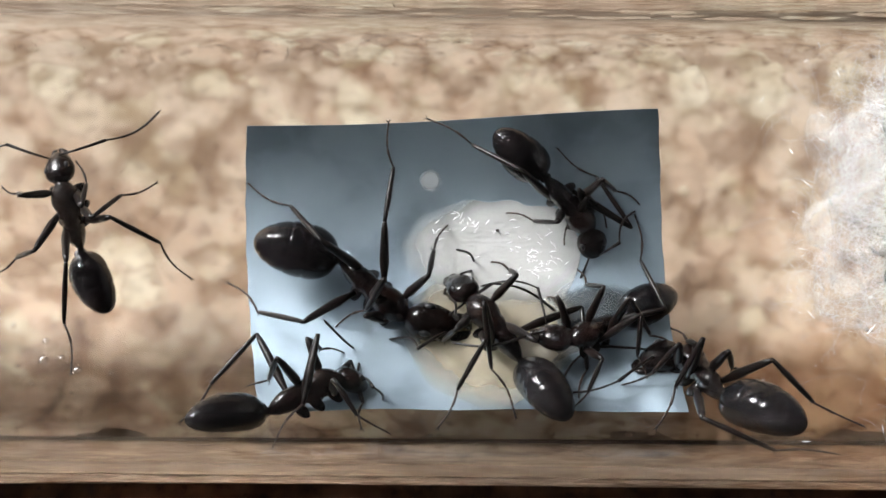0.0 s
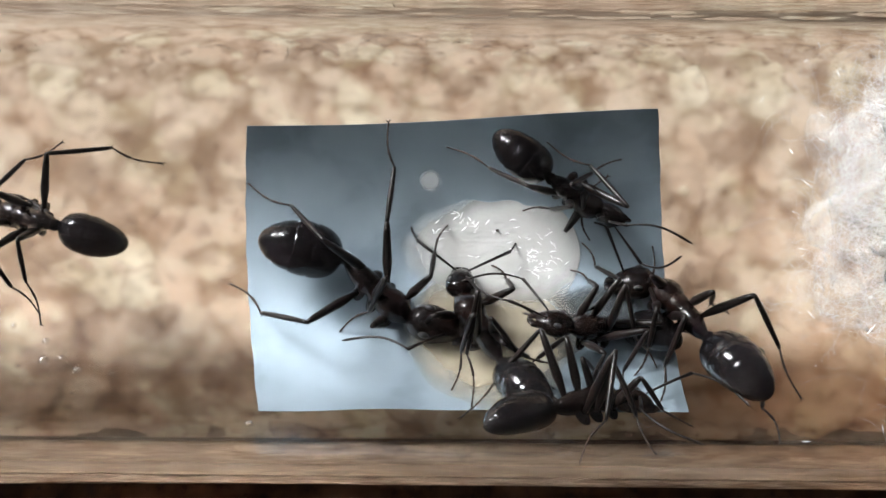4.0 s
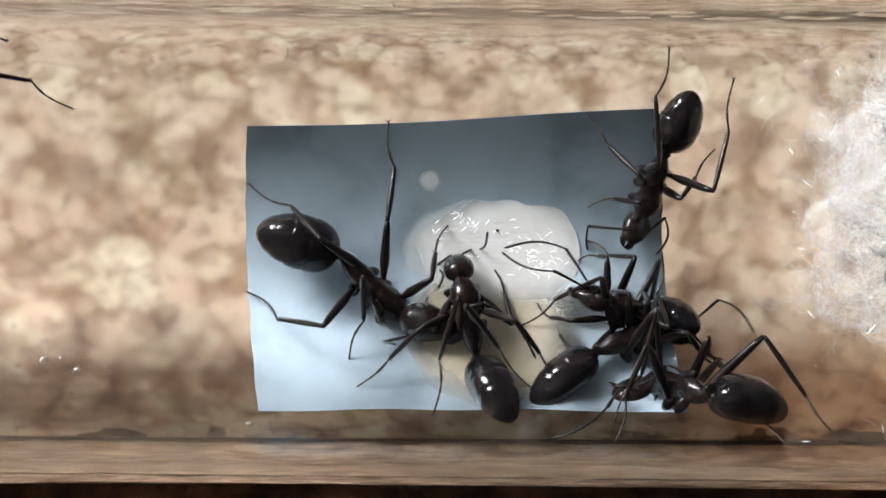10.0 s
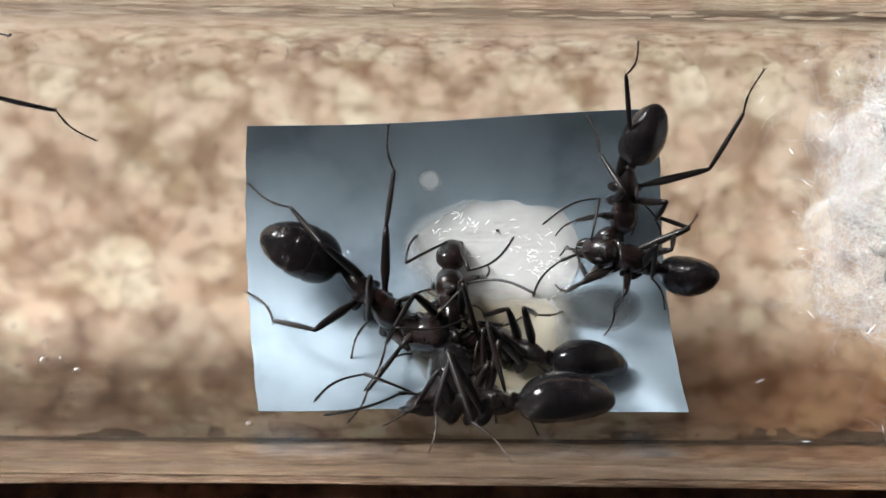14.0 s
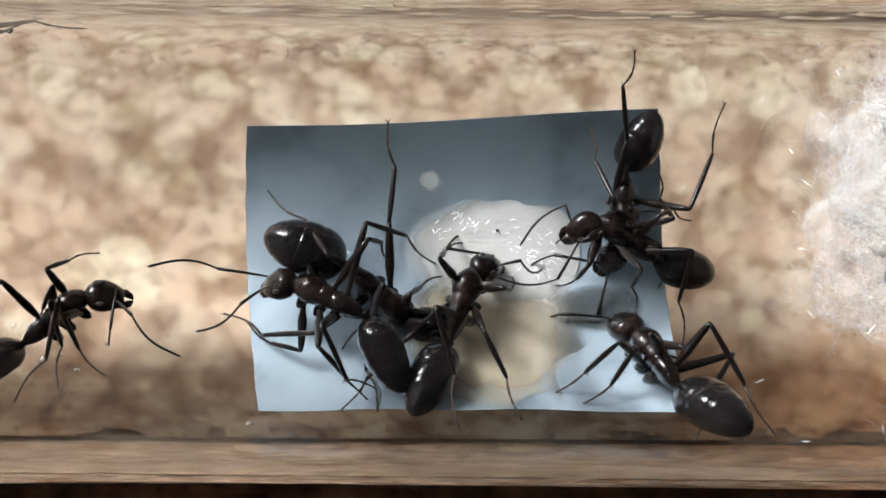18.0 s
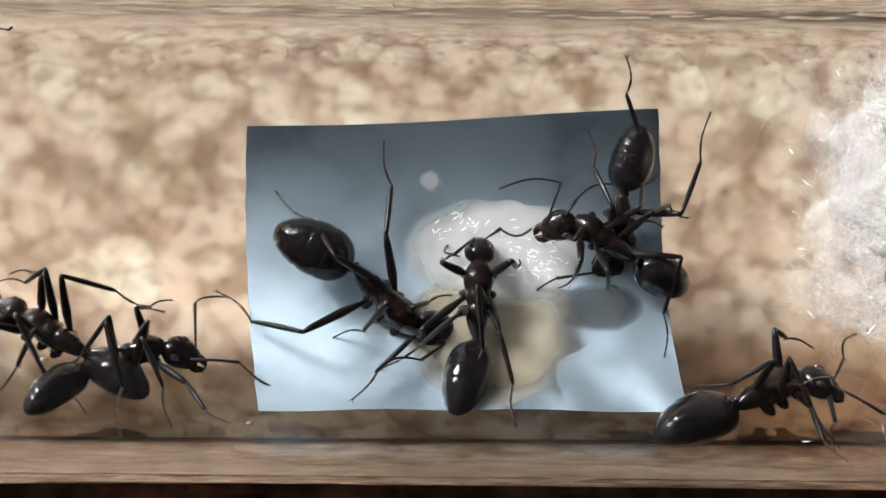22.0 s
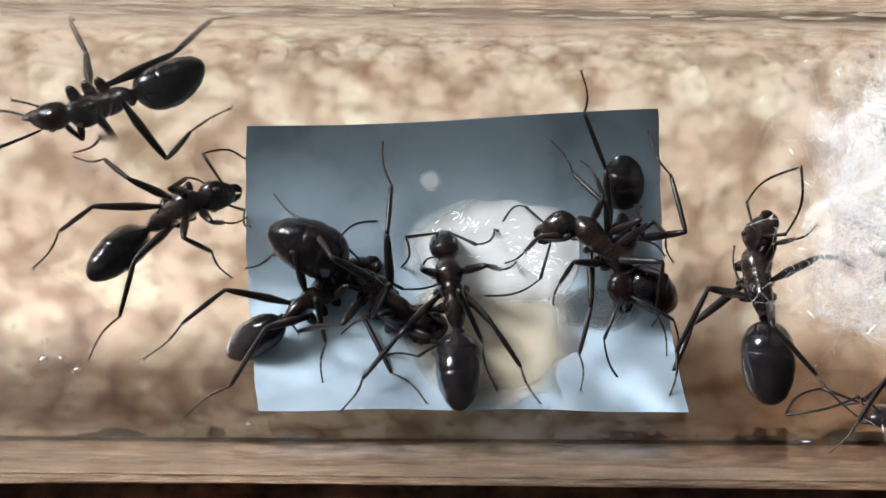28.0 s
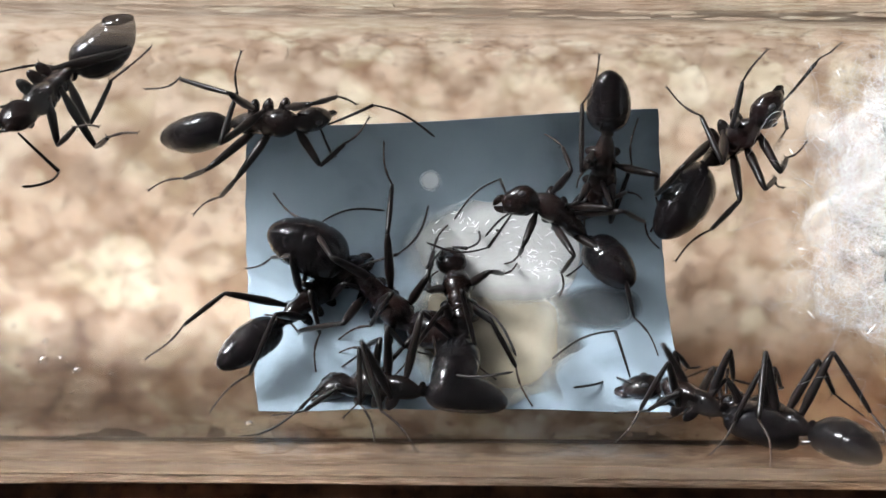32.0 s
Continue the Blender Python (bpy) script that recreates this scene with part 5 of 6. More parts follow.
    leg_at(upper, 4, (6, (985, 222), (928, 223)), (7, (1118, 215), (1060, 160)), (8, (1278, 250), (1222, 165)), (9, (1290, 242), (1242, 175)), (10, (1270, 312), (1297, 132)))
    leg_at(upper, 4, (11, (1248, 335), (1297, 132)), (12, (1205, 322), (1252, 240)), (13, (1247, 312), (1302, 128)), (14, (1258, 298), (1350, 115)), (17, (1237, 330), (1262, 225)))
    leg_at(upper, 4, (18, (1232, 345), (1280, 178)), (19, (1228, 340), (1250, 265)), (20, (1233, 343), (1275, 180)), (21, (1233, 343), (1255, 180)), (22, (1233, 343), (1255, 195)))
    leg_at(upper, 4, (23, (1230, 345), (1243, 212)), (24, (1230, 345), (1243, 212)), (25, (1228, 345), (1243, 212)), (28, (1208, 368), (1145, 225)), (29, (1210, 370), (1160, 245)))
    leg_at(upper, 4, (30, (1175, 360), (1172, 450)), (31, (1170, 282), (1145, 185)), (32, (1132, 295), (1128, 205)))
    leg_at(upper, 5, (0, (900, 285), (757, 205)), (3, (920, 296), (757, 205)), (5.5, (978, 372), (852, 352)), (6, (978, 372), (852, 352)), (7, (1078, 292), (925, 252)))
    leg_at(upper, 5, (8, (1135, 195), (1127, 92)), (9, (1170, 180), (1182, 75)), (10, (1165, 200), (1183, 75)), (11, (1160, 200), (1187, 80)), (12, (1130, 180), (1178, 108)))
    leg_at(upper, 5, (13, (1110, 160), (1117, 48)), (14, (1123, 160), (1130, 55)), (17, (1088, 190), (1130, 62)), (18, (1118, 200), (1125, 62)), (19, (1115, 200), (1123, 62)))
    leg_at(upper, 5, (20, (1102, 200), (1113, 75)), (21, (1095, 190), (1102, 80)), (22, (1092, 185), (1108, 90)), (23, (1078, 182), (1105, 98)), (24, (1067, 185), (1105, 98)))
    leg_at(upper, 5, (25, (1067, 183), (1107, 100)), (28, (1060, 200), (1028, 118)), (29, (1060, 235), (1037, 135)), (30, (1098, 195), (1110, 105)), (31, (1062, 180), (1065, 78)))
    leg_at(upper, 5, (32, (1040, 180), (1060, 88)))
    feel_at(upper, 0, (0, (1095, 430), (1125, 372)), (1, (1085, 430), (1090, 375)), (2, (1090, 385), (1112, 412)), (3, (1087, 372), (1140, 368)), (6, (1117, 180), (1100, 38)))
    feel_at(upper, 0, (7, (1322, 305), (1310, 400)), (8, (1190, 418), (1265, 402)), (9, (1165, 425), (1215, 442)), (10, (1175, 385), (1160, 450)), (11, (1130, 445), (1175, 430)))
    feel_at(upper, 0, (12, (1115, 440), (1165, 470)), (13, (1115, 430), (1165, 440)))
    feel_at(upper, 1, (6, (1220, 315), (1310, 225)), (7, (1205, 420), (1235, 500)), (8, (1105, 420), (1160, 515)), (9, (1100, 430), (1195, 438)), (10, (1040, 400), (1060, 475)))
    animate(upper, 3)
    for t, g, w, n, j, h in (
            (0, (1195, 520), (1092, 570), (1010, 610), (930, 585), 1.3),
            (1, (1195, 620), (1078, 588), (988, 602), (915, 570), 1.3),
            (2, (1215, 622), (1098, 590), (1005, 610), (920, 585), 1.3),
            (3, (1200, 615), (1088, 590), (985, 605), (895, 575), 1.3),
            (6, (1218, 608), (1135, 560), (1078, 545), (998, 505), 1.3),
            (8, (1232, 588), (1132, 558), (1075, 540), (998, 500), 1.3),
            (10, (1235, 585), (1135, 558), (1078, 542), (996, 500), 1.3),
            (11, (1252, 548), (1155, 532), (1080, 530), (996, 505), 1.3)):
        at(crouch, t, g, w, n, j, h)
    for t, g, w, n, j, h in (
            (12, (1242, 518), (1145, 515), (1085, 525), (990, 495), 1.9),
            (13, (1258, 515), (1150, 515), (1090, 515), (1003, 490), 1.9),
            (14, (1270, 490), (1165, 480), (1090, 450), (1012, 432), 1.9),
            (17, (1273, 470), (1160, 470), (1075, 395), (992, 432), 1.9),
            (18, (1262, 488), (1155, 460), (1060, 385), (985, 432), 1.9),
            (19, (1240, 478), (1128, 440), (1045, 365), (970, 392), 1.9),
            (20, (1212, 512), (1122, 460), (1022, 382), (945, 422), 1.9),
            (21, (1215, 515), (1120, 455), (1015, 385), (940, 422), 1.9)):
        at(crouch, t, g, w, n, j, h)
    for t, g, w, n, j, h in (
            (22, (1212, 515), (1120, 460), (1015, 385), (940, 420), 1.9),
            (23, (1205, 525), (1115, 465), (1010, 385), (932, 422), 1.9),
            (24, (1195, 540), (1108, 470), (1008, 388), (922, 418), 1.9),
            (25, (1185, 545), (1105, 480), (1000, 385), (922, 415), 1.9),
            (28, (1190, 548), (1108, 480), (1015, 385), (938, 425), 1.9),
            (29, (1165, 530), (1085, 470), (1000, 385), (925, 415), 1.9),
            (30, (1110, 532), (1055, 435), (985, 365), (900, 400), 1.9),
            (31, (1115, 525), (1040, 430), (968, 355), (890, 400), 1.9)):
        at(crouch, t, g, w, n, j, h)
    for t, g, w, n, j, h in (
            (32, (1118, 508), (1035, 420), (950, 345), (868, 370), 1.9),):
        at(crouch, t, g, w, n, j, h)
    leg_at(crouch, 0, (6, (1040, 575), (950, 537)), (12, (1060, 580), (950, 537)), (13, (1062, 575), (950, 537)), (14, (1060, 492), (982, 505)), (17, (1045, 475), (982, 508)))
    leg_at(crouch, 0, (18, (1045, 470), (982, 507)), (19, (1040, 465), (982, 507)), (20, (1040, 450), (982, 508)), (21, (1030, 455), (982, 508)), (22, (1030, 455), (985, 512)))
    leg_at(crouch, 0, (23, (985, 405), (888, 466)), (24, (985, 415), (888, 466)), (25, (985, 420), (888, 466)), (28, (985, 410), (888, 468)), (29, (985, 420), (890, 466)))
    leg_at(crouch, 0, (30, (960, 400), (890, 466)), (31, (945, 400), (890, 467)), (32, (940, 400), (890, 468)))
    leg_at(crouch, 1, (0, (1000, 570), (965, 528)), (6, (1075, 500), (1022, 462)), (10, (1085, 495), (1022, 462)), (13, (1060, 490), (1005, 435)), (21, (1020, 415), (975, 432)))
    leg_at(crouch, 1, (22, (1020, 415), (975, 432)))
    leg_at(crouch, 2, (6, (1060, 685), (950, 540)), (7, (1068, 668), (942, 547)), (10, (1066, 665), (945, 545)), (12, (1100, 575), (1088, 640)), (13, (1095, 580), (1092, 640)))
    leg_at(crouch, 2, (14, (1095, 540), (1068, 598)), (17, (1160, 520), (1140, 590)), (18, (1140, 510), (1125, 550)), (20, (1050, 465), (978, 578)), (21, (1060, 470), (1095, 515)))
    leg_at(crouch, 2, (22, (1060, 470), (1095, 515)), (23, (1020, 495), (972, 605)), (24, (1065, 540), (1020, 658)), (25, (1040, 520), (1000, 537)), (28, (1082, 590), (1025, 722)))
    leg_at(crouch, 2, (29, (1062, 590), (1025, 725)), (30, (1030, 440), (988, 537)), (31, (1020, 455), (988, 530)), (32, (1020, 460), (988, 530)))
    leg_at(crouch, 3, (0, (1060, 545), (1020, 478)), (6, (1130, 437), (1032, 408)), (7, (1147, 458), (1032, 405)), (8, (1130, 465), (1105, 405)), (10, (1130, 465), (1035, 425)))
    leg_at(crouch, 3, (11, (1125, 455), (1005, 452)), (12, (1105, 440), (1140, 400)), (13, (1108, 455), (1165, 440)))
    leg_at(crouch, 4, (6, (1175, 655), (1090, 660)), (7, (1185, 635), (1080, 705)), (8, (1175, 600), (1085, 700)), (12, (1165, 560), (1220, 585)), (13, (1170, 545), (1227, 575)))
    leg_at(crouch, 4, (14, (1267, 537), (1175, 553)), (17, (1295, 528), (1235, 610)), (18, (1285, 525), (1205, 620)), (19, (1262, 512), (1190, 630)), (20, (1252, 522), (1182, 645)))
    leg_at(crouch, 4, (21, (1250, 520), (1175, 645)), (22, (1250, 522), (1172, 645)), (23, (1245, 530), (1178, 650)), (24, (1228, 545), (1172, 652)), (25, (1218, 550), (1180, 655)))
    leg_at(crouch, 4, (28, (1235, 545), (1178, 640)), (29, (1212, 553), (1160, 735)), (30, (1200, 540), (1178, 605)), (31, (1165, 535), (1168, 640)), (32, (1160, 530), (1165, 640)))
    leg_at(crouch, 5, (0, (1222, 527), (1122, 380)), (1, (1212, 520), (1122, 388)), (6, (1235, 550), (1170, 455)), (10, (1237, 550), (1170, 455)), (11, (1250, 500), (1250, 455)))
    leg_at(crouch, 5, (12, (1258, 455), (1228, 378)), (13, (1268, 455), (1228, 382)), (14, (1262, 408), (1232, 380)), (17, (1222, 360), (1230, 395)), (18, (1212, 348), (1220, 390)))
    leg_at(crouch, 5, (19, (1200, 345), (1215, 388)), (20, (1187, 348), (1215, 390)), (21, (1183, 352), (1222, 388)), (22, (1182, 355), (1215, 385)), (23, (1185, 365), (1222, 385)))
    leg_at(crouch, 5, (24, (1185, 372), (1210, 392)), (25, (1183, 372), (1240, 408)), (28, (1203, 392), (1190, 465)), (29, (1185, 385), (1175, 455)), (30, (1165, 370), (1170, 440)))
    leg_at(crouch, 5, (31, (1110, 395), (1150, 382)), (32, (1170, 400), (1165, 440)))
    feel_at(crouch, 0, (14, (1000, 440), (975, 447)), (19, (938, 428), (890, 432)), (20, (1022, 348), (1090, 325)), (21, (1022, 348), (1090, 325)), (22, (1022, 348), (1090, 325)))
    feel_at(crouch, 0, (23, (1022, 348), (1090, 325)), (24, (1022, 348), (1090, 325)))
    feel_at(crouch, 1, (14, (1060, 350), (950, 402)), (17, (1030, 352), (918, 412)), (18, (1000, 362), (918, 437)), (19, (910, 332), (802, 362)), (20, (937, 325), (862, 403)))
    feel_at(crouch, 1, (21, (977, 317), (835, 343)), (22, (992, 320), (838, 338)), (23, (977, 315), (888, 385)), (24, (955, 303), (855, 370)), (25, (967, 295), (825, 317)))
    feel_at(crouch, 1, (28, (930, 365), (890, 392)), (29, (937, 343), (853, 425)), (30, (922, 288), (835, 367)), (31, (797, 317), (720, 372)), (32, (885, 315), (785, 405)))
    animate(crouch, 4)
    for t, g, w, n, j, h in (
            (0, (1422, 760), (1272, 705), (1200, 625), (1165, 680), 1),
            (1, (1355, 757), (1240, 645), (1180, 530), (1085, 500), 1.2),
            (2, (1345, 712), (1240, 600), (1145, 495), (1062, 465), 1.4),
            (3, (1335, 690), (1215, 580), (1125, 490), (1025, 480), 1.5),
            (6, (1437, 766), (1330, 670), (1250, 575), (1165, 550), 1),
            (7, (1442, 770), (1325, 690), (1215, 660), (1140, 710), 1),
            (8, (1440, 765), (1335, 700), (1222, 680), (1150, 700), 1),
            (9, (1410, 768), (1295, 705), (1195, 690), (1120, 720), 1)):
        at(right, t, g, w, n, j, h)
    for t, g, w, n, j, h in (
            (10, (1385, 742), (1250, 705), (1150, 690), (1060, 715), 1),
            (11, (1390, 738), (1265, 700), (1150, 690), (1045, 660), 1),
            (12, (1320, 756), (1185, 690), (1050, 655), (972, 650), 1.2),
            (13, (1286, 757), (1112, 700), (1005, 685), (920, 690), 1.2),
            (14, (1088, 712), (905, 722), (790, 720), (705, 722), 1),
            (16.5, (1250, 745), (1105, 680), (1020, 600), (965, 590), 1),
            (17, (1248, 712), (1088, 682), (1005, 595), (965, 610), 1),
            (18, (1325, 770), (1195, 690), (1125, 590), (1065, 560), 1)):
        at(right, t, g, w, n, j, h)
    for t, g, w, n, j, h in (
            (19, (1480, 815), (1352, 705), (1295, 620), (1245, 600), 1),
            (20, (1490, 818), (1400, 700), (1350, 630), (1315, 588), 1),
            (20.5, (1440, 780), (1400, 680), (1370, 600), (1355, 570), 1),
            (21, (1445, 785), (1430, 665), (1425, 600), (1425, 570), 1),
            (21.3, (1330, 780), (1390, 700), (1440, 640), (1465, 620), 1),
            (21.5, (1220, 770), (1330, 710), (1430, 660), (1490, 680), 1),
            (22, (1160, 788), (1305, 725), (1415, 668), (1503, 708), 1),
            (23, (1098, 782), (1255, 715), (1350, 645), (1440, 660), 1)):
        at(right, t, g, w, n, j, h)
    for t, g, w, n, j, h in (
            (24, (1138, 775), (1290, 715), (1405, 655), (1488, 645), 1),
            (25, (1155, 772), (1285, 655), (1335, 550), (1428, 487), 1),
            (25.5, (1240, 745), (1340, 620), (1390, 500), (1430, 440), 1),
            (27.5, (1315, 780), (1330, 600), (1335, 480), (1345, 420), 1),
            (28, (1360, 738), (1350, 560), (1330, 440), (1360, 378), 1),
            (29, (1250, 728), (1300, 560), (1285, 440), (1295, 375), 1),
            (29.5, (1222, 630), (1285, 480), (1290, 370), (1290, 300), 1),
            (30, (1212, 550), (1265, 395), (1295, 290), (1352, 228), 1)):
        at(right, t, g, w, n, j, h)
    for t, g, w, n, j, h in (
            (31, (1215, 455), (1285, 300), (1370, 232), (1430, 215), 1),
            (32, (1165, 420), (1245, 285), (1335, 210), (1398, 150), 1)):
        at(right, t, g, w, n, j, h)
    leg_at(right, 0, (0, (1130, 650), (1095, 690)), (1, (1072, 565), (1088, 695)), (2, (1110, 520), (1090, 600)), (3, (1090, 580), (1088, 695)), (6, (1265, 645), (1195, 632)))
    leg_at(right, 0, (7, (1250, 725), (1180, 765)), (8, (1240, 720), (1205, 715)), (12, (1010, 690), (965, 728)), (13, (1020, 715), (955, 738)), (17, (998, 650), (940, 772)))
    leg_at(right, 0, (18, (1090, 657), (1022, 728)), (19, (1248, 650), (1195, 720)), (20, (1300, 690), (1278, 790)), (28, (1272, 480), (1308, 462)), (30, (1255, 262), (1290, 248)))
    leg_at(right, 0, (31, (1320, 225), (1372, 178)), (32, (1305, 195), (1355, 78)))
    leg_at(right, 1, (0, (1212, 595), (1185, 585)), (1, (1212, 512), (1210, 570)), (2, (1185, 478), (1210, 545)), (3, (1190, 480), (1205, 530)), (6, (1275, 540), (1230, 550)))
    leg_at(right, 1, (7, (1215, 618), (1190, 640)), (17, (1050, 568), (975, 570)), (18, (1165, 575), (1120, 590)), (22, (1430, 720), (1500, 825)), (23, (1378, 690), (1482, 822)))
    leg_at(right, 1, (24, (1415, 720), (1482, 826)), (25, (1385, 635), (1530, 503)), (28, (1395, 410), (1442, 398)), (29, (1332, 512), (1530, 480)), (30, (1390, 370), (1480, 417)))
    leg_at(right, 1, (31, (1368, 285), (1320, 290)), (32, (1340, 258), (1425, 247)))
    leg_at(right, 2, (0, (1200, 700), (1160, 768)), (1, (1190, 650), (1158, 748)), (2, (1155, 660), (1148, 735)), (3, (1160, 640), (1150, 735)), (6, (1285, 660), (1210, 730)))
    leg_at(right, 2, (7, (1285, 740), (1238, 785)), (20, (1385, 740), (1385, 795)), (21, (1352, 620), (1360, 700)), (23, (1262, 620), (1300, 690)), (24, (1325, 612), (1310, 700)))
    leg_at(right, 2, (25, (1240, 580), (1235, 700)), (28, (1240, 600), (1185, 728)), (29, (1203, 518), (1165, 530)), (30, (1230, 348), (1150, 392)), (31, (1285, 248), (1172, 137)))
    leg_at(right, 2, (32, (1250, 250), (1180, 148)))
    leg_at(right, 3, (0, (1328, 607), (1325, 660)), (1, (1330, 575), (1325, 612)), (2, (1298, 507), (1290, 565)), (3, (1275, 508), (1262, 560)), (6, (1325, 600), (1352, 548)))
    leg_at(right, 3, (7, (1305, 640), (1302, 597)), (10, (1255, 590), (1275, 640)), (12, (1168, 595), (1150, 660)), (13, (1060, 650), (1010, 680)), (17, (1095, 565), (1115, 605)))
    leg_at(right, 3, (19, (1350, 605), (1345, 690)), (20, (1392, 598), (1390, 680)), (21, (1470, 645), (1565, 715)), (25, (1350, 700), (1400, 760)), (28, (1385, 475), (1530, 477)))
    leg_at(right, 3, (29, (1392, 550), (1495, 618)), (30, (1345, 413), (1425, 452)), (31, (1352, 310), (1412, 410)), (32, (1330, 300), (1385, 330)))
    leg_at(right, 4, (0, (1330, 770), (1480, 815)), (1, (1310, 745), (1385, 802)), (2, (1310, 700), (1380, 795)), (3, (1320, 690), (1380, 795)), (6, (1365, 755), (1375, 795)))
    leg_at(right, 4, (7, (1362, 760), (1378, 795)), (8, (1370, 755), (1372, 798)), (10, (1330, 745), (1385, 795)), (11, (1340, 750), (1380, 790)), (17, (1155, 715), (1210, 785)))
    leg_at(right, 4, (18, (1200, 720), (1228, 790)), (21, (1325, 648), (1283, 790)), (22, (1330, 625), (1210, 690)), (23, (1262, 605), (1205, 670)), (24, (1280, 605), (1228, 660)))
    leg_at(right, 4, (25, (1195, 580), (1185, 655)), (28, (1237, 555), (1175, 728)), (29, (1215, 555), (1160, 735)), (30, (1187, 402), (1150, 465)), (31, (1205, 325), (1155, 465)))
    leg_at(right, 4, (32, (1180, 330), (1150, 410)))
    leg_at(right, 5, (0, (1405, 650), (1525, 765)), (1, (1380, 600), (1465, 762)), (2, (1385, 578), (1465, 760)), (3, (1350, 545), (1410, 745)), (6, (1443, 580), (1430, 655)))
    leg_at(right, 5, (7, (1407, 580), (1400, 655)), (12, (1238, 582), (1268, 630)), (13, (1212, 612), (1298, 715)), (14, (900, 650), (895, 715)), (17, (1187, 570), (1225, 640)))
    leg_at(right, 5, (18, (1278, 602), (1370, 780)), (19, (1408, 600), (1448, 675)), (20, (1458, 605), (1540, 812)), (21, (1490, 690), (1540, 815)), (24, (1310, 760), (1290, 790)))
    leg_at(right, 5, (25, (1345, 700), (1480, 828)), (28, (1398, 615), (1515, 748)), (29, (1335, 630), (1385, 705)), (30, (1285, 450), (1292, 595)), (31, (1300, 450), (1272, 630)))
    leg_at(right, 5, (32, (1298, 362), (1195, 462)))
    feel_at(right, 0, (1, (1055, 520), (1020, 560)), (19, (1225, 585), (1190, 635)), (20, (1300, 575), (1245, 560)), (21, (1410, 590), (1372, 565)), (22, (1490, 640), (1512, 600)))
    feel_at(right, 0, (24, (1440, 603), (1350, 598)), (28, (1318, 355), (1410, 295)), (29, (1208, 350), (1168, 262)), (31, (1420, 190), (1375, 110)))
    feel_at(right, 1, (1, (1195, 452), (1085, 443)), (2, (1110, 452), (1205, 478)), (3, (1060, 448), (1160, 448)), (6, (1215, 490), (1255, 462)), (19, (1290, 590), (1370, 592)))
    feel_at(right, 1, (20, (1355, 580), (1438, 575)), (25, (1430, 525), (1560, 505)), (29, (1330, 350), (1400, 308)), (30, (1380, 220), (1420, 211)), (32, (1390, 220), (1375, 285)))
    animate(right, 5)
    for t, g, w, n, j, h in (
            (0, (330, 750), (480, 735), (605, 672), (655, 690), 1),
            (1, (362, 770), (502, 698), (612, 640), (715, 665), 1),
            (1.5, (480, 770), (615, 715), (720, 680), (820, 690), 1),
            (2, (578, 788), (732, 735), (835, 710), (925, 700), 1),
            (2.5, (620, 780), (780, 730), (890, 700), (985, 700), 1),
            (3, (702, 772), (862, 722), (968, 690), (1075, 722), 1),
            (3.5, (850, 765), (985, 730), (1090, 710), (1170, 725), 1),
            (5.5, (870, 745), (985, 715), (1080, 710), (1150, 725), 1)):
        at(runner, t, g, w, n, j, h)
    for t, g, w, n, j, h in (
            (6, (748, 755), (870, 700), (975, 675), (1040, 700), 1),
            (6.5, (660, 745), (775, 685), (880, 640), (950, 640), 1),
            (7, (630, 770), (748, 680), (870, 612), (975, 625), 1),
            (7.5, (770, 720), (890, 655), (1000, 620), (1080, 620), 1),
            (8, (1078, 695), (1205, 650), (1325, 615), (1430, 620), 1),
            (8.5, (1120, 715), (1235, 650), (1350, 610), (1480, 595), 1),
            (9, (1100, 728), (1235, 655), (1370, 595), (1508, 585), 1),
            (9.5, (980, 690), (1090, 630), (1210, 600), (1300, 600), 1)):
        at(runner, t, g, w, n, j, h)
    for t, g, w, n, j, h in (
            (10, (940, 725), (1060, 625), (1175, 580), (1240, 600), 1),
            (10.5, (950, 720), (1070, 670), (1190, 650), (1270, 660), 1),
            (11, (1068, 735), (1190, 695), (1310, 655), (1405, 655), 1),
            (11.5, (1105, 695), (1240, 640), (1340, 575), (1450, 560), 1),
            (12, (1070, 755), (1190, 700), (1300, 690), (1375, 770), 1),
            (12.5, (1165, 780), (1290, 765), (1380, 755), (1460, 780), 1),
            (12.8, (1190, 740), (1270, 700), (1290, 640), (1280, 600), 1),
            (13, (1210, 710), (1180, 650), (1130, 600), (1080, 590), 1)):
        at(runner, t, g, w, n, j, h)
    for t, g, w, n, j, h in (
            (13.3, (1190, 690), (1090, 655), (990, 630), (920, 620), 1),
            (13.6, (1160, 675), (1020, 650), (915, 615), (850, 605), 1),
            (14, (1108, 655), (965, 640), (860, 605), (800, 600), 1),
            (14.5, (1125, 610), (1000, 600), (900, 620), (830, 660), 1),
            (16.5, (755, 735), (650, 530), (555, 470), (475, 440), 2.8),
            (17, (772, 655), (652, 525), (535, 455), (452, 500), 2.8),
            (18, (722, 725), (642, 560), (522, 500), (452, 510), 2.8),
            (19, (716, 712), (652, 580), (532, 545), (472, 625), 2.8)):
        at(runner, t, g, w, n, j, h)
    for t, g, w, n, j, h in (
            (20, (742, 745), (685, 598), (560, 580), (522, 668), 2.6),
            (20.5, (725, 740), (640, 620), (520, 590), (460, 630), 2),
            (21, (548, 745), (430, 668), (290, 595), (215, 560), 1),
            (21.5, (380, 690), (270, 630), (150, 570), (80, 540), 1),
            (22, (262, 708), (152, 630), (42, 560), (-20, 540), 1),
            (23, (80, 754), (10, 650), (-60, 560), (-90, 500), 1),
            (24, (86, 682), (10, 575), (-40, 470), (-60, 400), 1),
            (25, (103, 568), (35, 445), (-5, 345), (-30, 270), 1)):
        at(runner, t, g, w, n, j, h)
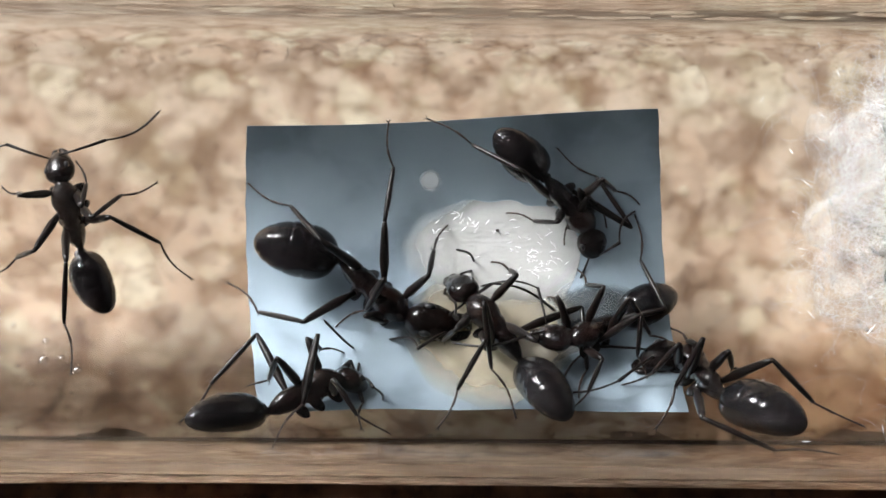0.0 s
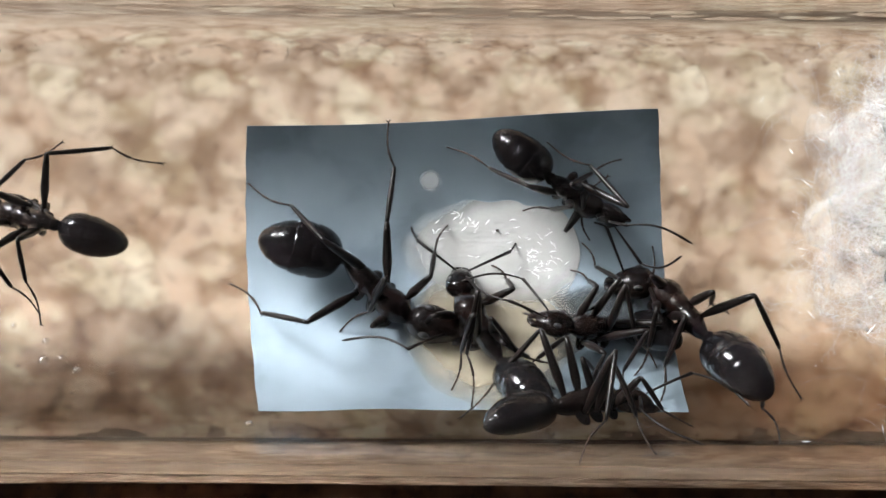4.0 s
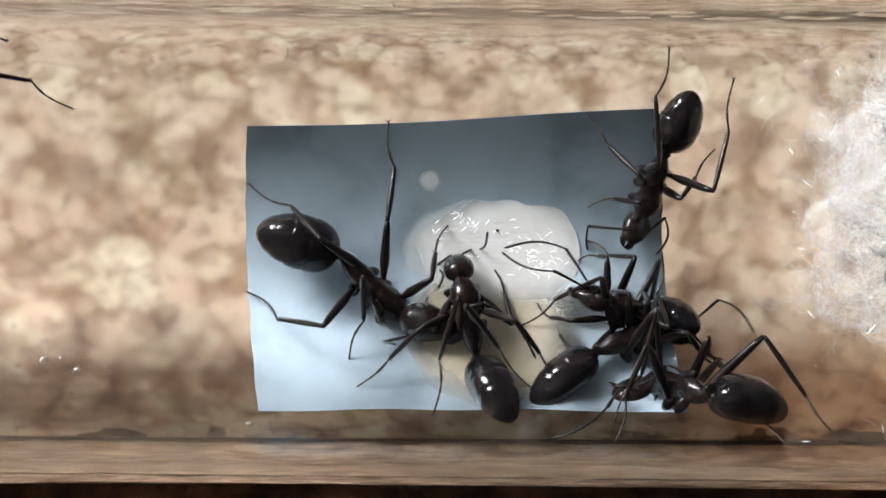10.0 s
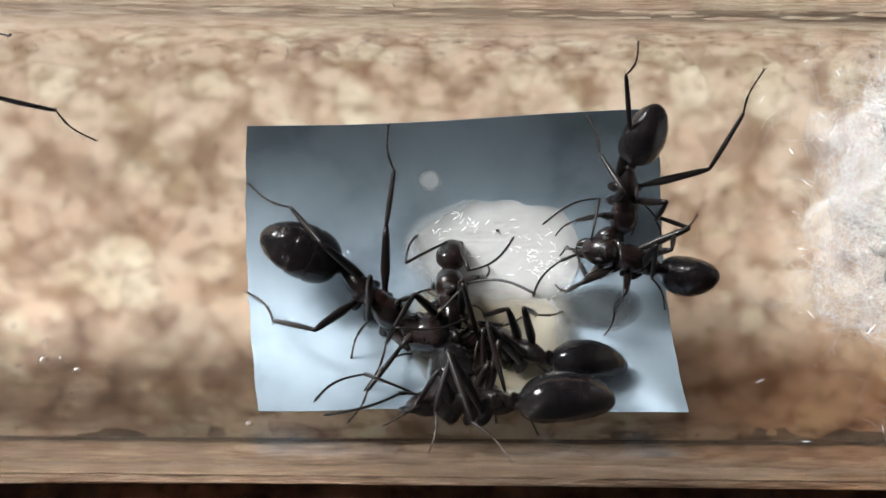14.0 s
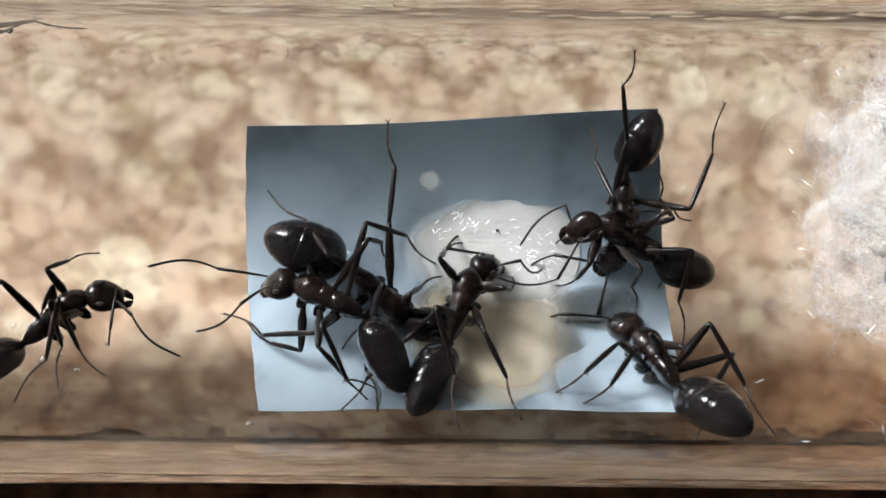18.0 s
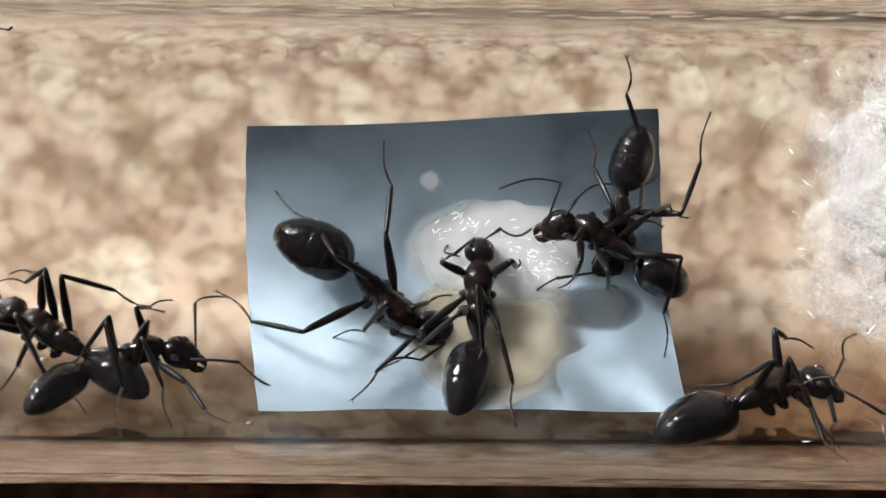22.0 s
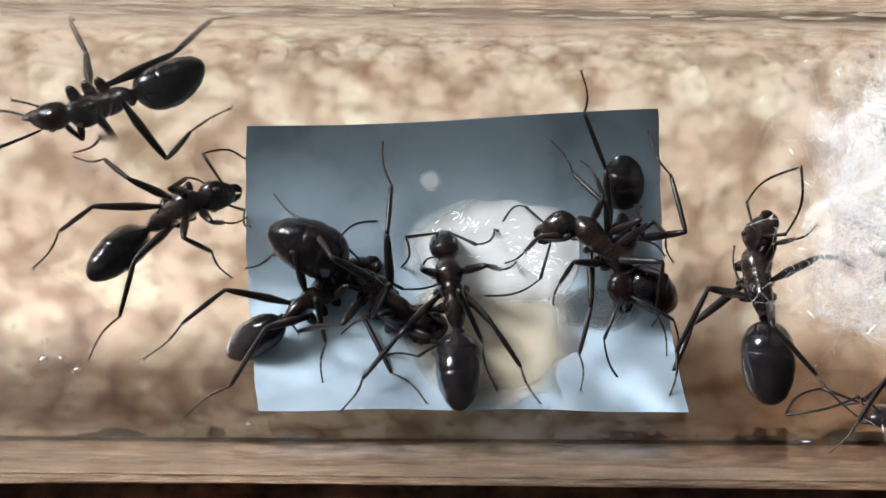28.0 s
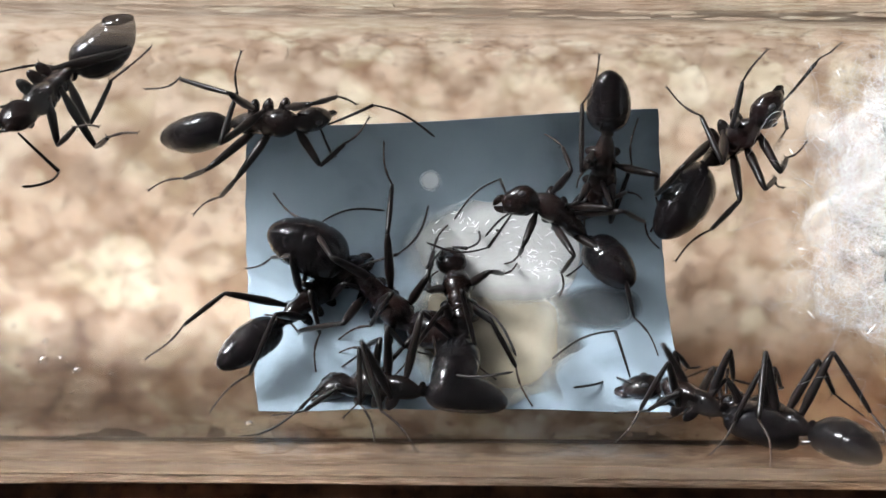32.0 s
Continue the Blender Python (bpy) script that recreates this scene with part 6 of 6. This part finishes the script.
    for t, g, w, n, j, h in (
            (25.5, (110, 480), (40, 350), (20, 240), (10, 180), 1),
            (26.4, (70, 520), (100, 400), (170, 300), (220, 250), 1),
            (27.5, (170, 450), (285, 380), (370, 310), (425, 300), 1),
            (28, (160, 495), (265, 405), (355, 345), (437, 345), 1),
            (28.5, (105, 530), (180, 420), (235, 330), (265, 280), 1),
            (29, (125, 562), (200, 445), (212, 325), (200, 264), 1),
            (29.5, (140, 500), (130, 365), (105, 250), (90, 190), 1),
            (30, (142, 412), (78, 278), (30, 195), (0, 125), 1)):
        at(runner, t, g, w, n, j, h)
    for t, g, w, n, j, h in (
            (30.5, (75, 490), (120, 370), (180, 265), (210, 215), 1),
            (31, (138, 410), (240, 330), (355, 285), (420, 255), 1),
            (31.5, (225, 305), (340, 275), (450, 250), (530, 225), 1),
            (32, (290, 240), (412, 212), (530, 208), (600, 208), 1)):
        at(runner, t, g, w, n, j, h)
    leg_at(runner, 0, (1, (525, 630), (575, 705)), (8, (1390, 575), (1420, 605)), (18, (540, 590), (440, 575)), (19, (560, 600), (480, 612)), (21, (335, 680), (250, 640)))
    leg_at(runner, 0, (28, (302, 330), (362, 322)), (29, (180, 365), (160, 300)), (30, (45, 200), (60, 140)), (31, (300, 285), (365, 232)), (32, (480, 185), (630, 178)))
    leg_at(runner, 1, (0, (625, 715), (688, 778)), (1, (635, 705), (680, 755)), (28, (345, 382), (438, 384)), (29, (245, 370), (268, 325)), (30, (62, 190), (62, 138)))
    leg_at(runner, 1, (31, (320, 325), (438, 298)))
    leg_at(runner, 2, (0, (458, 632), (440, 690)), (1, (508, 605), (412, 675)), (2, (740, 705), (735, 645)), (8, (1340, 570), (1310, 620)), (9, (1330, 580), (1290, 640)))
    leg_at(runner, 2, (17, (562, 600), (622, 720)), (18, (568, 615), (665, 695)), (19, (570, 640), (608, 700)), (20, (615, 660), (615, 735)), (21, (425, 700), (462, 788)))
    leg_at(runner, 2, (28, (208, 308), (135, 275)), (29, (150, 400), (88, 368)), (30, (40, 290), (0, 308)), (31, (225, 268), (140, 248)))
    leg_at(runner, 3, (0, (595, 720), (640, 770)), (14, (868, 525), (830, 542)), (21, (315, 570), (300, 590)), (22, (85, 490), (0, 500)), (25, (68, 350), (182, 343)))
    leg_at(runner, 3, (28, (345, 455), (410, 492)), (29, (310, 430), (395, 488)), (30, (150, 215), (245, 168)), (31, (308, 400), (322, 510)), (32, (432, 295), (345, 378)))
    leg_at(runner, 4, (0, (418, 605), (320, 758)), (1, (415, 600), (322, 758)), (2, (655, 672), (510, 775)), (6, (755, 640), (690, 705)), (8, (1258, 548), (1328, 540)))
    leg_at(runner, 4, (9, (1318, 520), (1400, 525)), (19, (618, 650), (630, 718)), (20, (640, 680), (690, 755)), (21, (600, 715), (685, 800)), (25, (15, 540), (40, 672)))
    leg_at(runner, 4, (28, (135, 380), (62, 475)), (29, (118, 440), (45, 585)), (30, (30, 385), (55, 582)), (31, (180, 303), (105, 325)), (32, (375, 152), (260, 150)))
    leg_at(runner, 5, (14, (925, 545), (998, 552)), (17, (650, 392), (758, 450)), (18, (635, 415), (775, 470)), (19, (642, 432), (790, 500)), (21, (457, 510), (578, 578)))
    leg_at(runner, 5, (22, (172, 470), (290, 555)), (23, (95, 580), (175, 752)), (24, (92, 528), (190, 692)), (25, (120, 422), (228, 598)), (28, (228, 490), (160, 640)))
    leg_at(runner, 5, (29, (228, 480), (160, 642)), (30, (195, 340), (282, 428)), (31, (258, 410), (193, 602)), (32, (385, 290), (265, 335)))
    feel_at(runner, 0, (0, (640, 630), (575, 570)), (8, (1475, 505), (1560, 503)), (17, (400, 470), (310, 560)), (19, (455, 620), (390, 640)), (20, (395, 632), (297, 722)))
    feel_at(runner, 0, (28, (352, 256), (438, 275)), (29, (120, 305), (100, 245)), (31, (432, 165), (560, 97)), (32, (680, 172), (780, 245)))
    feel_at(runner, 1, (0, (660, 690), (668, 735)), (1, (720, 665), (790, 700)), (8, (1500, 650), (1540, 705)), (17, (440, 480), (385, 575)), (18, (345, 470), (215, 472)))
    feel_at(runner, 1, (19, (398, 517), (350, 678)), (21, (130, 445), (20, 365)), (25, (45, 275), (140, 170)), (28, (435, 370), (445, 400)), (29, (215, 265), (310, 243)))
    feel_at(runner, 1, (31, (405, 320), (390, 372)))
    animate(runner, 6)
    for t, g, w, n, j, h in (
            (0, (195, 558), (145, 440), (112, 318), (100, 252), 1),
            (0.5, (205, 525), (100, 450), (20, 370), (-20, 320), 1),
            (1, (217, 548), (95, 485), (-5, 450), (-65, 430), 1),
            (1.5, (145, 510), (50, 420), (-10, 330), (-40, 280), 1),
            (2, (140, 463), (52, 355), (5, 255), (-15, 190), 1),
            (2.5, (110, 420), (60, 310), (20, 200), (0, 140), 1),
            (3, (180, 425), (68, 355), (-25, 315), (-90, 290), 1),
            (3.5, (268, 468), (128, 432), (30, 410), (-40, 400), 1)):
        at(leaver, t, g, w, n, j, h)
    for t, g, w, n, j, h in (
            (5.5, (68, 275), (-50, 205), (-140, 160), (-200, 130), 1),
            (6, (68, 280), (-50, 205), (-150, 160), (-210, 130), 1),
            (7, (-20, 260), (-120, 190), (-220, 150), (-280, 120), 1),
            (14.5, (-20, 230), (-120, 160), (-220, 120), (-280, 100), 1),
            (17, (-60, 60), (-160, 20), (-260, -20), (-320, -40), 1),
            (18.3, (-60, 60), (-160, 20), (-260, -20), (-320, -40), 1),
            (19.5, (-600, 60), (-700, 20), (-800, -20), (-860, -40), 1)):
        at(leaver, t, g, w, n, j, h)
    leg_at(leaver, 0, (0, (68, 345), (8, 330)))
    leg_at(leaver, 1, (0, (155, 325), (138, 284)))
    leg_at(leaver, 2, (0, (60, 450), (-10, 488)))
    leg_at(leaver, 3, (0, (190, 370), (278, 322)), (1, (40, 440), (75, 382)), (2, (70, 285), (205, 212)), (3, (45, 290), (117, 150)))
    leg_at(leaver, 4, (0, (125, 550), (128, 668)), (1, (75, 530), (122, 648)), (2, (35, 440), (128, 666)), (3, (40, 430), (100, 636)), (6, (0, 380), (42, 478)))
    leg_at(leaver, 5, (0, (215, 388), (340, 495)), (1, (155, 415), (340, 497)), (2, (175, 370), (340, 497)), (3, (100, 305), (290, 286)), (6, (95, 205), (285, 287)))
    leg_at(leaver, 5, (7, (0, 165), (258, 285)), (8, (-10, 130), (105, 255)), (9, (-10, 100), (140, 165)), (10, (-10, 125), (130, 186)), (11, (10, 130), (100, 198)))
    leg_at(leaver, 5, (12, (10, 190), (145, 200)), (13, (-5, 145), (175, 231)), (14.5, (-5, 170), (165, 246)), (17, (5, 40), (50, 50)), (18, (90, 58), (150, 40)))
    leg_at(leaver, 5, (19.5, (-500, 40), (-450, 40)))
    feel_at(leaver, 0, (0, (15, 252), (-100, 245)))
    feel_at(leaver, 1, (0, (222, 233), (325, 158)))
    animate(leaver, 7)
    for t, g, w, n, j, h in (
            (15.6, (-900, 690), (-780, 650), (-670, 640), (-600, 690), 1),
            (17, (-120, 690), (10, 645), (130, 638), (218, 738), 1),
            (17.5, (-80, 680), (30, 620), (140, 580), (215, 600), 1),
            (18, (-60, 690), (45, 612), (158, 520), (262, 532), 1),
            (19, (-60, 690), (60, 607), (155, 520), (245, 545), 1),
            (20, (-50, 690), (60, 635), (190, 565), (290, 540), 1),
            (21, (-100, 690), (15, 625), (140, 560), (215, 575), 1),
            (22, (50, 738), (155, 662), (300, 612), (388, 662), 1)):
        at(comer, t, g, w, n, j, h)
    for t, g, w, n, j, h in (
            (23, (218, 730), (350, 695), (465, 650), (535, 688), 1),
            (24, (312, 722), (440, 690), (545, 640), (608, 645), 1),
            (25, (288, 705), (412, 655), (500, 600), (572, 568), 1),
            (25.5, (330, 680), (440, 620), (530, 560), (600, 530), 1),
            (27.5, (405, 640), (510, 565), (600, 490), (665, 450), 1),
            (28, (408, 640), (508, 568), (600, 500), (678, 453), 1),
            (29, (405, 638), (510, 565), (600, 498), (680, 453), 1),
            (30, (405, 638), (510, 565), (600, 498), (680, 453), 1)):
        at(comer, t, g, w, n, j, h)
    for t, g, w, n, j, h in (
            (31, (405, 638), (512, 565), (600, 500), (672, 458), 1),
            (32, (388, 655), (502, 572), (590, 500), (660, 450), 1)):
        at(comer, t, g, w, n, j, h)
    leg_at(comer, 0, (23, (430, 605), (385, 645)), (24, (495, 615), (478, 660)), (25, (485, 583), (440, 630)))
    leg_at(comer, 1, (18, (135, 605), (185, 670)), (19, (190, 567), (215, 710)), (20, (200, 640), (248, 690)), (22, (380, 710), (450, 795)))
    leg_at(comer, 2, (18, (40, 550), (50, 600)), (19, (25, 555), (45, 595)), (20, (70, 560), (80, 620)), (23, (365, 590), (300, 650)), (24, (450, 590), (360, 650)))
    leg_at(comer, 2, (25, (432, 572), (395, 610)))
    leg_at(comer, 3, (18, (90, 620), (105, 690)), (19, (95, 620), (110, 740)), (20, (115, 640), (118, 735)), (21, (95, 640), (108, 735)), (22, (285, 690), (305, 765)))
    leg_at(comer, 3, (23, (385, 680), (345, 762)), (24, (485, 700), (460, 790)), (25, (478, 660), (462, 775)), (28, (553, 560), (572, 685)), (29, (553, 560), (570, 685)))
    leg_at(comer, 3, (30, (553, 560), (570, 685)), (31, (553, 560), (570, 685)), (32, (545, 600), (560, 665)))
    leg_at(comer, 4, (20, (40, 550), (60, 620)), (23, (258, 590), (115, 708)), (24, (402, 572), (285, 705)), (25, (380, 557), (305, 650)), (28, (403, 517), (258, 640)))
    leg_at(comer, 4, (29, (403, 517), (258, 640)), (30, (403, 517), (258, 640)), (31, (403, 517), (258, 640)), (32, (400, 522), (260, 640)))
    leg_at(comer, 5, (22, (205, 690), (215, 785)), (23, (290, 720), (208, 762)), (24, (325, 710), (217, 768)), (25, (335, 705), (218, 766)), (28, (440, 625), (330, 748)))
    leg_at(comer, 5, (29, (440, 625), (345, 742)), (30, (440, 625), (345, 742)), (31, (440, 625), (345, 742)), (32, (445, 620), (375, 735)))
    feel_at(comer, 0, (17, (230, 680), (265, 725)), (19, (165, 478), (120, 472)), (20, (300, 463), (470, 415)), (21, (272, 467), (395, 452)), (23, (460, 610), (425, 592)))
    feel_at(comer, 0, (24, (525, 600), (483, 597)), (28, (600, 425), (668, 392)), (29, (600, 425), (668, 392)), (30, (600, 425), (668, 392)), (32, (555, 378), (680, 372)))
    feel_at(comer, 1, (18, (235, 560), (320, 635)), (19, (230, 560), (235, 600)), (20, (290, 550), (308, 580)), (22, (470, 650), (547, 720)), (23, (540, 665), (568, 692)))
    feel_at(comer, 1, (24, (575, 665), (625, 695)), (25, (585, 665), (620, 600)))
    animate(comer, 8)
    for t, g, w, n, j, h in (
            (22.3, (2220, 640), (2140, 590), (2060, 540), (2010, 520), 1),
            (23, (1740, 660), (1640, 620), (1540, 600), (1485, 595), 1),
            (23.6, (1620, 600), (1530, 540), (1450, 470), (1400, 430), 1),
            (24, (1560, 590), (1440, 520), (1352, 435), (1285, 405), 1),
            (24.5, (1480, 500), (1380, 390), (1300, 310), (1250, 265), 1),
            (25, (1462, 450), (1350, 365), (1258, 325), (1185, 300), 1),
            (25.5, (1450, 440), (1345, 360), (1260, 320), (1185, 285), 1),
            (26.5, (1600, 500), (1510, 440), (1420, 400), (1360, 380), 1)):
        at(woolly, t, g, w, n, j, h)
    for t, g, w, n, j, h in (
            (27.3, (1860, 560), (1760, 500), (1680, 450), (1620, 420), 1),
            (28.2, (2260, 560), (2160, 500), (2080, 450), (2020, 420), 1)):
        at(woolly, t, g, w, n, j, h)
    leg_at(woolly, 0, (24, (1320, 490), (1280, 485)), (25, (1275, 360), (1250, 358)))
    leg_at(woolly, 1, (24, (1400, 420), (1350, 370)), (25, (1320, 330), (1250, 262)))
    leg_at(woolly, 2, (24, (1345, 490), (1290, 520)), (25, (1335, 400), (1312, 490)))
    leg_at(woolly, 3, (25, (1365, 335), (1420, 255)))
    leg_at(woolly, 4, (25, (1345, 420), (1360, 480)))
    leg_at(woolly, 5, (25, (1365, 335), (1425, 310)))
    feel_at(woolly, 1, (24, (1348, 320), (1340, 265)), (25, (1230, 270), (1240, 200)))
    animate(woolly, 9)
    for t, g, w, n, j, h in (
            (0, (2240, 760), (2130, 740), (2020, 730), (1950, 730), 1),
            (0.5, (1760, 760), (1660, 740), (1555, 720), (1480, 720), 1),
            (1, (2240, 760), (2130, 740), (2020, 730), (1950, 730), 1),
            (2.2, (2240, 770), (2130, 745), (2020, 715), (1950, 700), 1),
            (3, (1740, 770), (1610, 740), (1505, 697), (1425, 690), 1),
            (4, (2200, 760), (2090, 740), (1980, 730), (1910, 730), 1),
            (22, (2200, 760), (2090, 740), (1980, 730), (1910, 730), 1),
            (23, (1860, 780), (1730, 770), (1610, 745), (1530, 745), 1)):
        at(late, t, g, w, n, j, h)
    for t, g, w, n, j, h in (
            (24, (1720, 800), (1590, 780), (1487, 742), (1400, 745), 1),
            (25, (1780, 760), (1650, 740), (1545, 715), (1468, 715), 1),
            (26.5, (1800, 760), (1680, 745), (1570, 730), (1500, 720), 1),
            (28, (1790, 790), (1680, 765), (1590, 745), (1512, 745), 1),
            (28.5, (1660, 770), (1540, 740), (1440, 690), (1370, 670), 1),
            (29, (1630, 720), (1495, 718), (1390, 655), (1330, 640), 1),
            (29.5, (1560, 760), (1420, 710), (1310, 660), (1240, 640), 1),
            (30, (1460, 775), (1330, 690), (1210, 650), (1130, 648), 1)):
        at(late, t, g, w, n, j, h)
    for t, g, w, n, j, h in (
            (30.5, (1290, 710), (1150, 700), (1060, 665), (985, 660), 1),
            (31, (1142, 705), (995, 718), (885, 680), (810, 712), 1),
            (32, (898, 722), (742, 700), (622, 682), (538, 708), 1)):
        at(late, t, g, w, n, j, h)
    leg_at(late, 0, (29, (1395, 710), (1320, 775)), (30, (1195, 690), (1188, 730)), (32, (530, 710), (485, 745)))
    leg_at(late, 1, (29, (1405, 628), (1425, 680)))
    leg_at(late, 2, (29, (1500, 740), (1480, 825)))
    leg_at(late, 3, (29, (1510, 655), (1480, 690)), (30, (1310, 620), (1290, 680)), (31, (958, 612), (970, 690)))
    leg_at(late, 4, (31, (1090, 690), (1198, 782)))
    leg_at(late, 5, (30, (1405, 603), (1365, 660)), (31, (1032, 572), (1078, 640)))
    feel_at(late, 0, (3, (1430, 705), (1390, 690)))
    feel_at(late, 1, (29, (1350, 600), (1372, 558)), (30, (1200, 592), (1255, 590)), (32, (600, 660), (655, 620)))
    animate(late, 10)
    for t, g, w, n, j, h in (
            (27.5, (2320, 760), (2200, 745), (2090, 730), (2020, 730), 1),
            (28.7, (2000, 760), (1880, 745), (1770, 730), (1700, 730), 1),
            (29.3, (1900, 760), (1780, 745), (1670, 730), (1600, 730), 1),
            (30, (1760, 750), (1630, 735), (1520, 715), (1450, 720), 1),
            (31, (1650, 735), (1520, 745), (1415, 700), (1340, 745), 1),
            (31.5, (1560, 770), (1420, 740), (1310, 700), (1230, 690), 1),
            (32, (1412, 800), (1270, 735), (1165, 690), (1070, 692), 1)):
        at(later, t, g, w, n, j, h)
    leg_at(later, 0, (32, (1130, 720), (1090, 740)))
    leg_at(later, 3, (32, (1240, 680), (1245, 740)))
    leg_at(later, 4, (32, (1300, 760), (1330, 800)))
    leg_at(later, 5, (32, (1282, 628), (1330, 690)))
    feel_at(later, 0, (32, (1075, 672), (1015, 692)))
    feel_at(later, 1, (31, (1355, 640), (1310, 640)), (32, (1085, 580), (965, 645)))
    animate(later, 11)
    for t, g, w, n, j, h in (
            (28.8, (2320, 800), (2200, 770), (2090, 745), (2020, 730), 1),
            (30.2, (1900, 800), (1780, 770), (1670, 745), (1600, 730), 1),
            (31, (1780, 780), (1650, 760), (1540, 730), (1460, 720), 1),
            (32, (1555, 818), (1425, 768), (1320, 725), (1250, 720), 1)):
        at(last_one, t, g, w, n, j, h)
    animate(last_one, 12)
    for t, g, w, n, j, h in (
            (25.5, (-420, 130), (-300, 120), (-190, 110), (-120, 100), 1),
            (26.4, (150, 110), (280, 105), (390, 100), (460, 95), 1),
            (26.9, (390, 55), (480, 100), (470, 165), (420, 200), 1),
            (27.5, (590, 55), (450, 110), (345, 150), (280, 165), 1),
            (28, (375, 118), (235, 172), (125, 208), (45, 225), 1),
            (28.5, (290, 145), (150, 180), (40, 210), (-40, 220), 1),
            (29, (232, 142), (98, 125), (-10, 110), (-90, 100), 1),
            (29.5, (160, 90), (40, 40), (-40, -10), (-90, -50), 1)):
        at(high, t, g, w, n, j, h)
    for t, g, w, n, j, h in (
            (30, (262, 42), (120, 40), (10, 46), (-60, 54), 1),
            (30.5, (262, 55), (150, 90), (75, 130), (20, 170), 1),
            (31, (258, 5), (160, 100), (100, 180), (55, 228), 1),
            (32, (250, 45), (128, 130), (55, 195), (0, 248), 1)):
        at(high, t, g, w, n, j, h)
    leg_at(high, 2, (28, (150, 85), (125, 15)), (31, (55, 102), (5, 30)), (32, (100, 122), (0, 140)))
    leg_at(high, 3, (28, (155, 250), (140, 230)), (32, (135, 220), (245, 242)))
    leg_at(high, 4, (28, (370, 70), (470, 5)), (29, (200, 100), (282, 55)), (31, (155, 60), (165, -10)), (32, (155, 65), (190, 0)))
    leg_at(high, 5, (28, (275, 268), (410, 200)), (29, (83, 238), (258, 192)), (30, (82, 125), (160, 45)), (31, (240, 185), (365, 0)), (32, (180, 220), (268, 100)))
    feel_at(high, 1, (32, (118, 316), (40, 330)))
    animate(high, 13)


motions()
